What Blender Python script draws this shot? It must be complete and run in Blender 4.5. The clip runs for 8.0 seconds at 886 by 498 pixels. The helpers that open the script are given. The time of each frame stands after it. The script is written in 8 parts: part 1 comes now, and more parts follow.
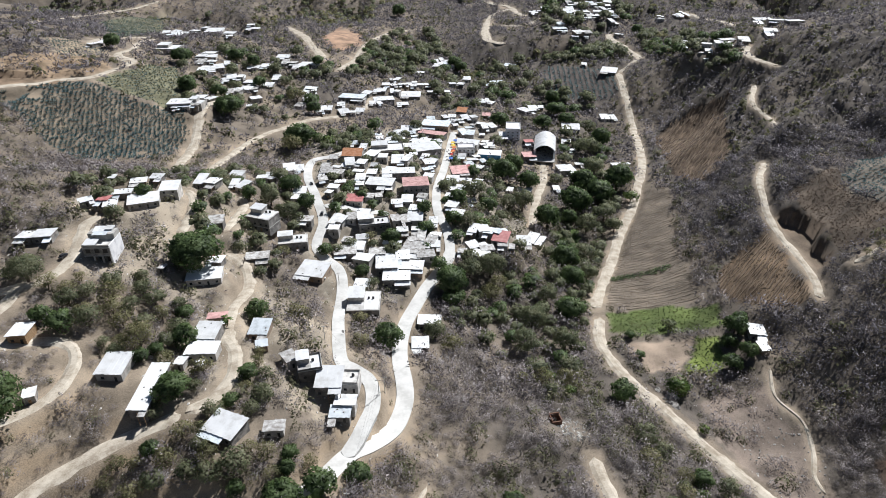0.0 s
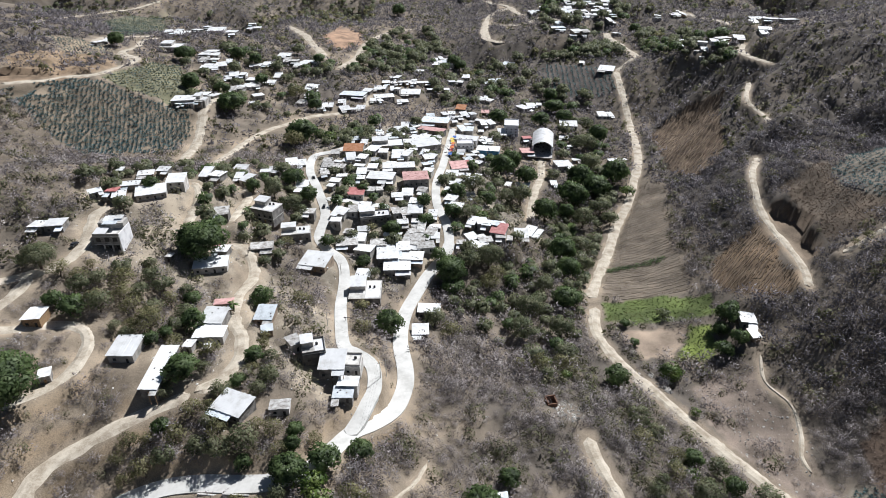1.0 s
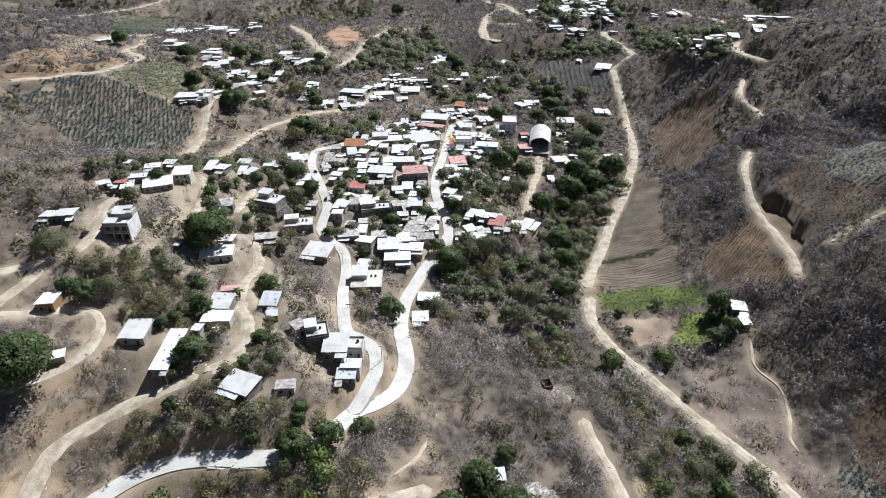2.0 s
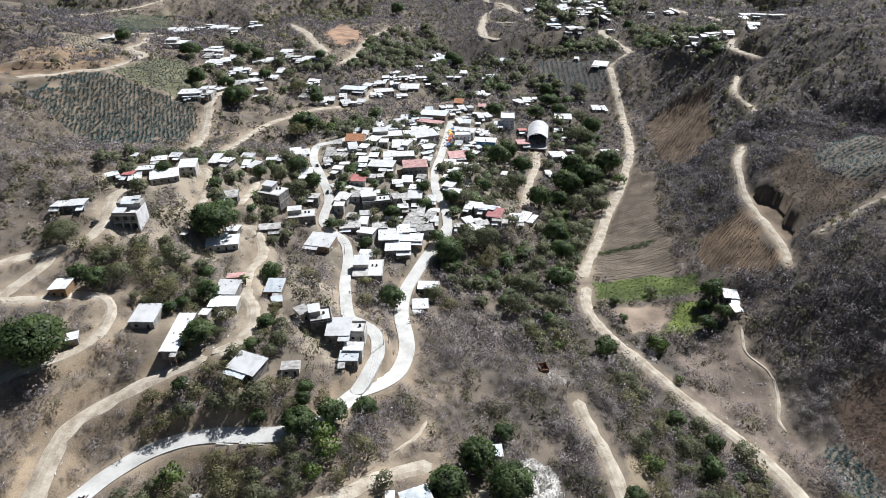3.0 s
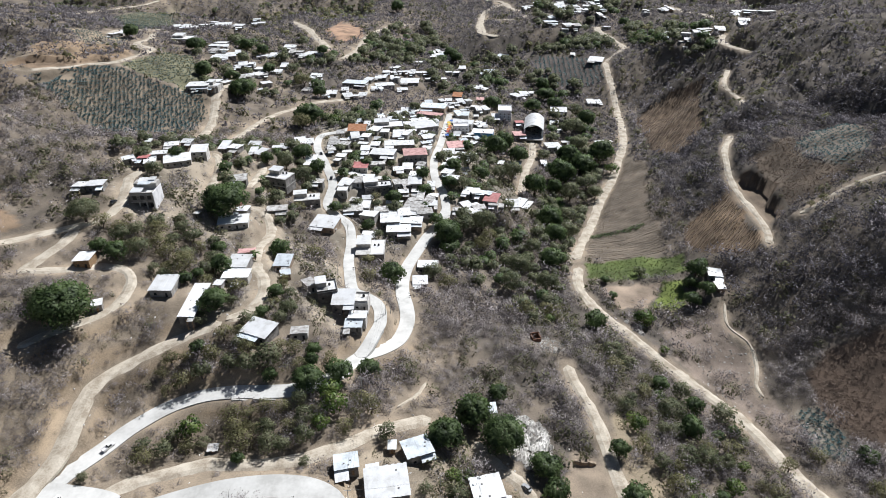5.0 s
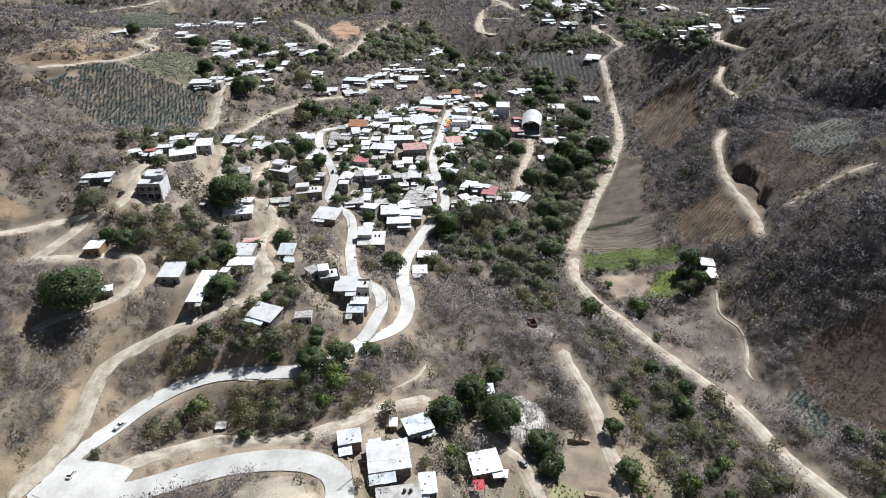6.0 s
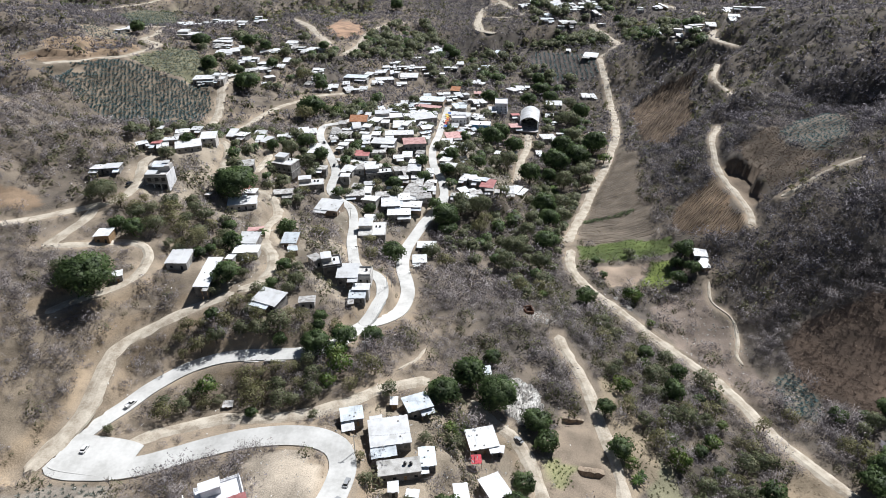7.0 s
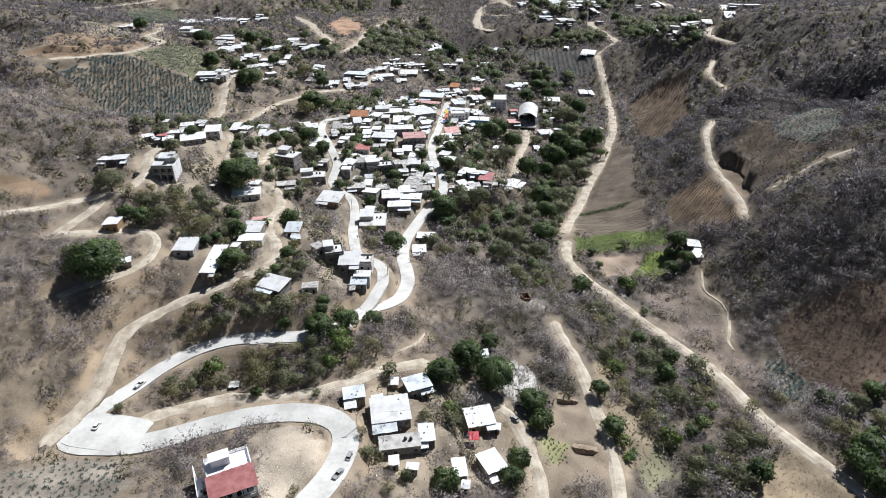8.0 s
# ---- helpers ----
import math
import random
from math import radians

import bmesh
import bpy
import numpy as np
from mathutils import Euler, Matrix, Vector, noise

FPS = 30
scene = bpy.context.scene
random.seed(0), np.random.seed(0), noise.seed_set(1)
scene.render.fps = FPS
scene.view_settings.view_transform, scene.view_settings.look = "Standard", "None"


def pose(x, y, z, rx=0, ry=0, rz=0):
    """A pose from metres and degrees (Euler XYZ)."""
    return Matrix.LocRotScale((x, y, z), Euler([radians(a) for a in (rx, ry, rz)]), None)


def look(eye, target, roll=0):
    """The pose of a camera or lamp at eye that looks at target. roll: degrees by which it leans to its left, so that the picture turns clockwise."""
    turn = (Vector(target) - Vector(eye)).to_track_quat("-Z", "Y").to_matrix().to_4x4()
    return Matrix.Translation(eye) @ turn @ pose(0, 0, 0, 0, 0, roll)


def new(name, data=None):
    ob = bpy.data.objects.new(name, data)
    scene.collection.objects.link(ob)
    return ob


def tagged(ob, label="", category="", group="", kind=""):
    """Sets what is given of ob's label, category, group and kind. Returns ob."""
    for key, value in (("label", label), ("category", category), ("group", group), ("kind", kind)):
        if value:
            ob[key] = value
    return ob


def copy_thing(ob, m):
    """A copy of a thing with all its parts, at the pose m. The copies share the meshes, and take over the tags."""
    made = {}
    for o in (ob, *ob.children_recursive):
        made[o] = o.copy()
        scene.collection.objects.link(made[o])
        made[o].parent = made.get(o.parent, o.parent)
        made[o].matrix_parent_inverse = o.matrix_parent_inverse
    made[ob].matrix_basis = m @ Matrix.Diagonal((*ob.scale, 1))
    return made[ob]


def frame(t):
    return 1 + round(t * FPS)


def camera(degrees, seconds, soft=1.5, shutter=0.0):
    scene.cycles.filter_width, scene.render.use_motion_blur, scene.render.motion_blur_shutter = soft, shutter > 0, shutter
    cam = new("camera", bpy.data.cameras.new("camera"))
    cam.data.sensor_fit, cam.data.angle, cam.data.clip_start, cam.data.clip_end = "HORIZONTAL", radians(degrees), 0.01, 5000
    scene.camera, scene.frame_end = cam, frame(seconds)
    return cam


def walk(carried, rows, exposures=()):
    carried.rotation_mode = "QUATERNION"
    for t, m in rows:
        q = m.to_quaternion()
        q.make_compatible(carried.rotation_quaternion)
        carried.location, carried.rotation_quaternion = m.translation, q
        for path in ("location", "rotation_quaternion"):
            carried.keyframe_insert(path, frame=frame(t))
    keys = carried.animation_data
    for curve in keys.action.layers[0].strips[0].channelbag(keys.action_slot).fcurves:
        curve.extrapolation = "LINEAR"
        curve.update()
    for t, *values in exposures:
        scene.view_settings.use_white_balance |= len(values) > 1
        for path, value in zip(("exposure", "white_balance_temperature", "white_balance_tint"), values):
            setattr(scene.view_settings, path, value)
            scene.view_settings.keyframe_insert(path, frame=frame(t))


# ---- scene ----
METRES = 1.42        # one unit of the plan below, and of the path, in metres
cam = camera(69.8, 8.0, soft=0.45)
PATH = [
    (0, (1.207, -0.694, 110.787), (1.195, 1.017, 109.751), -0.2),
    (0.5, (1.286, -4.513, 110.775), (1.274, -2.802, 109.74), -0.2),
    (1, (1.371, -8.384, 110.749), (1.36, -6.672, 109.715), -0.2),
    (1.5, (1.424, -12.314, 110.722), (1.414, -10.602, 109.688), -0.2),
    (2.8, (1.475, -22.61, 110.648), (1.468, -20.895, 109.618), -0.3),
    (3, (1.517, -24.164, 110.638), (1.51, -22.451, 109.606), -0.3),
    (3.5, (1.638, -28.125, 110.592), (1.631, -26.412, 109.561), -0.3),
    (4, (1.765, -32.134, 110.547), (1.759, -30.42, 109.516), -0.3),
    (4.5, (1.88, -36.196, 110.494), (1.874, -34.482, 109.463), -0.3),
    (5.8, (2.193, -46.774, 110.288), (2.186, -45.06, 109.257), -0.3),
    (6, (2.22, -48.378, 110.267), (2.215, -46.663, 109.237), -0.4),
    (6.5, (2.26, -52.433, 110.175), (2.256, -50.718, 109.146), -0.3),
    (7, (2.32, -56.407, 110.034), (2.317, -54.692, 109.005), -0.3),
    (7.5, (2.447, -60.385, 109.886), (2.444, -58.671, 108.856), -0.4),
    (8, (2.557, -64.166, 109.789), (2.555, -62.452, 108.759), -0.3),
]
walk(cam, [(t, look(Vector(eye) * METRES, Vector(target) * METRES, roll)) for t, eye, target, roll in PATH])
scene.view_settings.exposure = 0.24

# ---- sky and sun ----
SUN_DIR = Vector((0.6, 0.72, 1.08)).normalized()         # towards the sun
world = bpy.data.worlds.new("sky")
scene.world = world
world.use_nodes = True
sky = world.node_tree.nodes.new("ShaderNodeTexSky")
sky.sky_type, sky.sun_disc = "NISHITA", False
sky.sun_elevation = math.asin(SUN_DIR.z)
sky.sun_rotation = math.atan2(SUN_DIR.x, SUN_DIR.y)
sky.altitude = 1300
back = world.node_tree.nodes["Background"]
back.inputs["Strength"].default_value = 0.036
world.node_tree.links.new(sky.outputs[0], back.inputs[0])
lamp = bpy.data.lights.new("sun", "SUN")
lamp.energy, lamp.angle, lamp.color = 5.2, radians(0.55), (0.985, 0.99, 1.0)
sun = new("sun", lamp)
sun.matrix_world = look(SUN_DIR * 500, (0, 0, 0))


# ---- materials ----
def material(name, colors, scale=1.0, fine=8.0, rough=0.85, metal=0.0, bump=0.3, spread=0.15, stretch=(1, 1, 1), grain=0.5):
    """Two noise layers over a colour ramp, a little change from object to object, and a fine relief. Scales in 1/m."""
    m = bpy.data.materials.new(name)
    m.use_nodes = True
    nt, n, l = m.node_tree, m.node_tree.nodes, m.node_tree.links
    bsdf = n["Principled BSDF"]
    bsdf.inputs["Roughness"].default_value, bsdf.inputs["Metallic"].default_value = rough, metal
    geo = n.new("ShaderNodeNewGeometry")
    mapping = n.new("ShaderNodeMapping")
    mapping.inputs["Scale"].default_value = stretch
    l.new(geo.outputs["Position"], mapping.inputs["Vector"])
    big, small = n.new("ShaderNodeTexNoise"), n.new("ShaderNodeTexNoise")
    for tex, s, det in ((big, scale, 4), (small, fine, 5)):
        tex.inputs["Scale"].default_value, tex.inputs["Detail"].default_value = s, det
        l.new(mapping.outputs[0], tex.inputs["Vector"])
    mix = n.new("ShaderNodeMath")
    mix.operation = "MULTIPLY_ADD"
    l.new(small.outputs[0], mix.inputs[0])
    mix.inputs[1].default_value = grain
    sub = n.new("ShaderNodeMath")
    sub.operation = "MULTIPLY_ADD"
    l.new(big.outputs[0], sub.inputs[0])
    sub.inputs[1].default_value, sub.inputs[2].default_value = 1.3, -0.15 - grain / 2
    l.new(sub.outputs[0], mix.inputs[2])
    ramp = n.new("ShaderNodeValToRGB")
    el = ramp.color_ramp.elements
    while len(el) < len(colors):
        el.new(0.5)
    for i, c in enumerate(colors):
        el[i].position = 0.25 + 0.5 * i / max(1, len(colors) - 1)
        el[i].color = (*c, 1)
    l.new(mix.outputs[0], ramp.inputs[0])
    info = n.new("ShaderNodeObjectInfo")
    var = n.new("ShaderNodeMapRange")
    l.new(info.outputs["Random"], var.inputs["Value"])
    var.inputs["To Min"].default_value, var.inputs["To Max"].default_value = 1 - spread, 1 + spread
    mul = n.new("ShaderNodeMix")
    mul.data_type, mul.blend_type = "RGBA", "MULTIPLY"
    mul.inputs[0].default_value = 1.0
    l.new(ramp.outputs[0], mul.inputs[6])
    l.new(var.outputs[0], mul.inputs[7])
    l.new(mul.outputs[2], bsdf.inputs["Base Color"])
    if bump:
        b = n.new("ShaderNodeBump")
        b.inputs["Strength"].default_value, b.inputs["Distance"].default_value = bump, 0.05
        l.new(small.outputs[0], b.inputs["Height"])
        l.new(b.outputs[0], bsdf.inputs["Normal"])
    return m


def island_material(name, colors, rough=0.8, trans=0.0, island=0.3):
    """Leaves, twigs and clods: the colour changes from piece to piece."""
    m = bpy.data.materials.new(name)
    m.use_nodes = True
    n, l = m.node_tree.nodes, m.node_tree.links
    bsdf = n["Principled BSDF"]
    bsdf.inputs["Roughness"].default_value = rough
    geo = n.new("ShaderNodeNewGeometry")
    noise_tex = n.new("ShaderNodeTexNoise")
    noise_tex.inputs["Scale"].default_value, noise_tex.inputs["Detail"].default_value = 0.2, 4
    l.new(geo.outputs["Position"], noise_tex.inputs["Vector"])
    add = n.new("ShaderNodeMath")
    add.operation = "MULTIPLY_ADD"
    l.new(geo.outputs["Random Per Island"], add.inputs[0])
    add.inputs[1].default_value = island
    sub = n.new("ShaderNodeMath")
    sub.operation = "MULTIPLY_ADD"
    l.new(noise_tex.outputs[0], sub.inputs[0])
    sub.inputs[1].default_value, sub.inputs[2].default_value = 2.7, -0.85 - island / 2
    l.new(sub.outputs[0], add.inputs[2])
    ramp = n.new("ShaderNodeValToRGB")
    el = ramp.color_ramp.elements
    while len(el) < len(colors):
        el.new(0.5)
    for i, c in enumerate(colors):
        el[i].position = 0.1 + 0.8 * i / max(1, len(colors) - 1)
        el[i].color = (*c, 1)
    l.new(add.outputs[0], ramp.inputs[0])
    l.new(ramp.outputs[0], bsdf.inputs["Base Color"])
    if trans:
        tr = n.new("ShaderNodeBsdfTranslucent")
        l.new(ramp.outputs[0], tr.inputs[0])
        mx = n.new("ShaderNodeMixShader")
        mx.inputs[0].default_value = trans
        l.new(bsdf.outputs[0], mx.inputs[1])
        l.new(tr.outputs[0], mx.inputs[2])
        l.new(mx.outputs[0], n["Material Output"].inputs[0])
    return m


ROOF_WHITE = material("white_metal_sheet", [(0.55, 0.55, 0.54), (0.69, 0.7, 0.71), (0.76, 0.77, 0.78)], 0.25, 1.6, 0.45, 0.0, 0.1, 0.14, grain=0.35)
ROOF_BLUE = material("galvanised_sheet", [(0.44, 0.48, 0.51), (0.6, 0.65, 0.69), (0.7, 0.75, 0.79)], 0.3, 1.6, 0.5, 0.0, 0.1, 0.15, grain=0.4)
ROOF_GREY = material("weathered_sheet", [(0.2, 0.18, 0.16), (0.4, 0.39, 0.38), (0.58, 0.58, 0.57)], 0.5, 2.5, 0.6, 0.0, 0.2, 0.2)
ROOF_RED = material("red_painted_sheet", [(0.29, 0.095, 0.09), (0.39, 0.145, 0.14), (0.45, 0.2, 0.195)], 0.4, 3, 0.6, 0, 0.2, 0.12)
ROOF_PINK = material("faded_red_roof", [(0.36, 0.2, 0.185), (0.52, 0.3, 0.285), (0.62, 0.4, 0.38)], 0.4, 3, 0.7, 0, 0.2, 0.15)
ROOF_ORANGE = material("clay_tile_roof", [(0.4, 0.16, 0.07), (0.52, 0.24, 0.12), (0.6, 0.32, 0.2)], 0.5, 3, 0.8, 0, 0.3, 0.15)
CLOTH_RED = material("red_tarpaulin", [(0.5, 0.02, 0.04), (0.65, 0.05, 0.08)], 0.5, 3, 0.6, 0, 0.2, 0.05)
WALL_BLOCK = material("grey_block_wall", [(0.1, 0.095, 0.09), (0.2, 0.19, 0.18), (0.32, 0.3, 0.28)], 0.4, 3, 0.9, 0, 0.4, 0.35)
WALL_PLASTER = material("pale_plaster", [(0.25, 0.24, 0.22), (0.42, 0.4, 0.38), (0.58, 0.56, 0.53)], 0.3, 3, 0.85, 0, 0.2, 0.25)
WALL_WHITE = material("white_plaster", [(0.6, 0.6, 0.62), (0.76, 0.76, 0.78), (0.82, 0.82, 0.83)], 0.3, 3, 0.8, 0, 0.15, 0.06)
WALL_ADOBE = material("adobe_wall", [(0.2, 0.15, 0.11), (0.3, 0.23, 0.175), (0.38, 0.3, 0.235)], 0.5, 4, 0.95, 0, 0.5, 0.2)
WALL_TEAL = material("turquoise_paint", [(0.04, 0.16, 0.32), (0.06, 0.24, 0.47), (0.1, 0.3, 0.54)], 0.3, 3, 0.7, 0, 0.15, 0.1)
SLAB = material("concrete_slab", [(0.32, 0.31, 0.29), (0.5, 0.49, 0.47), (0.64, 0.63, 0.61)], 0.35, 3, 0.85, 0, 0.3, 0.2)
# near-black for panels that stand in for the shade inside open rooms
ROOM_SHADE = material("room_shade", [(0.015, 0.015, 0.015), (0.03, 0.03, 0.03)], 1, 4, 0.5, 0, 0, 0.1)
WOOD = material("rough_timber", [(0.14, 0.08, 0.04), (0.28, 0.18, 0.1), (0.36, 0.25, 0.15)], 1.5, 9, 0.85, 0, 0.4, 0.2, (1, 1, 4))
BARK = material("bark", [(0.07, 0.05, 0.04), (0.15, 0.12, 0.09)], 2, 9, 0.95, 0, 0.5, 0.2)
BLACK_PLASTIC = material("black_water_tank", [(0.012, 0.012, 0.013), (0.025, 0.025, 0.026)], 1, 5, 0.4, 0, 0.05, 0.1)
CONCRETE_ROAD = material("concrete_road", [(0.45, 0.445, 0.425), (0.56, 0.555, 0.535), (0.64, 0.635, 0.615)], 0.1, 0.7, 0.85, 0, 0.05, 0.02)
DIRT_ROAD = material("dirt_road", [(0.31, 0.26, 0.2), (0.45, 0.395, 0.32), (0.56, 0.505, 0.42)], 0.2, 1.6, 0.95, 0, 0.6, 0.03)
GLASS_DARK = material("window_glass", [(0.02, 0.025, 0.03), (0.05, 0.055, 0.06)], 1, 4, 0.08, 0, 0, 0.1)


# ---- land: ridges, slopes and beds given as lines of heights, drawn together by a thin plate ----
STREAM = [(112, 20, -46), (105, 60, -43.5), (98, 100, -47), (92, 150, -49.5), (84, 200, -51), (78, 240, -53.5), (78, 290, -57), (84, 340, -56.5), (98, 390, -55.5), (118, 440, -57.5), (95, 490, -56.5), (55, 550, -53), (5, 600, -53)]
EAST_TOE = [(140, 80, -41), (133, 112, -45), (128, 150, -42.5), (118, 190, -43.5), (116, 230, -41.5), (110, 270, -46), (118, 320, -49), (125, 370, -51.5), (146, 410, -48.5), (148, 460, -53.5)]
EAST_SLOPE = [(165, 100, -33.5), (160, 140, -21.5), (155, 165, -17), (150, 200, -25.5), (150, 235, -20.5), (152, 270, -23), (158, 310, -29), (165, 350, -31.5), (178, 390, -27), (185, 430, -27), (190, 480, -23.5), (180, 540, -28)]
EAST_BROW = [(205, 60, -12), (200, 110, -3), (196, 150, 2), (190, 190, -6), (186, 240, -3), (200, 280, -5), (225, 290, 0.5), (205, 340, -10.5), (203, 400, -11), (222, 450, -2), (215, 505, -7.5)]
EAST_HEIGHTS = [(290, 60, 30), (290, 180, 42), (290, 300, 34), (300, 400, 28), (310, 500, 12), (330, 600, -8), (350, 700, -30), (430, 300, 60), (450, 550, 40)]
VILLAGE_STREET = [(-8, 45, -21), (-5, 80, -23.5), (-15, 115, -26), (-25, 125, -21.5), (-36, 150, -19), (-40, 210, -31), (-52, 225, -26.5), (-62, 270, -21), (-48, 330, -25), (-20, 300, -27), (-15, 260, -28.5), (0, 240, -32), (-8, 200, -36.5), (-10, 170, -33)]
VILLAGE_SPUR = [(2, 385, -41.5), (15, 430, -45.5), (50, 430, -47), (70, 410, -52), (90, 440, -52.5), (70, 500, -56.5), (20, 480, -48.5), (-40, 490, -37.5), (-70, 450, -34.5), (25, 350, -45.5), (20, 300, -41), (15, 250, -33), (12, 210, -38.5)]
EAST_BANK = [(30, 60, -31.5), (48, 85, -35), (52, 110, -35), (34, 138, -34), (13, 118, -31.5), (30, 198, -46), (66, 204, -50.5), (56, 266, -55), (68, 237, -53), (94, 300, -55), (45, 330, -51), (35, 170, -44)]
HAIRPIN_SLOPE = [(-30, 42, -14.5), (-43, 48, -14), (-50, 36, -13), (-36, 36, -13), (-62, 58, -21), (-94, 57, -22.5), (-78, 78, -23), (-60, 79, -24.5), (-28, 73, -19.5), (-92, 82, -22.5), (-40, 100, -14), (-23, 114, -22.5), (-100, 78, -17)]
WEST_SLOPE = [(-107, 72, -17), (-116, 75, -12), (-124, 93, -3), (-109, 93, -10), (-93, 106, -12.5), (-112, 111, -3), (-90, 127, -6), (-57, 112, -12.5), (-32, 133, -17.5), (-68, 178, -15.5), (-79, 190, -10.5), (-90, 146, -5.5), (-74, 237, -16)]
WEST_RIDGE = [(-118, 135, -1.5), (-130, 149, 1), (-107, 145, -2.5), (-112, 178, 3), (-126, 179, 7), (-150, 172, 8.5), (-140, 144, 2), (-110, 232, 1.5), (-118, 205, 5), (-140, 225, 8)]
AGAVE_GULLY = [(-110, 300, -21), (-130, 275, -16), (-160, 270, -10), (-190, 255, -6), (-105, 340, -29), (-116, 328, -27.5), (-85, 310, -26), (-150, 320, -20)]
AGAVE_HILL = [(-156, 372, -13.5), (-205, 356, 2.5), (-209, 354, 3), (-203, 285, -7.5), (-198, 248, 11.5), (-200, 320, -7), (-240, 300, 4), (-264, 371, 10.5), (-240, 250, 15), (-180, 360, -6)]
FAR_WEST = [(-146, 387, -19), (-108, 422, -31), (-110, 470, -27), (-156, 372, -13.5), (-214, 443, -5), (-259, 503, -6), (-234, 529, -15.5), (-187, 563, -15), (-121, 593, -31.5), (-300, 420, 12), (-407, 665, -20), (-330, 560, -6), (-300, 700, -38), (-200, 660, -40)]
FAR_VALLEY = [(-2, 612, -52.5), (50, 680, -40), (52, 736, -44), (137, 668, -34.5), (223, 703, -27.5), (180, 594, -37), (148, 564, -39.5), (72, 502, -56.5), (139, 477, -53), (250, 640, -20)]
NEAR_WEST = [(-170, 110, 14), (-170, 40, 6), (-230, 120, 30), (-110, 30, -14), (-60, 10, -6), (-20, 10, -12), (40, 10, -30), (-240, 20, 24), (-300, 200, 40)]
HORIZON = [(-350, 900, -20), (120, 860, -25), (300, 900, 5), (-500, 1150, 40), (-250, 1250, 0), (0, 1250, 30), (300, 1300, 80), (-500, 400, 35), (550, 850, 30), (-600, 700, 10)]
FAR_SPURS = [(-151, 560, -24.8), (-162, 605, -27.9), (-176, 660, -32.2), (-191, 720, -36.2), (-210, 800, -39.5), (-230, 880, -43.9), (-112, 560, -24.9), (-120, 605, -28.0), (-130, 660, -32.3), (-141, 720, -36.3), (-156, 800, -39.6), (-170, 880, -44.0), (-73, 560, -32.2), (-78, 600, -34.6), (-83, 645, -37.3), (-89, 695, -40.0), (-96, 755, -43.6), (-105, 830, -45.3), (-113, 900, -47.6), (-37, 610, -45.0), (-39, 645, -45.6), (-41, 685, -46.5), (-43, 730, -47.6), (-46, 780, -48.8), (-50, 845, -48.3), (-53, 915, -50.4), (6, 640, -52.7), (7, 670, -51.7), (7, 705, -51.2), (7, 745, -51.0), (7, 790, -50.9), (8, 850, -49.3), (8, 920, -51.4)]
LANDFORMS = FAR_SPURS + STREAM + EAST_TOE + EAST_SLOPE + EAST_BROW + EAST_HEIGHTS + VILLAGE_STREET + VILLAGE_SPUR + EAST_BANK + HAIRPIN_SLOPE + WEST_SLOPE + WEST_RIDGE + AGAVE_GULLY + AGAVE_HILL + FAR_WEST + FAR_VALLEY + NEAR_WEST + HORIZON

CONCRETE_LOWER = [(-30.3, 26.6), (-26.2, 34.6), (-23.8, 42.0), (-22.9, 50.4), (-24.6, 56.1), (-27.7, 59.1), (-32.3, 61.1), (-38.7, 62.1), (-46.7, 62.3), (-54.6, 61.8), (-62.2, 60.5), (-69.3, 58.4), (-76.2, 56.2), (-83.3, 54.8), (-89.4, 54.4), (-93.9, 54.4), (-97.8, 55.4), (-99.9, 57.4)]
CONCRETE_APRON = [(-79.5, 57.3), (-86.0, 58.6), (-92.0, 59.2), (-99.0, 60.0)]
CONCRETE_CLIMB = [(-98.6, 57.4), (-97.6, 61.4), (-95.6, 67.0), (-93.2, 71.6), (-89.6, 77.0), (-84.6, 84.4), (-77.6, 90.4), (-69.6, 93.6), (-59.7, 94.5), (-48.4, 93.4), (-40.4, 94.0), (-31.4, 99.5), (-27.6, 107.5), (-24.3, 114.2), (-19.0, 119.4), (-14.3, 125.8), (-12.2, 132.6), (-11.4, 140.0), (-12.1, 147.9), (-14.5, 162.2), (-15.0, 176.0), (-13.3, 190.3), (-7.1, 209.8), (0.6, 225.4), (3.0, 235.6)]
CONCRETE_EAST_STREET = [(2.0, 231.0), (2.6, 237.6), (1.0, 250.8), (-3.0, 265.9), (-3.9, 289.1), (-1, 321), (2, 356), (4, 386), (6, 405)]
CONCRETE_WEST_STREET = [(-25.4, 112.4), (-22.9, 118.6), (-21.0, 125.4), (-19.9, 130.3), (-20.6, 137.5), (-23.0, 142.6), (-27.5, 146.6), (-31.8, 151.0), (-34.9, 165.4), (-37.6, 181.6), (-39.5, 203.3), (-42.4, 214.0), (-49.8, 221.3), (-53.7, 229.3), (-53.5, 246.1), (-59.4, 263.7), (-68.2, 289.2), (-71, 314), (-62, 321), (-52, 328)]
CONCRETE_CROSS_STREET = [(-55.3, 257.7), (-48.3, 258.3), (-36.8, 258.7), (-25.1, 258.4)]
DIRT_WEST_LOW = [(-104.6, 52.7), (-102.5, 58.7), (-100.4, 64.4), (-98.3, 73.3), (-98.4, 83.3), (-98.5, 92.4), (-96.0, 97.8), (-89.1, 103.6), (-81.5, 109.0), (-74.1, 113.3), (-67.3, 116.9)]
DIRT_WEST_MID = [(-66.4, 117.7), (-60.3, 124.3), (-58.7, 133.2), (-60.7, 142.1), (-65.4, 150.0), (-68.4, 165.2), (-67.7, 180.3), (-71.7, 193.0), (-77.2, 198.5), (-81.2, 199.1)]
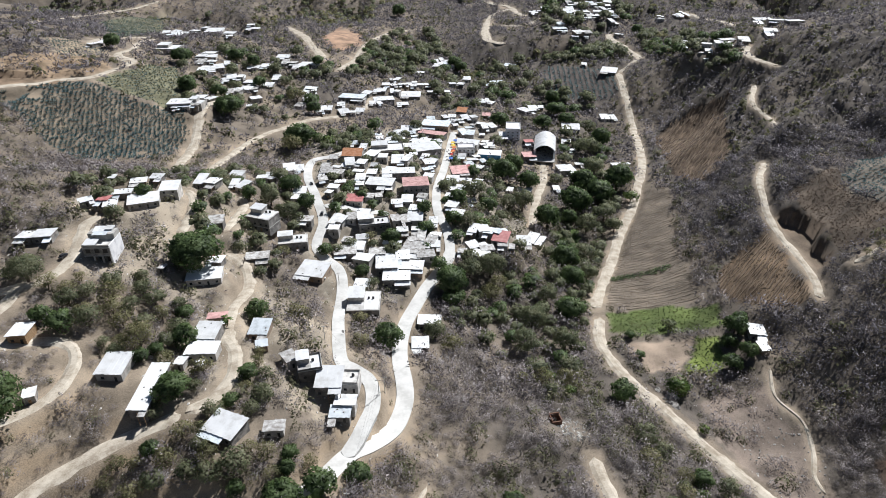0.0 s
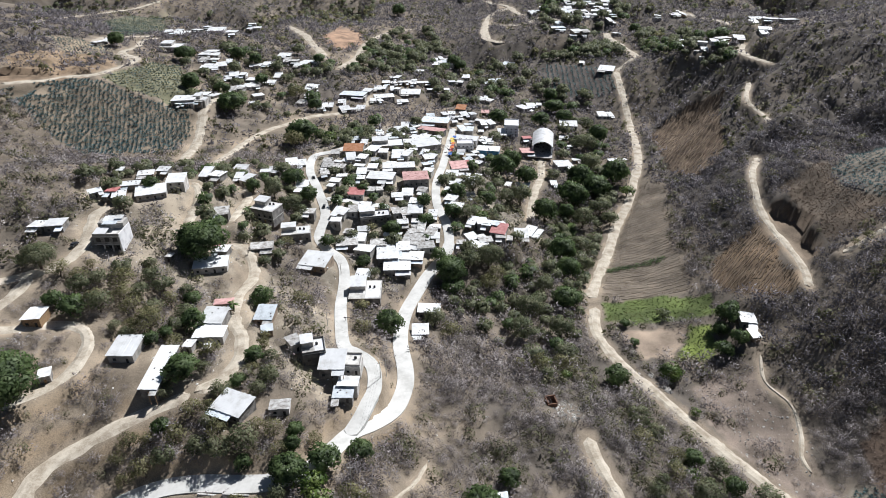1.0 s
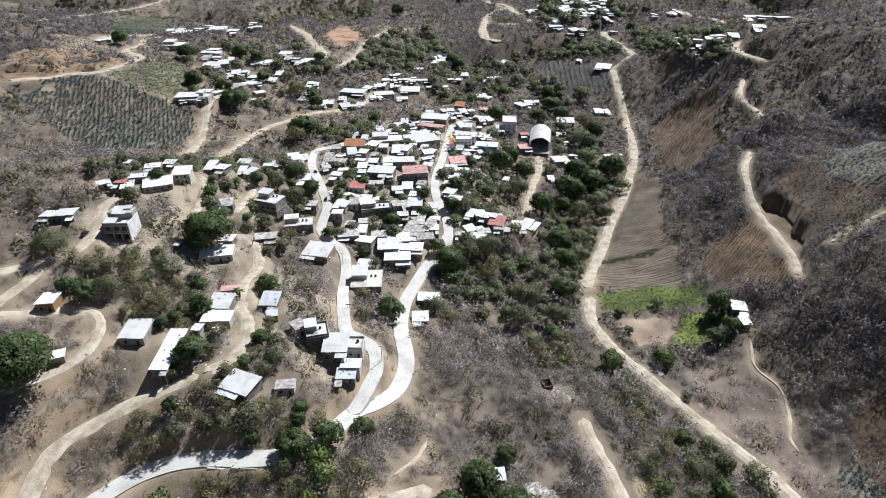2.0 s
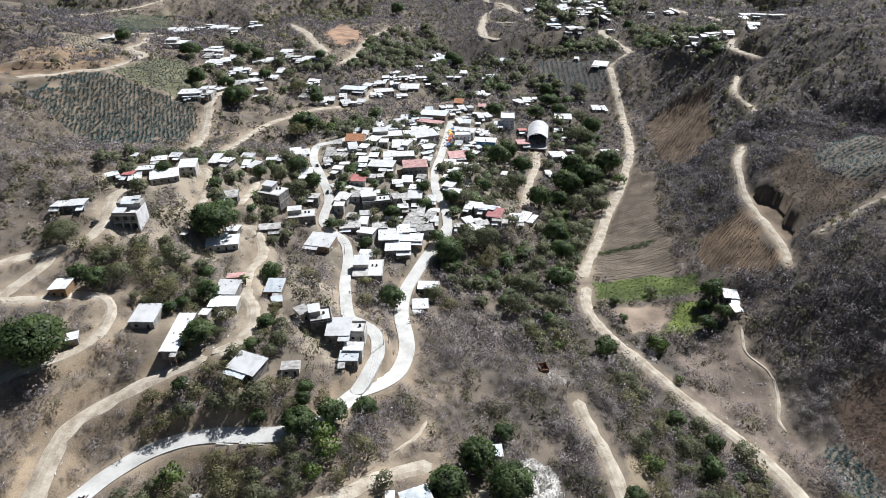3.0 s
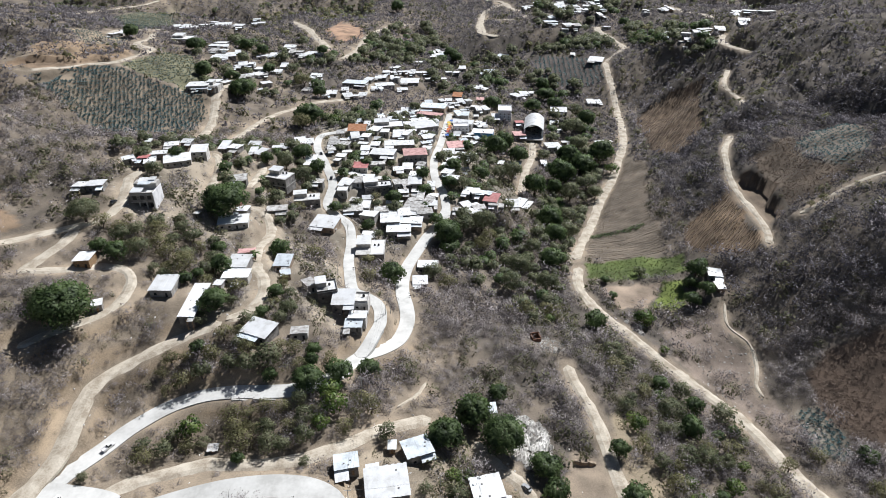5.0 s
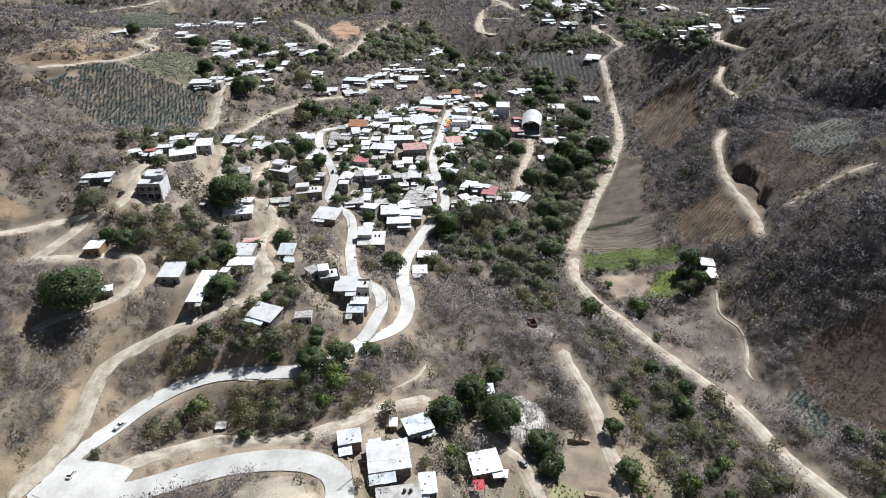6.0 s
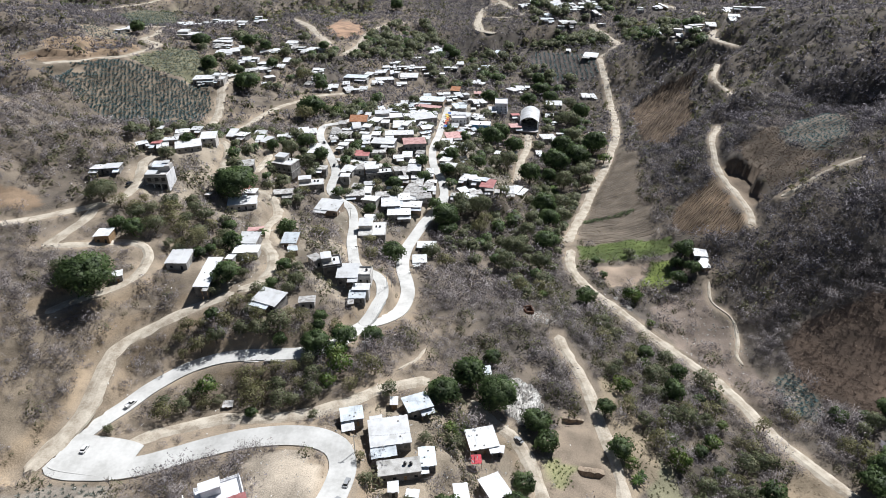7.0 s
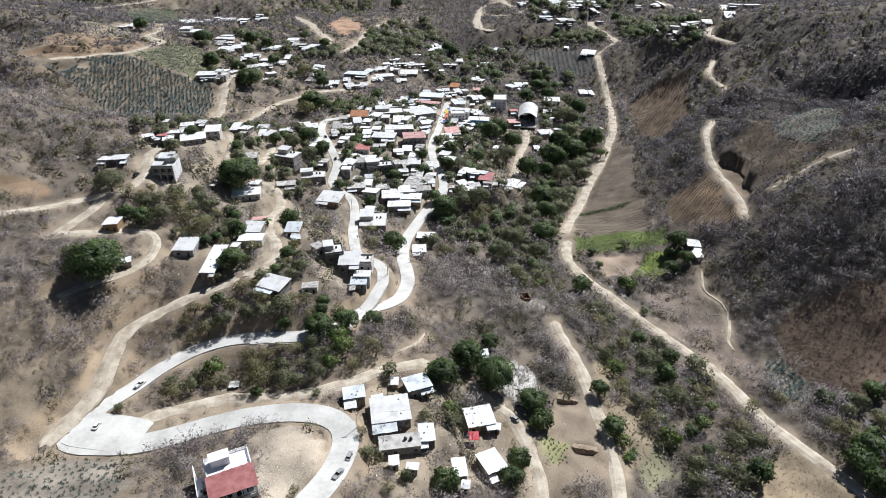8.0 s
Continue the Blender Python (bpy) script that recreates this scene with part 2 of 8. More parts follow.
DIRT_RIDGE = [(-159.1, 125.9), (-152.5, 133.2), (-143.6, 143.8), (-134.0, 152.9), (-122.9, 159.6), (-118.9, 168.6), (-120.1, 179.8), (-122.3, 188.2), (-120.0, 195.0)]
DIRT_RIDGE_HOUSES = [(-121.3, 198.7), (-128.3, 201.8), (-133.5, 204.2)]
DIRT_LANE_A = [(-95.1, 197.5), (-96.0, 210.1), (-98.5, 222.8), (-103.0, 228.4)]
DIRT_LANE_B = [(-84.0, 209.1), (-83.4, 223.6), (-84.0, 236.8), (-87.9, 245.1)]
DIRT_LOOP = [(-132.1, 130.1), (-122.6, 132.0), (-112.9, 136.5), (-104.5, 136.3), (-99.7, 130.6), (-99.0, 120.8), (-102.7, 113.8), (-109.0, 108.2), (-115.1, 102.5), (-118.1, 97.9)]
DIRT_LOOP_ARM = [(-133.9, 128.4), (-130.4, 139.4), (-128.0, 146.2), (-127.4, 154.9)]
DIRT_AGAVE_UPPER = [(-248, 343), (-235, 353), (-226, 366), (-210, 376), (-209, 399), (-212, 426), (-216, 441), (-222, 444)]
DIRT_AGAVE_LANE = [(-135.5, 291.9), (-139, 325), (-143, 349), (-146, 367), (-145, 393)]
DIRT_GULLY = [(-117.7, 289.3), (-118, 334), (-110, 364), (-99, 383), (-89, 402), (-69, 417), (-57, 434), (-54, 459)]
DIRT_FAR_A = [(-166, 686), (-145, 642), (-126, 601), (-108, 546), (-99, 520)]
DIRT_FAR_B = [(-85, 504), (-81, 520), (-76, 539), (-76, 624), (-64, 693), (-47, 730), (-16, 758)]
DIRT_FAR_C = [(90, 755), (83, 783), (78, 817), (61, 851), (51, 886)]
DIRT_VALLEY = [(123.9, 49.8), (119.7, 59.3), (114.7, 68.8), (110.3, 79.0), (106.9, 87.4), (104.6, 99.5), (100.5, 111.9), (94.6, 122.3), (89.3, 130.0), (81.7, 142.7), (74.7, 156.9), (67.8, 170.3), (63.5, 183.5), (61.9, 196.7), (64.9, 211.2)]
DIRT_VALLEY_NORTH = [(64.1, 218.2), (73.2, 241.5), (83.3, 265.8), (92.6, 290.4), (104, 313), (114, 340), (125, 372), (133, 413), (140, 453), (142, 478), (144, 508), (148, 542)]
DIRT_VALLEY_FAR = [(148, 542), (172, 570), (171, 613), (164, 639)]
DIRT_HILLSIDE = [(142.0, 195.2), (145.8, 208.5), (147.4, 230.2), (146.0, 246.9), (148.3, 264.4), (154.8, 284.6), (168, 309)]
DIRT_HILLSIDE_UP = [(207, 420), (193, 391), (189, 377), (191, 371), (192, 361), (189, 347)]
DIRT_TERRACE_TRACK = [(48.4, 40.0), (49.5, 47.0), (51.0, 59.0), (51.0, 69.6), (49.8, 79.5), (48.9, 93.1), (47.3, 104.4), (44.2, 116.7), (43.2, 124.0)]
DIRT_BENCH = [(-86.2, 59.4), (-78.8, 66.2), (-70.5, 69.9), (-59.9, 72.9), (-47.4, 71.0), (-35.9, 71.6), (-25.1, 76.3), (-15.8, 83.6), (-2.1, 90.1)]
DIRT_YARD_LANE = [(27.3, 38.2), (27.9, 49.3), (26.2, 61.0), (22.4, 71.0), (18.3, 74.9), (13.6, 79.8), (9.9, 84.9)]
DIRT_PLAZA = [(63, 378), (60, 352), (52, 323), (45.9, 289.7)]
TRAIL_MID = [(-4.0, 108.7), (-7.0, 100.8), (-12.1, 93.1)]
TRAIL_EAST = [(117.4, 173.2), (114.7, 161.3), (118.6, 149.8), (116.8, 138.2), (112.9, 128.7), (113.2, 123.0)]
DIRT_FAR_F = [(55, 751), (70, 713), (86, 707), (106, 729), (124, 709), (149, 694)]
DIRT_FAR_G = [(163, 655), (163, 636), (170, 612), (172, 570)]
DIRT_WEST_LOT = [(-263, 480), (-271, 513), (-269, 540), (-262, 578)]
DIRT_WEST_LINK = [(-249, 557), (-254, 538), (-236, 488), (-231, 453), (-217, 439)]
DIRT_FAR_D = [(257, 728), (266, 695), (264, 624), (259, 570), (243, 506)]
DIRT_FAR_E = [(-386, 608), (-396, 671), (-377, 734), (-361, 770), (-347, 809)]
TRAIL_SPUR = [(194.9, 212.4), (185.3, 211.5), (175.4, 209.8), (165.1, 207.0), (155.8, 203.4)]
DIRT_FAR_LOOP = [(77, 803), (64, 798), (51, 779), (43, 713), (43, 671), (49, 660), (60, 650)]
DIRT_FAR_SPUR = [(225, 483), (216, 464), (215, 446), (221, 425)]
CONCRETE = [(CONCRETE_LOWER, 6.8), (CONCRETE_APRON, 12.5), (CONCRETE_CLIMB, 5.3), (CONCRETE_EAST_STREET, 4.3), (CONCRETE_WEST_STREET, 4.3), (CONCRETE_CROSS_STREET, 4)]
DIRT = [(DIRT_WEST_LOW, 5), (DIRT_WEST_MID, 4.5), (DIRT_RIDGE, 5), (DIRT_RIDGE_HOUSES, 4), (DIRT_LANE_A, 4), (DIRT_LANE_B, 4), (DIRT_LOOP, 4), (DIRT_LOOP_ARM, 4.5), (DIRT_AGAVE_UPPER, 6.5), (DIRT_AGAVE_LANE, 6), (DIRT_GULLY, 5), (DIRT_FAR_A, 8), (DIRT_FAR_B, 7), (DIRT_FAR_C, 8), (DIRT_VALLEY, 4.7), (DIRT_VALLEY_NORTH, 5.5), (DIRT_VALLEY_FAR, 4.5), (DIRT_HILLSIDE, 3.4), (DIRT_HILLSIDE_UP, 3.4), (DIRT_TERRACE_TRACK, 4), (DIRT_BENCH, 4.5), (DIRT_YARD_LANE, 4), (DIRT_PLAZA, 5), (TRAIL_MID, 1.4), (TRAIL_EAST, 1.6), (DIRT_FAR_LOOP, 9), (DIRT_FAR_SPUR, 6), (DIRT_FAR_F, 7), (DIRT_FAR_G, 7), (DIRT_WEST_LOT, 10), (DIRT_WEST_LINK, 7), (DIRT_FAR_D, 8), (DIRT_FAR_E, 8), (TRAIL_SPUR, 2.6)]

RIDGE_HOUSES = [(-134.4, 176.0, 4.7, 5.5, 5, 2.6, "w"), (-129.2, 177.2, 6.5, 6.5, 10, 2.6, "w"), (-126.5, 199.5, 4.9, 3.5, 30, 2.5, "w"), (-121.0, 201.6, 4.3, 5.1, 5, 2.6, "r"), (-117.5, 198.6, 5.0, 5.2, 20, 2.5, "w"), (-110.8, 208.9, 11.2, 8.8, 20, 2.7, "w"), (-119.8, 212.5, 7.1, 5.6, 12, 2.4, "w"), (-117.6, 221.9, 6.4, 4.7, 10, 2.5, "w"), (-105.7, 221.0, 7.3, 9.0, 8, 4.7, "w"), (-113.4, 228.4, 5.2, 4.7, 0, 2.6, "w"), (-127.1, 221.4, 2.9, 3.5, 0, 2.6, "w"), (-101.3, 240.7, 4.5, 9.6, -1, 2.8, "w"), (-96.0, 239.1, 5.8, 7.2, -11, 3.1, "w"), (-96.8, 271.4, 6.7, 5.4, -5, 3, "w")]
RIDGE_HOUSES_2 = [(-92.5, 254.7, 3.9, 6.8, -2, 2.8, "w"), (-88.2, 252.2, 4.7, 7.9, -26, 2.8, "w")]
RIDGE_EAST_HOUSES = [(-85.7, 272.8, 5.4, 5.3, 2, 2.9, "w"), (-81.3, 271.8, 3.2, 4.0, -17, 2.8, "w"), (-84.2, 282.6, 4.6, 4.4, 16, 2.6, "g"), (-80.4, 282.2, 2.8, 3.5, -4, 2.8, "g"), (-80, 301, 6.4, 9.4, 10, 2.8, "w"), (-74, 301, 5.0, 8.3, 7, 2.5, "w"), (-87.1, 212.1, 6.3, 6.8, 5, 3.3, "m"), (-73.4, 226.0, 10.5, 8.5, -24, 6.6, "c"), (-61.2, 221.4, 11.5, 7.0, 12, 4.3, "c"), (-69.5, 200.5, 8.9, 6.9, 15, 3.3, "m"), (-81.7, 190.5, 2.7, 4.1, 5, 2.5, "r"), (-79.3, 186.7, 5.4, 5.5, 0, 3.1, "w"), (-80.2, 177.1, 11.8, 7.1, 12, 2.9, "w"), (-59.7, 239.3, 7.1, 6.3, 0, 3, "m")]
RIDGE_EAST_HOUSES_2 = [(-64.3, 264.4, 6.1, 7.4, 0, 2.7, "w"), (-66.6, 256.8, 4.9, 4.7, 0, 2.7, "w"), (-61.1, 255.2, 4.9, 4.6, 0, 2.6, "w")]
LANE_HOUSES = [(-69.9, 147.5, 7.5, 7.8, 0, 3.1, "w"), (-68.7, 139.7, 9.2, 6.2, 2, 2.8, "w"), (-69.7, 156.2, 6.2, 3.8, 4, 2.6, "p"), (-77.0, 123.0, 5.3, 16.9, -6, 3.1, "w"), (-88.3, 129.1, 7.7, 8.6, 0, 3.1, "w"), (-73.0, 134.3, 3.1, 3.8, 0, 2.5, "w"), (-67.6, 133.6, 2.4, 2.6, 10, 2.3, "w"), (-56.6, 154.8, 6.2, 7.4, -3, 2.9, "b"), (-54.1, 146.6, 3.8, 3.6, 15, 2.6, "b"), (-45.1, 142.4, 4.1, 6.2, 30, 2.7, "m"), (-38.6, 139.3, 6.8, 6.7, 20, 4, "c"), (-32.1, 134.6, 7.9, 8.5, 3, 4.1, "w"), (-26.2, 135.0, 4.8, 5.5, 3, 3.6, "c")]
LANE_LOW_HOUSES = [(-49.6, 206.8, 11.4, 11.6, -8, 3.3, "w"), (-26.1, 127.6, 6.2, 4.7, 0, 3.1, "w"), (-25.6, 123.5, 6.0, 4.5, 0, 2.4, "b"), (-54.5, 112.6, 9.6, 7.4, -22, 3.2, "w"), (-42.8, 114.2, 5.6, 4.3, 0, 2.5, "m"), (-104.1, 116.9, 3.3, 4.3, 20, 2.7, "w"), (-92.8, 175.1, 2.4, 3.1, 0, 2.1, "m"), (-116.7, 137.4, 5.5, 6.9, 0, 2.9, "hut"), (-8.0, 171.7, 6.2, 5.8, 0, 2.7, "w"), (-6.3, 188.7, 8.9, 7.0, -5, 2.7, "w"), (119.0, 190.7, 6.2, 7.9, -12, 2.8, "w"), (118.8, 184.9, 3.2, 4.8, -25, 2.6, "w"), (117.8, 181.2, 3.7, 5.3, 0, 2.7, "w")]
COURT_SIDE_HOUSES = [(13.3, 249.2, 4.2, 8.1, -17, 3.3, "w"), (17.7, 249.5, 5.2, 8.3, 0, 3.2, "w"), (20.1, 247.7, 4.5, 7.6, -16, 2.9, "b"), (24.0, 247.3, 3.8, 6.0, -27, 3.1, "b"), (26.8, 256.8, 6.4, 8.4, 15, 2.8, "w"), (12.6, 238.2, 5.3, 6.7, 23, 3.1, "w"), (17.2, 238.2, 3.9, 5.6, 16, 2.8, "w"), (25.3, 243.2, 7.3, 10.3, -15, 2.9, "r"), (18.7, 235.4, 6.4, 4.8, 10, 2.9, "m"), (15.1, 231.4, 5.3, 7.2, -15, 2.9, "w"), (25.7, 237.8, 4.7, 6.3, -11, 2.6, "m"), (29.5, 236.1, 2.8, 5.4, -11, 2.7, "m"), (37.3, 256.4, 6.8, 9.3, 0, 4.7, "w"), (43.3, 271.0, 5.5, 10.5, -26, 3.1, "w")]
COURT_SIDE_HOUSES_2 = [(47.2, 268.4, 3.3, 11.9, -30, 2.9, "w"), (6.9, 232.9, 4.3, 5.3, 0, 3.1, "m"), (109, 373, 7.0, 5.2, 5, 3, "w"), (115, 373, 5.4, 4.3, 11, 3, "w"), (122, 468, 7.1, 10.8, -1, 2.9, "w"), (128, 467, 4.4, 10.1, -1, 3.1, "w"), (74, 367, 6.8, 13.7, 1, 3.6, "w"), (79, 366, 4.8, 12.8, 11, 3.5, "w")]
COURT_NORTH_HOUSES = [(90, 435, 13.0, 17.0, -11, 2.9, "w"), (54, 381, 8.3, 12.5, 1, 4.2, "p"), (56, 401, 6.3, 7.3, 10, 4.2, "r"), (46, 410, 9.5, 14.3, -1, 11, "v"), (39, 405, 5.5, 8.3, 7, 5, "w"), (83, 411, 6.4, 5.4, -10, 2.5, "w"), (85, 399, 4.7, 4.1, 2, 2.5, "w"), (86, 377, 5.3, 4.7, -2, 2.5, "w"), (61, 471, 7.3, 14.6, 26, 3, "w"), (67, 475, 5.9, 11.5, -1, 3.0, "w"), (69, 478, 4.7, 11.6, 2, 2.7, "w"), (74, 479, 4.4, 9.3, -10, 2.9, "w"), (66, 340, 4.2, 6.3, -4, 2.5, "w"), (44, 328, 3.4, 6.9, 11, 2.9, "w")]
COURT_NORTH_HOUSES_2 = [(48, 328, 3.9, 5.4, -22, 2.7, "w"), (37, 325, 3.7, 5.6, -14, 2.6, "w")]
NORTH_ROW_HOUSES = [(-100, 453, 4.9, 13.4, -4, 3, "w"), (-95, 452, 4.3, 12.4, 4, 2.9, "w"), (-67, 450, 18.7, 13.7, -8, 3.5, "b"), (-69, 419, 7.4, 9.5, 18, 3, "w"), (-63, 418, 4.5, 6.2, 10, 3, "w"), (-83, 421, 4.4, 8.1, 21, 2.9, "w"), (-79, 421, 3.6, 9.4, 5, 3.1, "w"), (-73, 433, 5.8, 7.7, 12, 3, "w"), (-59, 425, 6.5, 7.4, -7, 3.1, "w"), (-45, 454, 14.8, 13.8, 10, 2.9, "w"), (-51, 470, 6.0, 9.1, 0, 2.8, "w"), (-46, 471, 3.5, 8.8, -9, 3.1, "w"), (-40, 470, 3.2, 10.9, 1, 2.8, "w"), (-36, 469, 4.5, 8.0, -10, 3.1, "w")]
NORTH_ROW_HOUSES_2 = [(-26, 471, 15.1, 12.9, -9, 3.5, "w"), (-46, 485, 6.0, 10.1, 3, 2.9, "w"), (-40, 484, 4.8, 8.4, 11, 2.8, "w"), (-35, 488, 4.1, 7.0, -4, 3.1, "w"), (-31, 489, 3.9, 7.0, 11, 3.1, "w"), (-25, 491, 4.9, 10.0, 3, 3.0, "w"), (-20, 503, 6.9, 8.5, -8, 2.9, "w"), (-14, 504, 6.7, 7.9, -3, 3.1, "w")]
NORTH_ROW_FAR_HOUSES = [(-42, 499, 4.3, 8.9, 9, 3.0, "w"), (-38, 502, 4.7, 6.8, -19, 3.0, "w"), (-29, 496, 4.7, 6.3, 1, 2.6, "w"), (-25, 509, 4.5, 7.2, 0, 2.7, "w"), (6, 530, 6.0, 6.7, 10, 3.1, "w"), (23, 523, 6.9, 8.1, 5, 2.7, "w"), (37, 538, 6.3, 9.7, 17, 3.1, "b"), (42, 537, 3.7, 8.4, 12, 3.0, "b"), (29, 486, 5.6, 10.0, 2, 2.7, "w"), (35, 484, 6.2, 9.6, -25, 2.7, "w"), (13, 453, 7.8, 11.7, -9, 3.6, "o"), (14, 432, 5.7, 8.4, 12, 4.9, "w"), (20, 433, 4.9, 7.9, 22, 5.2, "w"), (0, 428, 4.1, 10.6, 16, 4, "w")]
NORTH_ROW_FAR_HOUSES_2 = [(5, 430, 5.6, 9.6, -5, 3.8, "w"), (30, 446, 6.0, 7.6, 2, 2.8, "p")]
MARKET_HOUSES = [(5, 409, 19.1, 15.9, -4, 3.9, "b"), (27, 415, 4.4, 13.7, 6, 5, "w"), (32, 417, 5.1, 9.3, 20, 4.6, "w"), (0, 388, 17.8, 9.4, -23, 4, "p"), (7, 383, 15.1, 8.0, -13, 4.1, "w"), (12, 398, 4.8, 10.6, 18, 5, "b"), (17, 397, 5.1, 13.0, -11, 4.7, "b"), (-11, 407, 5.7, 8.6, 25, 2.8, "w"), (-7, 409, 3.4, 6.5, 34, 3, "w"), (-26, 393, 5.4, 10.4, 5, 2.9, "w"), (-20, 394, 5.4, 9.9, 30, 3, "w"), (-27, 364, 5.7, 4.8, 2, 3, "w"), (-18, 366, 5.5, 7.4, -18, 3.2, "w"), (-12, 366, 7.1, 6.6, -18, 3.4, "w")]
MARKET_HOUSES_2 = [(-20, 351, 9.0, 9.0, 9, 3.4, "w"), (-32, 333, 17.4, 12.1, 9, 3.7, "c"), (-50, 319, 10.9, 12.6, 2, 4.6, "o"), (-49, 304, 5.3, 9.4, 16, 4.7, "w"), (-43, 304, 5.4, 8.0, -10, 4.9, "w"), (-50, 303, 6.2, 7.5, -14, 3.1, "w")]
HIGH_STREET_HOUSES = [(-59.3, 291.9, 6.0, 8.0, 0, 2.7, "m"), (-53.3, 289.4, 6.6, 7.9, 0, 2.9, "m"), (-59, 314, 4.9, 6.0, 6, 3, "m"), (-61, 301, 4.8, 6.5, -6, 2.9, "m"), (-39, 319, 6.7, 10.4, -14, 3.3, "w"), (-33, 316, 5.2, 8.0, 0, 3.2, "w"), (-25, 314, 6.9, 12.0, -4, 3.7, "w"), (-20, 315, 4.1, 12.4, -8, 3.7, "w"), (-6, 347, 16.7, 17.0, 13, 4.7, "w"), (-9, 323, 5.4, 10.3, 13, 3.4, "w"), (-3, 323, 5.2, 6.7, -22, 3.7, "w"), (13, 367, 10.1, 7.5, 1, 7.1, "v"), (28, 371, 14.7, 12.1, -15, 4.1, "t"), (6, 327, 9.6, 10.9, 12, 3.9, "p")]
HIGH_STREET_HOUSES_2 = [(13, 337, 4.7, 7.1, 13, 3.6, "r"), (16, 336, 3.3, 8.9, -6, 3.6, "w"), (20, 336, 4.6, 6.5, -22, 4.2, "w"), (2, 309, 4.3, 8.3, -3, 3.6, "w"), (6, 308, 3.9, 7.9, 1, 3.5, "w")]
HIGH_STREET_LOW_HOUSES = [(-23.5, 296.8, 16.8, 7.1, 0, 4.1, "w"), (-28, 303, 5.5, 5.5, -9, 3.2, "w"), (-36.7, 294.3, 5.3, 8.0, 0, 3.4, "w"), (-31.4, 283.1, 13.6, 11.6, -3, 3.4, "w"), (-30.5, 277.0, 4.0, 6.2, -3, 3.1, "w"), (-26.7, 275.9, 3.4, 4.8, 6, 2.8, "w"), (-14.2, 283.5, 13.0, 14.0, 5, 5.4, "p"), (-4, 302, 5.5, 8.0, -6, 3.7, "w"), (-41.7, 288.1, 5.3, 7.7, 0, 3, "w"), (-41.3, 280.4, 4.5, 6.6, 0, 3.1, "w"), (2.3, 282.7, 3.7, 5.5, -10, 3.3, "w"), (6.2, 283.0, 4.0, 5.8, -18, 3.2, "w"), (1.2, 270.6, 4.2, 8.9, -18, 3.3, "w"), (5.0, 269.5, 3.2, 7.9, -18, 3.5, "w")]
HIGH_STREET_LOW_HOUSES_2 = [(2.6, 259.6, 6.8, 7.1, -10, 3.4, "w"), (-2.3, 252.5, 4.2, 6.3, 0, 3.1, "w"), (-17.6, 270.6, 5.7, 8.5, 0, 3, "w")]
CROSS_STREET_HOUSES = [(-22.4, 267.2, 5.6, 5.2, 0, 3, "w"), (-35.0, 268.7, 4.3, 6.8, -2, 2.8, "m"), (-31.0, 269.0, 3.6, 5.8, 14, 3.1, "m"), (-41.6, 259.7, 8.5, 8.0, 0, 2.9, "r"), (-49.1, 245.9, 3.3, 9.9, -12, 3, "w"), (-45.3, 245.7, 4.1, 6.7, -15, 3, "w"), (-41.3, 249.0, 4.7, 7.1, 0, 2.7, "m"), (-36.6, 251.5, 6.5, 8.9, 0, 2.7, "w"), (-31.1, 246.0, 13.6, 7.3, 8, 2.8, "c"), (-22.1, 252.2, 4.0, 8.8, 10, 2.8, "m"), (-17.9, 251.7, 4.1, 7.9, 20, 2.7, "m"), (-13.1, 253.3, 7.2, 8.2, 0, 3, "w"), (-47.6, 238.7, 5.1, 5.8, 0, 3.1, "w"), (-18.4, 243.4, 5.3, 6.4, 0, 3, "w")]
CROSS_STREET_HOUSES_2 = [(-11.0, 244.9, 7.1, 5.2, 5, 2.7, "w"), (-13.0, 237.5, 5.4, 5.1, 15, 2.7, "m"), (-9.8, 239.7, 3.9, 10.3, -9, 3.1, "m"), (-5.5, 236.5, 4.8, 7.7, -17, 2.9, "m")]
CENTRE_LOW_HOUSES = [(-3.7, 240.9, 5.3, 5.1, -10, 2.9, "w"), (-12.7, 230.9, 9.9, 9.7, -15, 2.9, "m"), (-17.2, 225.0, 6.1, 7.3, 0, 3, "w"), (-1.2, 232.4, 4.0, 5.3, 0, 3.1, "w"), (-5.1, 225.3, 7.8, 6.2, 3, 2.7, "m"), (-41.3, 226.6, 9.5, 9.4, 8, 3.1, "m"), (-36.6, 230.2, 6.3, 7.2, -10, 3, "w"), (-28.1, 228.5, 7.4, 7.7, 10, 2.7, "m"), (-33.4, 222.4, 7.8, 7.5, -12, 3.1, "w"), (-23.5, 220.8, 9.3, 14.0, 5, 3.4, "w"), (-13.4, 218.7, 11.4, 8.7, 3, 2.9, "w"), (-18.9, 210.9, 11.2, 9.3, 8, 3.6, "w"), (-32.2, 207.0, 6.3, 6.1, 0, 2.7, "w"), (-30.8, 190.8, 11.8, 11.9, 2, 4.1, "c")]
TERRACE_HOUSES = [(-23.0, 68.8, 6.3, 5.4, 5, 2.9, "b"), (-5.5, 76.2, 7.6, 7.1, 20, 3.1, "b"), (-12.2, 77.4, 2.4, 3.1, 0, 2.3, "w"), (-12.4, 63.1, 10.9, 9.4, 12, 3.4, "w"), (-16.2, 67.1, 3.5, 3.4, 12, 3.2, "w"), (-9.2, 52.2, 10.7, 4.6, 4, 3, "c"), (-2.2, 55.6, 4.4, 6.7, 0, 3.1, "b"), (12.5, 66.6, 8.3, 7.1, 8, 3.1, "w"), (10.7, 59.8, 2.8, 2.7, 0, 2.4, "red"), (17.3, 63.6, 2.4, 2.6, -5, 2.2, "w"), (6.4, 47.3, 3.8, 5.8, 0, 2.9, "w"), (15.0, 51.2, 6.0, 8.0, 22, 2.8, "w")]
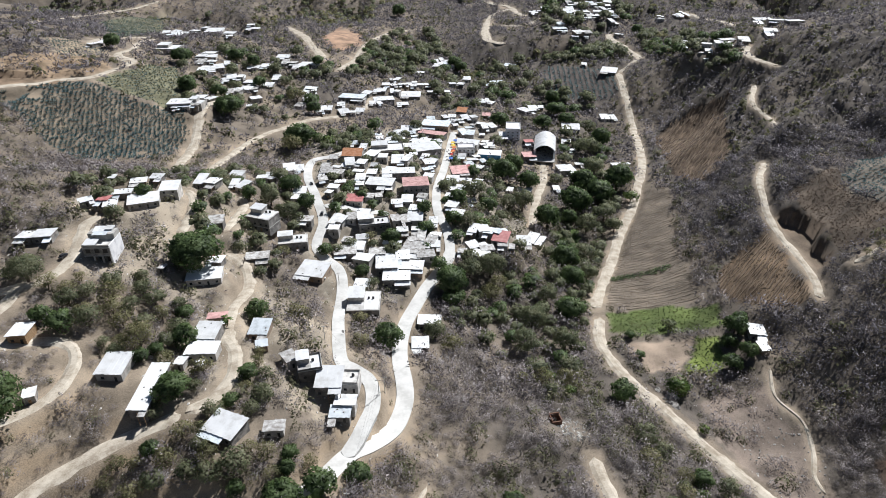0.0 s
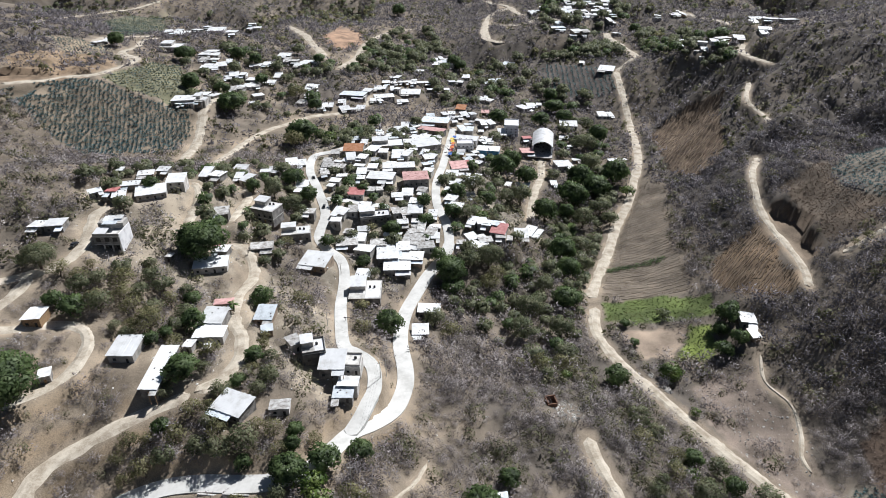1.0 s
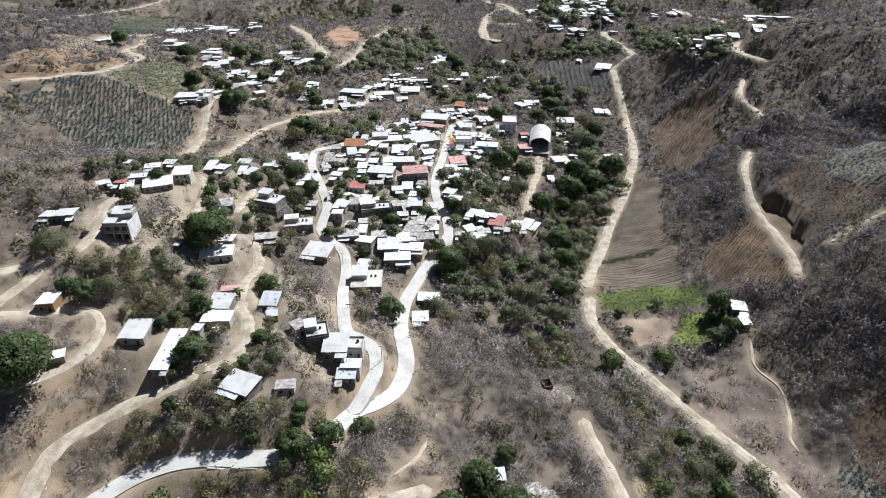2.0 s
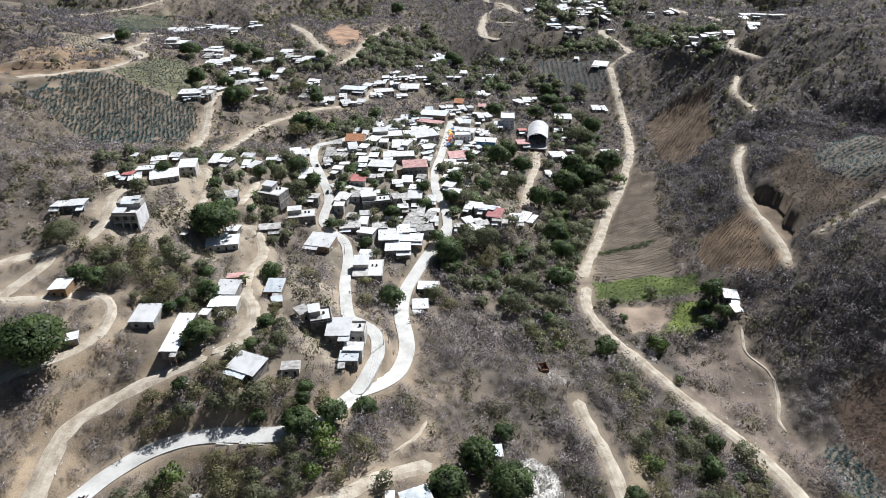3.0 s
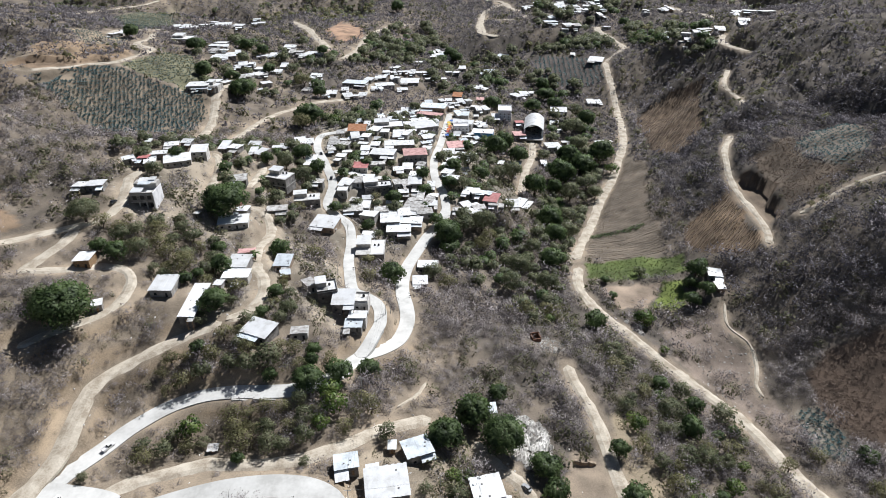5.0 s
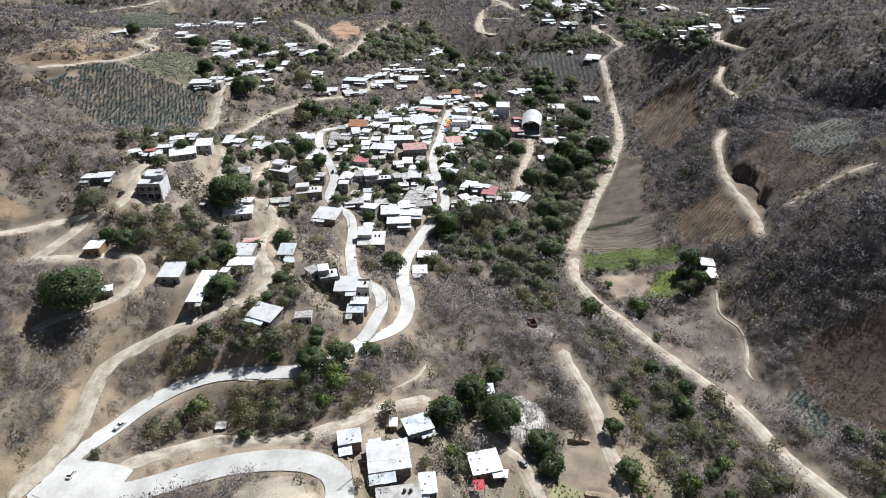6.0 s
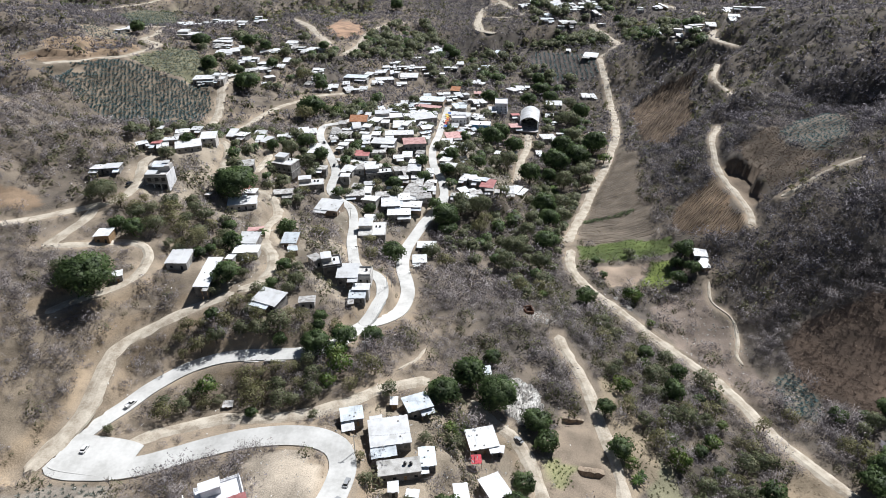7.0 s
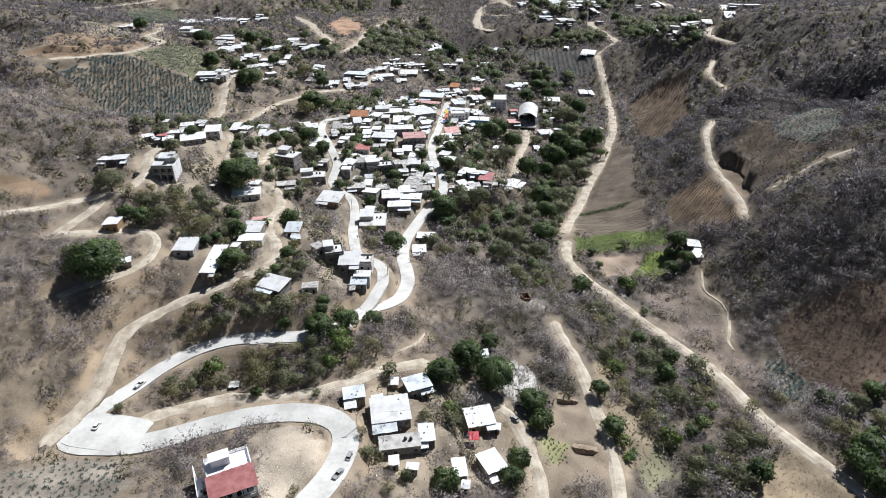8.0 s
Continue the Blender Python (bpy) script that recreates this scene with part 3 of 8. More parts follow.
TERRACE_LOW_HOUSES = [(-10.3, 46.2, 2.8, 3.1, 0, 2.6, "w"), (-5.5, 44.3, 3.3, 2.6, -5, 2.6, "w"), (4.0, 41.1, 2.4, 2.6, 0, 2.4, "w"), (7.8, 41.6, 2.4, 2.6, 0, 2.5, "w"), (15.4, 96.9, 3.6, 4.2, 0, 2.5, "b"), (-60.3, 78.0, 3.0, 2.6, 10, 1.8, "m")]
HAMLET_HOUSES = [(-158, 369, 14.0, 15.5, 7, 4.4, "w"), (-158, 363, 3.9, 9.0, -11, 3, "w"), (-153, 364, 4.8, 8.1, 10, 3.1, "w"), (-154, 390, 7.7, 11.2, 2, 3, "w"), (-147, 389, 5.4, 9.2, -17, 2.9, "w"), (-149, 371, 8.5, 10.4, -1, 2.9, "c"), (-212, 495, 17.1, 17.1, 2, 5.0, "c"), (-272, 658, 16.5, 17.0, 0, 3.3, "w"), (-184, 485, 7.5, 12.4, 2, 3.0, "w"), (-178, 484, 4.7, 10.4, 4, 2.9, "w"), (-174, 471, 3.3, 9.9, -7, 3.1, "w"), (-171, 472, 4.3, 7.5, -1, 2.8, "w"), (-173, 450, 5.2, 12.7, 15, 3, "w"), (-167, 451, 7.0, 11.7, 15, 3, "w")]
HAMLET_HOUSES_2 = [(-163, 477, 4.9, 7.7, 11, 2.9, "w"), (-157, 473, 4.4, 5.2, -11, 2.8, "w"), (-151, 446, 7.0, 10.8, 16, 4, "w"), (-145, 447, 4.5, 11.0, 10, 3.8, "w"), (-137, 444, 9.3, 10.6, 3, 2.8, "w"), (-144, 478, 4.3, 11.2, 16, 3.0, "w"), (-141, 478, 3.5, 7.4, -10, 3.1, "w"), (-136, 483, 8.0, 10.3, 7, 2.9, "w")]
HAMLET_LOW_HOUSES = [(-124, 463, 6.1, 9.1, 3, 3.4, "w"), (-127, 448, 9.2, 7.4, -6, 2.8, "w"), (-138, 432, 7.5, 8.8, -9, 2.8, "w"), (-132, 433, 4.5, 6.5, -21, 3, "w"), (-144, 417, 5.2, 9.1, 11, 3.6, "m"), (-139, 419, 4.0, 6.7, -14, 3.5, "m"), (-128, 419, 7.4, 11.1, 28, 3.7, "w"), (-128, 402, 3.8, 5.8, 6, 3.1, "w"), (-125, 499, 5.5, 11.4, -1, 3.5, "m"), (-119, 498, 7.1, 9.3, -7, 3.5, "m"), (-110, 501, 7.5, 12.8, -2, 2.7, "w"), (-104, 501, 5.2, 9.0, 11, 2.7, "w"), (-115, 491, 5.5, 8.2, -9, 2.9, "w"), (-245, 695, 18.5, 17.9, 2, 3.3, "w")]
HAMLET_LOW_HOUSES_2 = [(-211, 706, 6.3, 14.4, 2, 3.9, "w"), (-203, 702, 8.2, 13.4, 7, 3.7, "w"), (-183, 552, 5.9, 9.0, 14, 3.1, "w"), (-100, 425, 6.5, 9.0, -18, 2.6, "m"), (-254, 470, 5.2, 14.4, -11, 2.7, "w"), (-251, 476, 5.7, 11.5, -1, 2.8, "w")]
FAR_VILLAGE_HOUSES = [(134, 743, 7.5, 16.1, 2, 2.9, "w"), (140, 744, 5.3, 10.3, -9, 2.8, "w"), (150, 732, 15.4, 17.8, 5, 2.8, "w"), (133, 712, 4.3, 12.7, -1, 2.9, "w"), (140, 720, 5.6, 9.7, 21, 3.1, "w"), (149, 706, 5.0, 11.3, -4, 2.8, "b"), (154, 708, 3.6, 10.3, -21, 2.9, "b"), (161, 714, 8.8, 13.1, -2, 3.0, "w"), (169, 746, 4.9, 11.0, 13, 2.9, "w"), (174, 743, 5.3, 12.4, 8, 3.0, "w"), (117, 676, 13.4, 16.8, 2, 3.0, "b"), (129, 651, 7.0, 10.5, 4, 2.7, "w"), (140, 651, 4.7, 7.0, -14, 3.0, "w"), (173, 691, 5.0, 12.9, 9, 2.8, "w")]
FAR_VILLAGE_HOUSES_2 = [(176, 686, 3.3, 11.6, 18, 3.0, "w"), (170, 646, 5.0, 8.7, 14, 3.0, "w"), (174, 645, 3.0, 7.5, -12, 2.8, "w"), (98, 747, 4.0, 11.5, -12, 5.0, "w"), (102, 747, 3.7, 7.3, -5, 5.1, "w"), (113, 770, 6.7, 10.1, 3, 2.8, "w"), (124, 572, 4.7, 7.1, -8, 3.1, "w")]
FAR_SLOPE_HOUSES = [(140, 544, 13.3, 15.3, -24, 3.0, "w"), (57, 591, 5.0, 9.6, -1, 3.0, "w"), (62, 590, 5.6, 11.4, -14, 2.7, "w"), (53, 593, 4.4, 6.5, -12, 3.0, "w"), (18, 550, 6.1, 9.2, -4, 2.9, "w"), (42, 543, 5.4, 9.8, 18, 2.8, "b"), (47, 544, 4.6, 10.3, -6, 2.9, "b"), (-8, 593, 4.8, 9.1, 8, 2.9, "w"), (-2, 599, 6.9, 6.3, -4, 2.7, "w"), (-1, 613, 6.8, 10.1, -3, 2.9, "w"), (6, 598, 6.6, 9.9, -14, 2.8, "w"), (243, 704, 4.5, 11.4, 4, 3.0, "w"), (252, 716, 3.6, 11.7, -14, 2.7, "w"), (222, 692, 4.5, 9.8, -12, 2.7, "w")]
FAR_SLOPE_HOUSES_2 = [(225, 690, 2.7, 10.2, -2, 2.8, "w"), (259, 547, 7.4, 10.3, 2, 2.9, "w"), (234, 472, 5.9, 8.9, -4, 2.9, "w"), (213, 493, 6.7, 10.0, 5, 2.8, "w"), (194, 528, 5.7, 8.6, -1, 2.7, "w")]
FAR_VILLAGE_MORE_HOUSES = [(116, 777, 6.1, 9.3, -12, 2.9, "w"), (138, 752, 5.7, 13.0, -2, 3.0, "w"), (142, 753, 3.5, 12.4, -5, 2.9, "w"), (144, 727, 7.8, 11.6, -4, 2.9, "m"), (156, 720, 7.6, 11.4, -2, 3.2, "w"), (164, 714, 6.3, 9.5, -2, 3.2, "w"), (182, 752, 6.6, 9.9, -10, 2.8, "w"), (175, 735, 5.2, 13.1, 10, 2.7, "w"), (180, 735, 3.8, 12.4, -14, 3.0, "w"), (180, 723, 5.0, 13.2, 3, 2.9, "w"), (184, 718, 3.7, 8.3, 5, 2.6, "w"), (121, 668, 6.0, 9.1, -5, 2.9, "b"), (154, 712, 5.6, 8.5, 4, 3.2, "m"), (222, 686, 6.1, 9.2, 7, 2.6, "w")]
FAR_VILLAGE_MORE_HOUSES_2 = [(248, 704, 5.9, 12.6, -1, 2.8, "w"), (254, 708, 4.0, 13.2, 21, 3.0, "w"), (198, 488, 3.6, 5.3, -1, 2.8, "w"), (208, 496, 5.4, 8.0, -9, 2.8, "w"), (197, 496, 3.6, 5.4, 13, 2.8, "m"), (202, 496, 5.4, 7.8, -7, 2.9, "w")]
NORTH_MORE_HOUSES = [(-9, 614, 4.5, 8.5, 8, 2.9, "w"), (-4, 618, 4.4, 9.2, 12, 3.0, "w"), (-3, 605, 7.8, 10.5, -11, 2.8, "w"), (-10, 590, 5.1, 10.3, 6, 2.8, "w"), (-5, 596, 4.5, 10.8, -3, 2.7, "w"), (1, 602, 6.7, 10.1, 3, 2.9, "b"), (-22, 545, 8.1, 9.2, -2, 2.9, "w"), (19, 552, 6.2, 9.4, -4, 3.1, "w"), (13, 531, 6.0, 8.5, -7, 3.0, "w"), (24, 527, 6.0, 8.4, 5, 2.7, "w"), (42, 543, 5.3, 10.2, 7, 2.8, "b"), (47, 544, 3.6, 10.2, -15, 2.9, "b"), (56, 591, 4.6, 11.8, -20, 2.8, "b"), (62, 590, 6.0, 8.7, 2, 3.1, "b")]
NORTH_MORE_HOUSES_2 = [(29, 489, 5.3, 8.7, 20, 2.8, "w"), (33, 489, 3.4, 8.7, 3, 2.7, "w"), (1, 497, 5.6, 7.6, 0, 3.1, "w"), (-11, 490, 6.4, 6.0, 13, 2.9, "w"), (-58, 463, 7.1, 7.3, -22, 3, "w"), (-52, 442, 4.4, 6.9, -2, 3.1, "w"), (-47, 442, 3.9, 6.3, 31, 2.9, "w"), (-60, 445, 5.9, 6.7, -4, 2.9, "m"), (-31, 450, 8.6, 6.7, 4, 3, "w")]
HAMLET_MORE_HOUSES = [(-181, 494, 10.0, 11.7, 5, 3.1, "w"), (-180, 471, 7.0, 9.0, -9, 2.8, "m"), (-175, 484, 5.5, 8.2, 2, 3.1, "w"), (-172, 453, 4.7, 9.6, 0, 2.9, "w"), (-168, 453, 4.5, 8.1, -9, 3, "w"), (-164, 461, 7.1, 10.3, 18, 2.8, "w"), (-155, 452, 5.9, 7.9, -9, 3, "w"), (-154, 440, 5.8, 8.7, 15, 2.7, "w"), (-145, 450, 5.0, 7.5, 15, 2.8, "w"), (-141, 424, 7.2, 6.9, -5, 2.7, "w"), (-136, 430, 6.6, 7.1, -14, 3, "w"), (-132, 430, 5.8, 8.4, 21, 2.8, "m"), (-147, 476, 3.4, 6.6, 14, 3.0, "w"), (-143, 479, 4.4, 5.5, 1, 2.9, "w")]
HAMLET_MORE_HOUSES_2 = [(-137, 484, 4.4, 7.1, -8, 2.8, "w"), (-133, 483, 3.5, 7.9, 8, 2.9, "w"), (-125, 468, 5.7, 8.6, 5, 3.1, "w"), (-111, 494, 6.5, 9.7, -1, 3.0, "w"), (-101, 498, 5.5, 6.9, 8, 3.0, "w"), (-97, 455, 6.8, 10.3, -15, 3.1, "w"), (-98, 436, 4.1, 6.2, -6, 3.1, "m"), (-85, 415, 5.6, 6.1, 15, 2.9, "w"), (-156, 364, 6.5, 8.3, -5, 3, "b"), (-153, 367, 5.2, 7.8, 15, 3, "b"), (-149, 367, 6.5, 6.9, -12, 3, "m")]
WEST_TOP_HOUSES = [(-282, 660, 7.8, 8.9, 5, 4.5, "w"), (-278, 677, 9.2, 7.2, -18, 4.5, "w"), (-253, 599, 7.9, 7.8, 12, 4.1, "b"), (-268, 669, 8.7, 9.2, -9, 3.8, "w"), (-262, 685, 10.0, 8.8, -18, 4.3, "w"), (-257, 704, 7.6, 10.4, -16, 3.9, "w"), (-249, 686, 9.9, 7.9, 6, 4.3, "w"), (-211, 713, 8.4, 9.8, 10, 4.6, "w"), (-185, 561, 10.1, 7.3, -10, 4.1, "w"), (-129, 511, 10.4, 8.5, 1, 4.0, "w")]
FAR_HAMLET_HOUSES = [(143, 763, 9.0, 8.9, 8, 4.2, "w"), (151, 765, 9.4, 10.3, -1, 4.6, "m"), (157, 757, 9.4, 9.4, 2, 4.6, "b"), (164, 767, 9.0, 9.5, -5, 4.2, "b"), (167, 756, 7.9, 7.4, 12, 4.5, "w"), (174, 761, 7.3, 9.8, 8, 4.5, "w"), (135, 731, 8.0, 9.7, -11, 3.6, "b"), (142, 734, 9.7, 8.3, 3, 4.2, "w"), (147, 722, 8.8, 10.5, 1, 3.6, "w"), (153, 726, 9.1, 7.1, -6, 4.6, "w"), (165, 726, 9.1, 7.5, -16, 4.6, "w"), (178, 705, 8.1, 10.4, 6, 4.0, "b"), (119, 687, 8.4, 10.0, 17, 3.7, "b"), (113, 669, 7.9, 9.2, -3, 4.5, "w"), (133, 658, 10.4, 8.8, 17, 3.9, "w"), (141, 660, 10.5, 8.1, 6, 4.2, "m"), (142, 776, 7.5, 9.2, 3, 4.1, "m"), (184, 766, 10.2, 9.1, -1, 4.3, "w"), (99, 756, 9.1, 10.3, -17, 4.6, "w"), (104, 762, 9.2, 8.0, 2, 3.8, "w")]
EAST_TOP_HOUSES = [(283, 592, 16, 8.1, 5, 4.4, "w"), (285, 582, 14, 8.1, 6, 3.7, "w"), (253, 504, 14, 10.4, -10, 3.9, "w"), (260, 493, 12, 9.3, -1, 3.8, "w"), (238, 481, 9.4, 9.3, -12, 3.7, "w"), (199, 561, 10.3, 9.4, -4, 4.0, "w"), (202, 548, 7.3, 9.6, -5, 4.5, "w"), (204, 507, 7.9, 9.8, -16, 4.1, "w"), (216, 500, 12, 8.1, 18, 3.8, "w"), (224, 490, 8.2, 9.9, -13, 4.4, "w")]
HOUSES = WEST_TOP_HOUSES + FAR_HAMLET_HOUSES + EAST_TOP_HOUSES + RIDGE_HOUSES + RIDGE_HOUSES_2 + RIDGE_EAST_HOUSES + RIDGE_EAST_HOUSES_2 + LANE_HOUSES + LANE_LOW_HOUSES + COURT_SIDE_HOUSES + COURT_SIDE_HOUSES_2 + COURT_NORTH_HOUSES + COURT_NORTH_HOUSES_2 + NORTH_ROW_HOUSES + NORTH_ROW_HOUSES_2 + NORTH_ROW_FAR_HOUSES + NORTH_ROW_FAR_HOUSES_2 + MARKET_HOUSES + MARKET_HOUSES_2 + HIGH_STREET_HOUSES + HIGH_STREET_HOUSES_2 + HIGH_STREET_LOW_HOUSES + HIGH_STREET_LOW_HOUSES_2 + CROSS_STREET_HOUSES + CROSS_STREET_HOUSES_2 + CENTRE_LOW_HOUSES + TERRACE_HOUSES + TERRACE_LOW_HOUSES + HAMLET_HOUSES + HAMLET_HOUSES_2 + HAMLET_LOW_HOUSES + HAMLET_LOW_HOUSES_2 + FAR_VILLAGE_HOUSES + FAR_VILLAGE_HOUSES_2 + FAR_SLOPE_HOUSES + FAR_SLOPE_HOUSES_2 + FAR_VILLAGE_MORE_HOUSES + FAR_VILLAGE_MORE_HOUSES_2 + NORTH_MORE_HOUSES + NORTH_MORE_HOUSES_2 + HAMLET_MORE_HOUSES + HAMLET_MORE_HOUSES_2

AGAVE_SLOPE = [(-246, 336), (-234, 346), (-211, 362), (-202, 363), (-178, 358), (-153, 362), (-146, 343), (-145, 312), (-160, 290), (-187, 294), (-210, 307), (-225, 320)]
GREEN_SLOPE = [(-204, 367), (-203, 403), (-205, 440), (-190, 450), (-165, 394), (-155, 367), (-179, 362)]
STUBBLE = [(115, 334), (127, 323), (109, 252), (109, 217), (69, 218), (85, 265), (104, 309)]
GREEN_FIELD = [(68, 215), (90, 218), (113, 212), (112, 199), (94, 200), (78, 200), (67, 201)]
YELLOW_FIELD = [(99, 196), (109, 195), (103, 177), (90, 178)]
YARD = [(70, 196), (98, 196), (89, 179), (76, 177)]
MEADOW = [(89, 161), (99, 169), (113, 166), (113, 153), (118, 140), (116, 127), (118, 112), (113, 98), (107, 101), (97, 121), (90, 142)]
PLOUGHED = [(116, 225), (125, 234), (141, 242), (142, 228), (141, 206), (139, 196), (131, 199), (121, 207), (115, 216)]
UPPER_PLOUGHED = [(139, 377), (143, 409), (159, 422), (177, 428), (195, 430), (185, 407), (172, 372), (168, 352), (158, 330), (145, 322), (134, 341)]
AGAVE_EAST = [(182, 267), (202, 288), (213, 282), (213, 258), (194, 229), (184, 229), (179, 240)]
CUT_SLOPE = [(129, 129), (138, 136), (148, 137), (168, 135), (178, 110), (160, 88), (139, 94), (131, 101), (129, 117)]
SCREE_EAST = [(157, 262), (187, 279), (181, 262), (178, 240), (184, 228), (195, 226), (169, 215), (158, 216), (160, 232), (160, 247)]
FIELD_SOUTH_EAST = [(95, 64), (112, 73), (118, 59), (117, 50), (89, 48)]
AGAVE_LOW = [(-112, 40), (-101, 45), (-94, 50), (-81, 49), (-73, 32), (-78, 24), (-108, 24)]
SAND_LOT = [(-46, 53), (-37, 56), (-28, 51), (-27, 44), (-29, 34), (-37, 27), (-43, 39)]
TERRACE = [(38, 86), (48, 83), (48, 65), (47, 51), (33, 48), (31, 64)]
CROP_ROWS = [(30, 67), (38, 63), (37, 57), (33, 54), (31, 60)]
CROP_STRIP = [(56, 84), (61, 83), (68, 69), (69, 57), (60, 50), (57, 61)]
ORANGE_CUT = [(-282, 407), (-257, 422), (-226, 427), (-206, 395), (-220, 363), (-245, 345)]
VILLAGE_CORE = [(-79, 368), (37, 436), (33, 330), (49, 269), (11, 233), (-6, 211), (-37, 181), (-55, 211), (-67, 282)]
LANE_YARDS = [(-78, 157), (-64, 189), (-44, 176), (-26, 152), (-28, 121), (-49, 126), (-66, 117), (-81, 130), (-77, 145)]
RIDGE_YARDS = [(-134, 202), (-89, 260), (-70, 197), (-78, 157), (-98, 166), (-113, 166), (-125, 179)]
TERRACE_YARDS = [(-26, 72), (5, 87), (25, 76), (25, 47), (-9, 35), (-19, 48)]
LAWN = [(55, 291), (71, 297), (69, 283), (57, 278)]
WEST_GRASS = [(-139, 96), (-126, 101), (-110, 98), (-102, 95), (-100, 80), (-106, 62), (-116, 48)]
PALE_BANK = [(54, 102), (61, 105), (65, 84), (63, 66), (53, 52), (52, 64), (51, 81)]
VALLEY_AGAVE = [(121, 116), (128, 117), (130, 104), (128, 95), (122, 92), (117, 98)]
FAR_FIELDS = [(-115, 613), (-117, 716), (-87, 677), (-80, 608), (-96, 571)]
NORTH_AGAVE = [(91, 585), (123, 571), (145, 545), (143, 502), (124, 500), (99, 511), (86, 544)]
FAR_AGAVE = [(-293, 472), (-256, 486), (-231, 439), (-248, 414)]
FAR_GREEN = [(-362, 693), (-337, 787), (-297, 692), (-269, 522)]

MANGO_TREES = [(-190, 462, 6.1), (-163, 396, 5.4), (-148, 409, 4.8), (-145, 483, 4.7), (-159, 487, 5.1), (-100, 500, 4.8), (-84, 349, 7.9), (-130, 439, 4.0), (-241, 468, 5.3), (192, 658, 5.7), (8, 601, 5.9), (14, 596, 5.3), (-58, 818, 8.4), (-84, 182, 8.0), (-19, 170, 4.8), (-23, 238, 4.2), (-71, 266, 4.7), (-71, 122, 4.1), (-133, 378, 7.6), (-164, 397, 4.3), (-150, 411, 4.5), (-191, 463, 6.5), (-89, 416, 4.6), (38, 429, 5.9), (3, 210, 5.9), (4, 203, 4.0), (22, 285, 4.0), (7, 278, 3.9), (-9, 260, 3.4), (34, 337, 7.2)]
MANGO_TREES_2 = [(41, 354, 6.1), (48, 333, 5.9), (54, 292, 6.5), (67, 301, 4.3), (57, 253, 6.4), (57, 235, 5.5), (52, 210, 5.1), (89, 329, 7.8), (102, 339, 7.9), (106, 411, 6.9), (70, 438, 6.1), (85, 472, 6.9), (89, 448, 5.8), (87, 507, 5.6), (73, 316, 8.2), (81, 341, 7.3), (61, 159, 3.8), (74, 198, 1.8), (75, 186, 1.7), (112, 193, 3.9), (108, 188, 2.8), (112, 180, 3.1), (106, 177, 3.3), (116, 199, 2.7), (-108, 141, 3.8), (-79, 155, 2.4), (-60, 164, 3.3), (-113, 214, 3.0), (-115, 144, 2.6), (-49, 223, 2.8)]
MANGO_TREES_3 = [(-8, 246, 3.3), (-7, 233, 2.2), (-33, 214, 2.7), (-2, 221, 3.0), (-83, 242, 2.9), (4, 255, 3.4), (-61, 250, 3.5), (-39, 268, 2.4), (-37, 95, 4.1), (-29, 99, 3.6), (-21, 106, 3.0), (-109, 108, 7.9), (10, 92, 5.0), (18, 83, 5.5), (2, 81, 4.4), (18, 104, 2.7), (29, 76, 4.1), (31, 69, 3.3), (53, 71, 3.2), (23, 54, 2.6), (20, 46, 2.9), (3, 42, 3.1), (93, 59, 3.6), (130, 92, 2.8), (130, 68, 4.4), (124, 63, 4.0), (52, 86, 2.7), (79, 101, 3.5), (-52, 73, 1.5), (125, 55, 4.1)]
GREEN_TREES = [(-145, 429, 4.3), (-150, 479, 3.8), (-153, 455, 5.3), (-117, 456, 5.3), (-16, 640, 5.6), (-31, 559, 6.0), (-44, 560, 6.5), (-67, 240, 6.2), (-75, 245, 4.9), (-74, 117, 2.6), (-160, 488, 4.7), (11, 220, 5.6), (20, 223, 6.6), (15, 289, 6.3), (42, 305, 7.3), (34, 303, 5.4), (68, 264, 6.6), (66, 242, 5.1), (75, 293, 6.5), (92, 364, 7.0), (94, 395, 8.2), (104, 444, 7.4), (87, 306, 6.7), (89, 291, 4.7), (67, 349, 4.8), (35, 200, 6.2), (30, 182, 5.4), (46, 187, 5.5), (45, 172, 4.4), (43, 216, 4.7)]
GREEN_TREES_2 = [(63, 137, 4.1), (67, 131, 3.4), (91, 203, 3.0), (-102, 144, 4.2), (-111, 152, 3.7), (-126, 159, 6.1), (-114, 193, 3.3), (-3, 180, 4.9), (-45, 227, 3.1), (-40, 232, 2.9), (-28, 207, 2.9), (-19, 397, 4.8), (-25, 373, 3.5), (-79, 219, 2.7), (-77, 204, 3.0), (11, 255, 4.7), (-63, 239, 3.4), (-26, 271, 2.7), (-119, 114, 4.1), (-14, 81, 2.7), (-7, 42, 2.1), (5, 64, 3.2), (-17, 47, 2.0), (97, 73, 3.8), (91, 71, 3.8), (87, 58, 4.2), (93, 110, 4.4), (79, 88, 3.7), (75, 109, 4.8), (-89.6, 67.2, 1.7)]
GREEN_TREES_3 = [(-73, 76, 3.0), (72, 54, 3.5), (-34, 70, 1.6), (-3, 63, 1.9)]
OLIVE_TREES = [(-104, 432, 7.8), (-131, 455, 4.9), (19, 210, 5.0), (34, 162, 4.2), (22, 215, 5.1), (-100, 156, 4.1), (-86, 139, 5.4), (-49, 172, 3.8), (-27, 161, 3.3), (-29, 177, 3.6), (3, 174, 4.4), (-32, 237, 2.7), (-87, 338, 7.0), (-63, 211, 3.5), (-19, 53, 1.8), (115, 93, 2.9), (105, 89, 3.2), (125, 78, 4.2), (128, 74, 3.8), (60, 89, 3.6), (89, 93, 4.2), (-77, 73, 3.3), (-32, 32, 1.6), (-11, 37, 1.9), (166, 207, 2.4), (179, 207, 2.1), (161, 206, 1.8)]
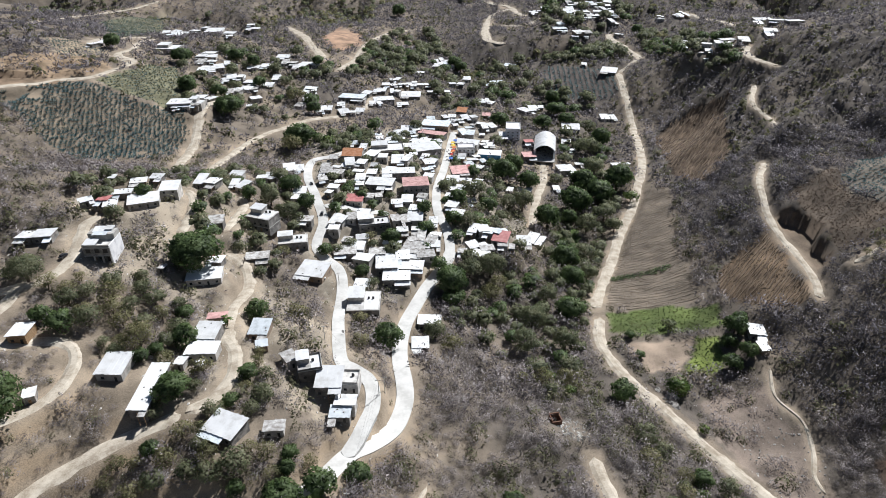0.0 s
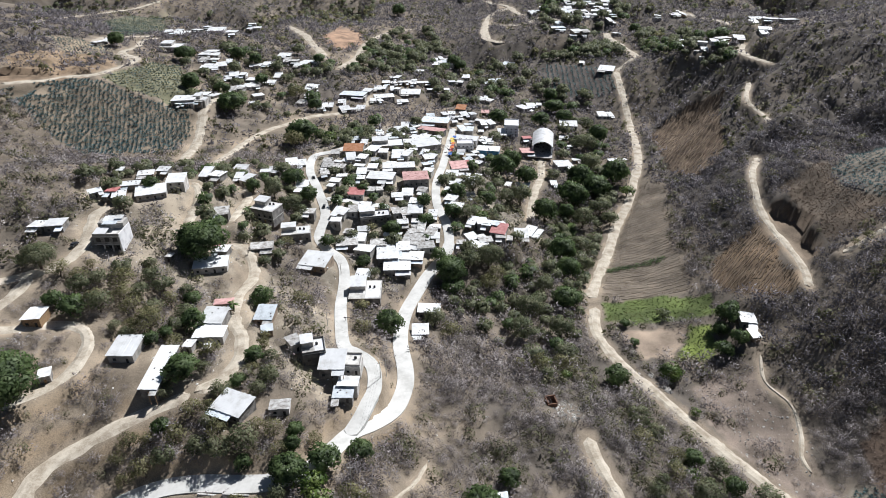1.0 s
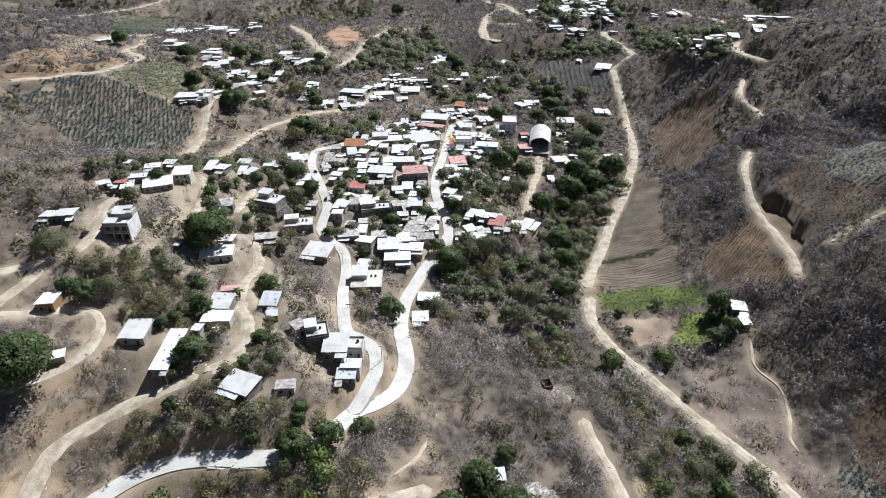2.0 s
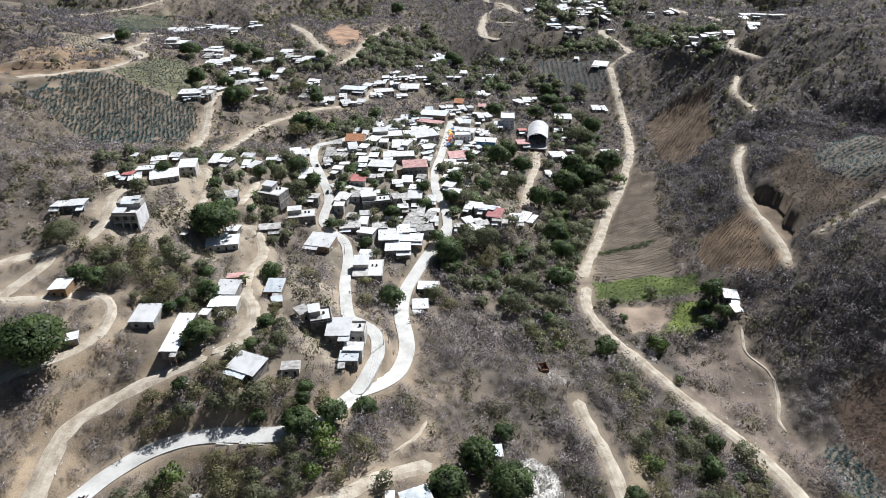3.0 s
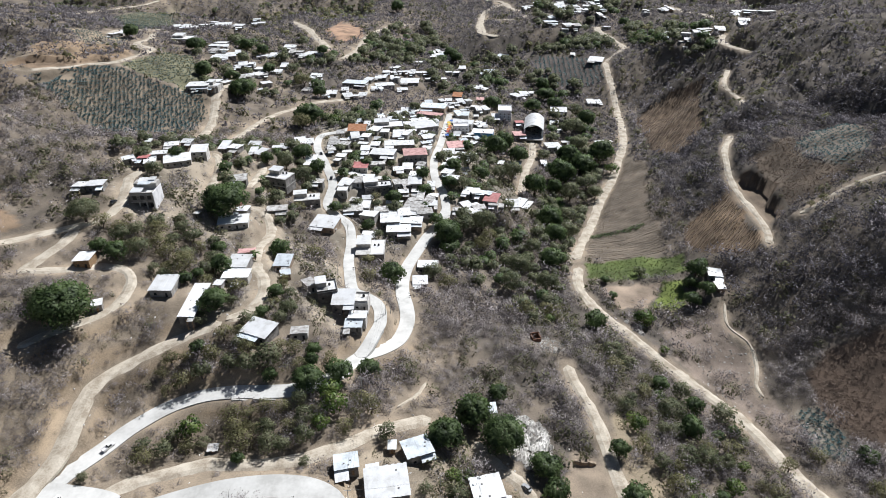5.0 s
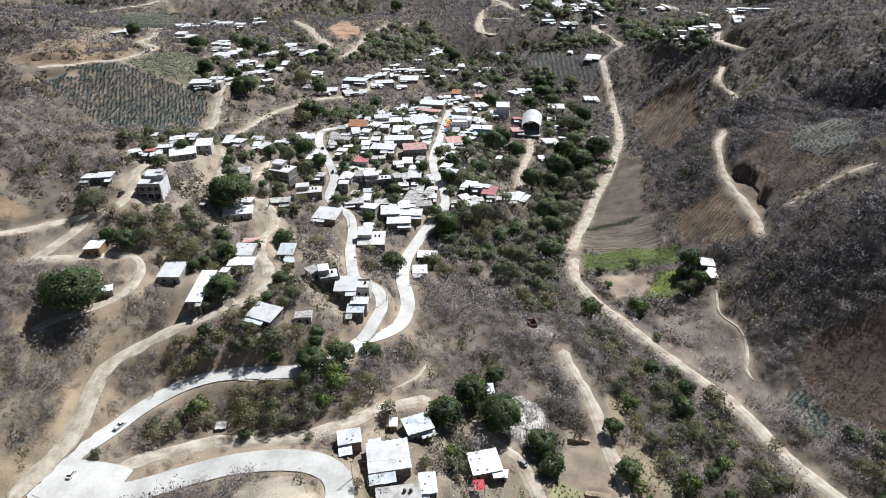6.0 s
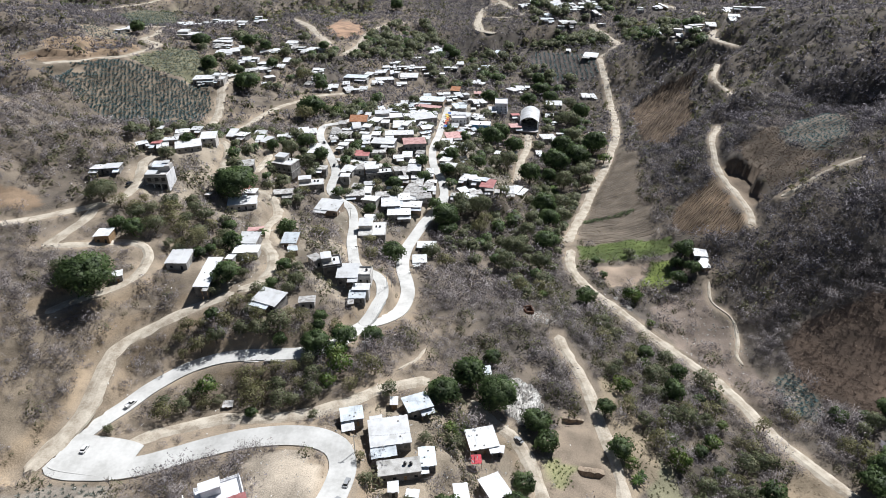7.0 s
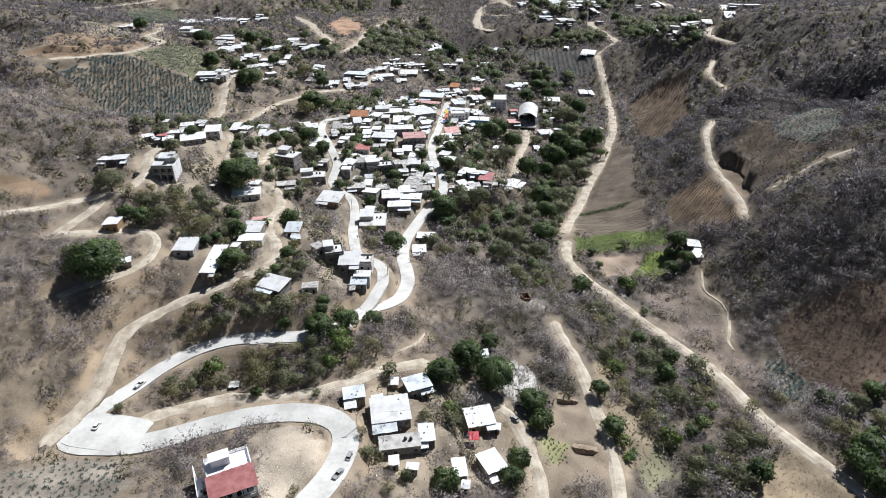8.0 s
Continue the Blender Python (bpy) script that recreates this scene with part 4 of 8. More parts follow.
LIGHT_TREES = [(105, 321, 4.4), (190, 592, 6.7), (83, 166, 4.0), (85, 146, 1.8), (-67, 342, 4.5), (18, 256, 3.6), (55, 66, 2.2), (4, 70, 2.3), (82, 165, 3.9)]
OPEN_FIELDS = [AGAVE_SLOPE, GREEN_SLOPE, STUBBLE, GREEN_FIELD, YARD, MEADOW, PLOUGHED, UPPER_PLOUGHED, AGAVE_EAST, SCREE_EAST, CUT_SLOPE, AGAVE_LOW, NORTH_AGAVE, FAR_FIELDS, FAR_AGAVE, FAR_GREEN, ORANGE_CUT]
TREES = {"d": MANGO_TREES + MANGO_TREES_2 + MANGO_TREES_3, "g": GREEN_TREES + GREEN_TREES_2 + GREEN_TREES_3, "y": OLIVE_TREES, "l": LIGHT_TREES}
STREAM_WOOD = ([(84, 423), (111, 399), (112, 350), (93, 304), (75, 259), (62, 220), (53, 188), (36, 178), (33, 205), (45, 241), (57, 285), (76, 348), (78, 405)], 62, "dglgd")
EAST_BANK_WOOD = ([(3, 223), (46, 247), (35, 206), (50, 181), (49, 158), (33, 153), (16, 179), (1, 195)], 40, "gglyy")
WEST_WOOD = ([(-125, 159), (-90, 173), (-79, 156), (-81, 138), (-108, 136)], 16, "ggyy")
LOWER_EAST_WOOD = ([(58, 133), (75, 128), (102, 101), (100, 75), (79, 56), (69, 67), (59, 93)], 36, "glgyyd")
NORTH_WOOD = ([(-13, 507), (39, 532), (94, 542), (124, 499), (100, 440), (50, 487), (-3, 459)], 50, "dgyg")
NORTH_SLOPE_WOOD = ([(91, 630), (123, 643), (164, 635), (166, 585), (130, 586), (93, 596)], 70, "gydg")
NORTH_BRUSH_WOOD = ([(-87, 677), (-18, 725), (6, 643), (75, 602), (72, 482), (34, 515), (-14, 535), (-67, 507)], 52, "ygyg")
FAR_COPSE_WOOD = ([(115, 802), (206, 762), (191, 692), (153, 654), (99, 666)], 45, "gdyg")
EAST_FAR_WOOD = ([(200, 684), (223, 517), (212, 443), (194, 486), (176, 554)], 60, "ygyd")
VILLAGE_ALL_WOOD = ([(-67, 342), (36, 414), (37, 333), (24, 244), (-1, 222), (-40, 227), (-52, 251)], 48, "dggyl")
RIDGE_YARD_WOOD = ([(-136, 210), (-102, 294), (-67, 274), (-56, 215), (-67, 179), (-95, 204), (-123, 190)], 46, "gydyg")
LANE_YARD_WOOD = ([(-105, 158), (-81, 162), (-50, 141), (-45, 118), (-70, 117), (-92, 128)], 26, "gydg")
HAMLET_ALL_WOOD = ([(-198, 458), (-171, 530), (-98, 533), (-74, 432), (-92, 367), (-127, 394), (-151, 365)], 34, "dgygg")
FAR_GULLY_WOOD = ([(-80, 608), (-28, 643), (1, 578), (-41, 518), (-82, 486)], 45, "gyg")
VILLAGE_WOOD = ([(-62, 276), (4, 304), (3, 226), (-47, 229)], 26, "dgg")
VILLAGE_NORTH_WOOD = ([(-79, 368), (-3, 395), (38, 341), (-19, 288), (-63, 283)], 22, "dgg")
ROADSIDE_WOOD = ([(-86, 77), (-62, 87), (-24, 96), (-14, 87), (-35, 74), (-71, 73)], 44, "gyylyg")
RAVINE_WOOD = ([(130, 98), (150, 93), (127, 53), (122, 63)], 10, "dgy")
BANK_WOOD = ([(-84, 100), (-66, 112), (-40, 112), (-29, 104), (-41, 97), (-62, 97.5), (-78, 94)], 26, "gyydy")
HAIRPIN_BRUSH = [(-27, 100), (-22, 112), (-9, 119), (10, 124), (14, 100), (2, 92), (-18, 90)]
HAIRPIN_FRONT = [(-82, 57), (-77, 64), (-66, 63), (-50, 62), (-46, 52), (-51, 50), (-58, 48), (-82, 52)]
WOODS = [BANK_WOOD, STREAM_WOOD, EAST_BANK_WOOD, WEST_WOOD, LOWER_EAST_WOOD, NORTH_WOOD, NORTH_SLOPE_WOOD, NORTH_BRUSH_WOOD, FAR_COPSE_WOOD, EAST_FAR_WOOD, VILLAGE_ALL_WOOD, RIDGE_YARD_WOOD, LANE_YARD_WOOD, HAMLET_ALL_WOOD, FAR_GULLY_WOOD, VILLAGE_WOOD, VILLAGE_NORTH_WOOD, ROADSIDE_WOOD, RAVINE_WOOD]


def beside_streets(row):
    """Slides a house sideways until its walls clear the streets."""
    x, y, w, d, turn, h, kind = row
    if y > 200:
        d *= 0.9
    c, q = math.cos(radians(turn)), math.sin(radians(turn))
    for _ in range(12):
        worst = None
        for plan, wide in CONCRETE:
            for (ax, ay), (bx, by) in zip(plan, plan[1:]):
                n = max(1, int(math.hypot(bx - ax, by - ay) / 2))
                for k in range(n):
                    px, py = ax + (bx - ax) * k / n - x, ay + (by - ay) * k / n - y
                    if abs(px) + abs(py) > 26:
                        continue
                    u, v = px * c + py * q, -px * q + py * c
                    gap = math.hypot(max(0, abs(u) - w / 2), max(0, abs(v) - d / 2)) - wide / 2
                    if gap < 0.5 and (worst is None or gap < worst[0]):
                        worst = (gap, ax, ay, bx, by)
        if worst is None:
            break
        gap, ax, ay, bx, by = worst
        long = math.hypot(bx - ax, by - ay)
        nx, ny = -(by - ay) / long, (bx - ax) / long
        side = 1 if (x - ax) * nx + (y - ay) * ny > 0 else -1
        step = min(1.2, 0.6 - gap)
        x, y = x + side * nx * step, y + side * ny * step
    return (round(x, 1), round(y, 1), w, d, turn, h, kind)


HOUSES = [beside_streets(row) for row in HOUSES]
STREET_SPOTS = [(ax + (bx - ax) * k / 8, ay + (by - ay) * k / 8, wide) for plan, wide in CONCRETE + DIRT for (ax, ay), (bx, by) in zip(plan, plan[1:]) for k in range(9)]
lot = random.Random(5)
for _ in range(900):
    fx, fy = lot.uniform(-62, 30), lot.uniform(222, 425)
    if -50 < fx < -30 and 262 < fy < 288 or fx > 8 + (fy - 240) * 0.15 or fx < -60 + max(0, fy - 330) * 0.5:
        continue
    fw, fd = lot.uniform(3.6, 6.2), lot.uniform(3.4, 5.6)
    if any(math.hypot(fx - h[0], fy - h[1]) < 0.5 * (max(h[2], h[3]) + max(fw, fd)) + 0.2 for h in HOUSES) or any(math.hypot(fx - a, fy - b) < w / 2 + 3.6 for a, b, w in STREET_SPOTS):
        continue
    HOUSES.append((round(fx, 1), round(fy, 1), round(fw, 1), round(fd, 1), lot.uniform(-20, 20), lot.uniform(2.5, 3.2), lot.choice("wwwwgbm")))


def thin_plate(spots, slack=0.004):
    p = np.array(spots, float)
    n = len(p)
    d = np.hypot(p[:, None, 0] - p[None, :, 0], p[:, None, 1] - p[None, :, 1]) / 100
    k = np.where(d > 0, d * d * np.log(d + 1e-9), 0) + slack * np.eye(n)
    q = np.c_[np.ones(n), p[:, :2] / 100]
    c = np.linalg.solve(np.block([[k, q], [q.T, np.zeros((3, 3))]]), np.r_[p[:, 2], 0, 0, 0])

    def surface(x, y):
        out = c[-3] + c[-2] * x / 100 + c[-1] * y / 100
        for i in range(n):
            r2 = ((x - p[i, 0]) ** 2 + (y - p[i, 1]) ** 2) / 1e4
            out = out + c[i] * 0.5 * r2 * np.log(r2 + 1e-12)
        return out
    return surface


def value_noise(x, y, size, seed):
    """Smooth noise from -1 to 1 with bumps of the given size in metres."""
    x, y = np.asarray(x, float) / size + 1000.3, np.asarray(y, float) / size + 1000.7
    i, j = np.floor(x).astype(np.int64), np.floor(y).astype(np.int64)
    u, v = x - i, y - j
    u, v = u * u * u * (u * (u * 6 - 15) + 10), v * v * v * (v * (v * 6 - 15) + 10)

    def corner(a, b):
        h = (a * 374761393 + b * 668265263 + seed * 974711) & 0x7FFFFFFF
        h = ((h ^ (h >> 13)) * 1274126177) & 0x7FFFFFFF
        return ((h ^ (h >> 16)) & 0xFFFF) / 32767.5 - 1
    return (corner(i, j) * (1 - u) + corner(i + 1, j) * u) * (1 - v) + (corner(i, j + 1) * (1 - u) + corner(i + 1, j + 1) * u) * v


def axis(lo, hi, step, far):
    a = list(np.arange(lo, hi + step, step))
    for s in (-1, 1):
        x, d = (a[0], step) if s < 0 else (a[-1], step)
        while abs(x) < far:
            d *= 1.07
            x += s * d
            a = [x] + a if s < 0 else a + [x]
    return np.array(a)


XS, YS = axis(-230, 230, 1.7, 3200), axis(14, 440, 1.7, 3200)
plate = thin_plate(LANDFORMS)


def relief(x, y):
    """The large shapes of the land: the plate, spurs and gullies down the eastern flank, ridged hills far off."""
    nx, ny = np.clip(x, -520, 520), np.clip(y, 0, 1300)
    z = plate(nx, ny)
    off = np.hypot(x - nx, y - ny)
    z = z + off * 0.1 * np.where(y < -60, 0.0, 1.0) + 0.2 * np.minimum(off, 700) * value_noise(x, y, 420, 3)
    z = np.where(y < 0, np.minimum(z, 40), z)
    rough = np.clip(np.clip((y - 470) / 200, 0, 1) + np.clip((np.abs(x) - 215) / 120, 0, 1), 0, 1)
    u, v = 0.86 * x + 0.5 * y, 0.86 * y - 0.5 * x
    flank = np.clip((x - 130) / 35, 0, 1) * np.clip((y - 80) / 50, 0, 1) * np.clip((560 - y) / 80, 0, 1)
    z = z + flank * (7.5 * (0.85 - 2 * np.abs(value_noise(v, 0.3 * u, 46, 8))) + 2.4 * (0.8 - 2 * np.abs(value_noise(v, 0.4 * u, 17, 12))))
    west = np.clip((-120 - x) / 40, 0, 1) * np.clip((330 - y) / 60, 0, 1)
    return z + west * 1.5 * (0.8 - 2 * np.abs(value_noise(v + 1.2 * x, y * 0.4, 20, 13)))


GX, GY = np.meshgrid(XS, YS)
LAND = relief(GX, GY)
LAND += 0.6 * value_noise(GX, GY, 14, 9) + 0.35 * value_noise(GX, GY, 5, 10) + 0.15 * value_noise(GX, GY, 2.4, 11)


def bilinear(grid, x, y):
    x, y = np.asarray(x, float), np.asarray(y, float)
    i = np.clip(np.searchsorted(XS, x) - 1, 0, len(XS) - 2)
    j = np.clip(np.searchsorted(YS, y) - 1, 0, len(YS) - 2)
    u = np.clip((x - XS[i]) / (XS[i + 1] - XS[i]), 0, 1)
    v = np.clip((y - YS[j]) / (YS[j + 1] - YS[j]), 0, 1)
    return (grid[j, i] * (1 - u) + grid[j, i + 1] * u) * (1 - v) + (grid[j + 1, i] * (1 - u) + grid[j + 1, i + 1] * u) * v


def ground(x, y):
    return float(bilinear(LAND, x, y))


def window(x, y, r):
    return slice(*np.searchsorted(YS, (y - r, y + r))), slice(*np.searchsorted(XS, (x - r, x + r)))


def smooth_line(points, step=1.5):
    """A rounded line through the points of a plan, at even steps."""
    p = np.array(points, float)
    q = np.vstack([2 * p[0] - p[1], p, 2 * p[-1] - p[-2]])
    out = []
    for i in range(1, len(q) - 2):
        a, b, c, d = q[i - 1], q[i], q[i + 1], q[i + 2]
        for t in np.linspace(0, 1, max(2, int(np.linalg.norm(c - b) / step)), endpoint=False):
            out.append(0.5 * (2 * b + (c - a) * t + (2 * a - 5 * b + 4 * c - d) * t * t + (3 * b - a - 3 * c + d) * t ** 3))
    out.append(p[-1])
    return np.array(out)


# gullies cut into the open slopes, away from fields, roads and houses
WILD = np.full(LAND.shape, 1.0)
for plan, wide in CONCRETE + DIRT:
    for px, py in smooth_line(plan, 7):
        s = window(px, py, 34)
        WILD[s] = np.minimum(WILD[s], np.clip((np.hypot(GX[s] - px, GY[s] - py) - 7) / 22, 0, 1))
for hx, hy, hw, hd, *_ in HOUSES:
    s = window(hx, hy, 34)
    WILD[s] = np.minimum(WILD[s], np.clip((np.hypot(GX[s] - hx, GY[s] - hy) - 7) / 22, 0, 1))
for outline in OPEN_FIELDS:
    p = np.array(outline, float)
    mid = p.mean(axis=0)
    reach = np.hypot(*(p - mid).T).mean()
    WILD = np.minimum(WILD, np.clip((np.hypot(GX - mid[0], GY - mid[1]) - 0.85 * reach) / 22, 0, 1))


def gully(x, y, size, seed, wide=0.32):
    return np.clip(1 - np.abs(value_noise(x, y, size, seed)) / wide, 0, 1) ** 1.4


hills = np.clip(np.clip((GY - 400) / 130, 0, 1) + np.clip((np.abs(GX) - 190) / 90, 0, 1), 0, 1)
LAND -= WILD * hills * ((20 + 16 * np.clip((GY - 560) / 150, 0, 1)) * gully(GX, GY * 0.75, 120, 61, 0.4) + 8 * gully(GX, GY, 50, 62) + 2.5 * gully(GX, GY, 21, 63))
along, across = 0.93 * GX + 0.37 * GY, 0.93 * GY - 0.37 * GX
flank = np.clip((GX - 128) / 30, 0, 1) * np.clip((GY - 70) / 40, 0, 1) * (1 - hills)
LAND -= WILD * flank * (9 * gully(across, 0.3 * along, 38, 64) + 4.5 * gully(across, 0.4 * along, 15, 65))
banks = (1 - flank) * (1 - hills) * np.clip((GY - 20) / 30, 0, 1)
LAND -= WILD * banks * (3.2 * gully(GX, GY, 30, 66) + 1.8 * gully(GX, GY, 12, 67))

# cuts: flat floors dug into a slope, with a steep bank behind
CUTS = [(151, 240, 9, 11), (150.5, 222, 5.5, 8), (-156, 152, 8, 6), (-246, 357, 24, 9), (-222, 366, 9, 6)]
for cx, cy, rx, ry in CUTS:
    s = window(cx, cy, max(rx, ry) + 4)
    floor_z = bilinear(LAND, cx - (rx if cx > 100 else 0), cy - (0 if cx > 100 else ry)) - (1.0 if cx > 100 else 2.6 if cx < -200 else 0.2)
    k = np.clip((1.12 - np.hypot((GX[s] - cx) / rx, (GY[s] - cy) / ry)) / 0.12, 0, 1)
    LAND[s] = LAND[s] * (1 - k) + np.minimum(LAND[s], floor_z) * k

# gullies washed into the bare cut above the agave
cut_x, cut_y = np.mean(np.array(ORANGE_CUT), axis=0)
washed = np.exp(-((GX - cut_x) / 34) ** 2 - ((GY - cut_y) / 24) ** 2)
LAND += washed * (3.2 * (0.5 - np.abs(value_noise(GX, GY * 0.6, 11, 15)) * 1.6) + 1.1 * value_noise(GX, GY, 4.5, 16))

# house pads: level ground under each house
PADS = []
for hx, hy, hw, hd, turn, hh, kind in HOUSES:
    PADS.append(bilinear(LAND, hx, hy))
    r = 0.46 * math.hypot(hw, hd)
    s = window(hx, hy, r + 7)
    far = np.hypot(GX[s] - hx, GY[s] - hy)
    k = np.clip((r + 6 - far) / 5.5, 0, 1)
    k = k * k * (3 - 2 * k)
    LAND[s] = LAND[s] * (1 - k) + PADS[-1] * k

# pits dug into the terrace, open towards the valley side
PITS = [(43.2, 63.0, 3.3, 2.4), (41.3, 82.6, 3.0, 2.0)]
for px, py, half, deep in PITS:
    s = window(px, py, 9)
    u, v = np.abs(GX[s] - px) / half, (py + 0.3 - GY[s]) / 5.5
    k = np.clip((1.25 - u) / 0.3, 0, 1) * np.where(v > 0, np.clip(1 - v, 0, 1), 0)
    LAND[s] = LAND[s] - deep * k

# road beds: the ground is cut and filled to the road
ROAD_LINES = []
NEAR_ROAD = np.full(LAND.shape, 99.0)
for plan, wide in CONCRETE + DIRT:
    line = smooth_line(plan)
    z = bilinear(LAND, line[:, 0], line[:, 1])
    k = 9 if wide > 2 else 3
    z = np.convolve(np.pad(z, k, mode="edge"), np.ones(2 * k + 1) / (2 * k + 1), mode="valid")
    run = np.r_[0, np.cumsum(np.linalg.norm(np.diff(line, axis=0), axis=1))]
    for end, away in ((0, run), (-1, run[-1] - run)):        # a road's end comes level with the road that it meets
        meets = [(np.min(np.hypot(*(other - line[end]).T)), i) for i, (other, _, _) in enumerate(ROAD_LINES)]
        if meets and min(meets)[0] < 9:
            other, other_z, _ = ROAD_LINES[min(meets)[1]]
            lift = other_z[np.argmin(np.hypot(*(other - line[end]).T))] - z[end]
            z = z + lift * np.clip(1 - away / min(30, run[-1]), 0, 1)
    ROAD_LINES.append((line, z, wide))
best = np.full(LAND.shape, 99.0)
bed = LAND.copy()
for line, z, wide in ROAD_LINES:
    for (px, py), pz in zip(line, z):
        s = window(px, py, wide / 2 + 6)
        far = np.hypot(GX[s] - px, GY[s] - py) - wide / 2
        closer = far < best[s]
        bed[s] = np.where(closer, pz, bed[s])
        best[s] = np.where(closer, far, best[s])
NEAR_ROAD = best
k = np.clip(1 - (best - 0.8) / 2.8, 0, 1)
k = k * k * (3 - 2 * k)
LAND = LAND * (1 - k) + (bed - 0.05 - 0.3 * np.clip(1 - best / 0.9, 0, 1)) * k


def mesh_object(name, verts, faces, mat, parent=None, label="", smooth=False):
    me = bpy.data.meshes.new(name)
    me.from_pydata([tuple(v) for v in verts], [], [tuple(f) for f in faces])
    me.materials.append(mat)
    if smooth:
        me.shade_smooth()
    ob = new(name, me)
    ob.parent = parent
    if label:
        ob["label"] = label
    return ob


def soup(name, verts, loops, size, mat):
    """One mesh from arrays: verts (n, 3) and faces (m, size)."""
    me = bpy.data.meshes.new(name)
    me.vertices.add(len(verts))
    me.vertices.foreach_set("co", np.asarray(verts, np.float32).ravel())
    loops = np.asarray(loops, np.int32)
    me.loops.add(loops.size)
    me.loops.foreach_set("vertex_index", loops.ravel())
    me.polygons.add(len(loops))
    me.polygons.foreach_set("loop_start", np.arange(0, loops.size, size, dtype=np.int32))
    me.polygons.foreach_set("loop_total", np.full(len(loops), size, np.int32))
    me.update()
    me.materials.append(mat)
    return me


def outward(v, per, centre=(0, 0, 0.1), jitter=0.1):
    """Turns the faces of a plant to look outward, and gives each corner a rounded normal. v: (n, 3), per corners a face."""
    f = np.array(v, float).reshape(-1, per, 3)
    out = f.mean(axis=1) - centre
    flat = np.cross(f[:, 1] - f[:, 0], f[:, 2] - f[:, 0])
    back_side = (flat * out).sum(axis=1) < 0
    f[back_side] = f[back_side][:, ::-1]
    flat[back_side] *= -1
    out /= np.linalg.norm(out, axis=1)[:, None] + 1e-9
    out = out + jitter * flat / (np.linalg.norm(flat, axis=1)[:, None] + 1e-9)
    out /= np.linalg.norm(out, axis=1)[:, None] + 1e-9
    return f.reshape(-1, 3), np.repeat(out, per, axis=0)


def rounded(me, normals):
    layer = me.attributes.new("custom_normal", "FLOAT_VECTOR", "POINT")
    layer.data.foreach_set("vector", np.asarray(normals, np.float32).ravel())
    me.update()
    return me


# ---- ground sheet ----
def inside(x, y, outline):
    p = np.array(outline, float)
    q = np.roll(p, -1, axis=0)
    hit = np.zeros(np.shape(x), bool)
    for (ax, ay), (bx, by) in zip(p, q):
        if ay != by:
            hit ^= ((ay > y) != (by > y)) & (x < (bx - ax) * (y - ay) / (by - ay) + ax)
    return hit


YARDS = [VILLAGE_CORE, LANE_YARDS, RIDGE_YARDS, TERRACE_YARDS]
COVERS = [(LANE_YARDS, (0.27, 0.235, 0.19)), (RIDGE_YARDS, (0.27, 0.235, 0.19)), (TERRACE_YARDS, (0.27, 0.23, 0.18)), (VILLAGE_CORE, (0.25, 0.224, 0.185)),
          (GREEN_SLOPE, (0.14, 0.14, 0.09)), (AGAVE_SLOPE, (0.2, 0.165, 0.125)), (AGAVE_EAST, (0.15, 0.134, 0.112)), (AGAVE_LOW, (0.26, 0.235, 0.205)), (FAR_AGAVE, (0.27, 0.22, 0.16)),
          (FAR_GREEN, (0.15, 0.15, 0.1)), (STUBBLE, (0.175, 0.146, 0.117)), (GREEN_FIELD, (0.1, 0.135, 0.04)), (YELLOW_FIELD, (0.14, 0.18, 0.045)), (YARD, (0.3, 0.24, 0.19)),
          (MEADOW, (0.205, 0.168, 0.143)), (PLOUGHED, (0.175, 0.125, 0.083)), (UPPER_PLOUGHED, (0.125, 0.092, 0.066)), (CUT_SLOPE, (0.125, 0.09, 0.068)), (WEST_GRASS, (0.215, 0.178, 0.135)), (VALLEY_AGAVE, (0.19, 0.175, 0.145)), (SAND_LOT, (0.37, 0.325, 0.27)), (SCREE_EAST, (0.12, 0.095, 0.073)), (FIELD_SOUTH_EAST, (0.24, 0.195, 0.14)),
          (TERRACE, (0.225, 0.185, 0.145)), (LAWN, (0.07, 0.11, 0.03)), (CROP_ROWS, (0.22, 0.22, 0.12)), (CROP_STRIP, (0.2, 0.195, 0.13)), (ORANGE_CUT, (0.25, 0.185, 0.125)), (NORTH_AGAVE, (0.1, 0.085, 0.078)), (PALE_BANK, (0.24, 0.2, 0.145)), (FAR_FIELDS, (0.3, 0.2, 0.14))]
FIELDS_CLEAR = [SCREE_EAST, FIELD_SOUTH_EAST, CUT_SLOPE, VALLEY_AGAVE, GREEN_SLOPE, AGAVE_SLOPE, AGAVE_EAST, AGAVE_LOW, FAR_AGAVE, FAR_GREEN, NORTH_AGAVE, STUBBLE, GREEN_FIELD, YELLOW_FIELD, YARD, PLOUGHED, UPPER_PLOUGHED, SAND_LOT, TERRACE, LAWN, CROP_ROWS, CROP_STRIP, FAR_FIELDS]
SOIL = material("dry_soil", [(0.55, 0.53, 0.5), (1.0, 0.98, 0.95), (1.5, 1.45, 1.38)], 0.06, 2.2, 0.97, 0, 0.8, 0.0, grain=0.75)
nt = SOIL.node_tree
cover_node = nt.nodes.new("ShaderNodeAttribute")
cover_node.attribute_name = "land_cover"
tint = nt.nodes.new("ShaderNodeMix")
tint.data_type, tint.blend_type = "RGBA", "MULTIPLY"
tint.inputs[0].default_value = 1.0
soil_out = nt.nodes["Principled BSDF"].inputs["Base Color"].links[0].from_socket
nt.links.new(soil_out, tint.inputs[6])
nt.links.new(cover_node.outputs["Color"], tint.inputs[7])
nt.links.new(tint.outputs[2], nt.nodes["Principled BSDF"].inputs["Base Color"])

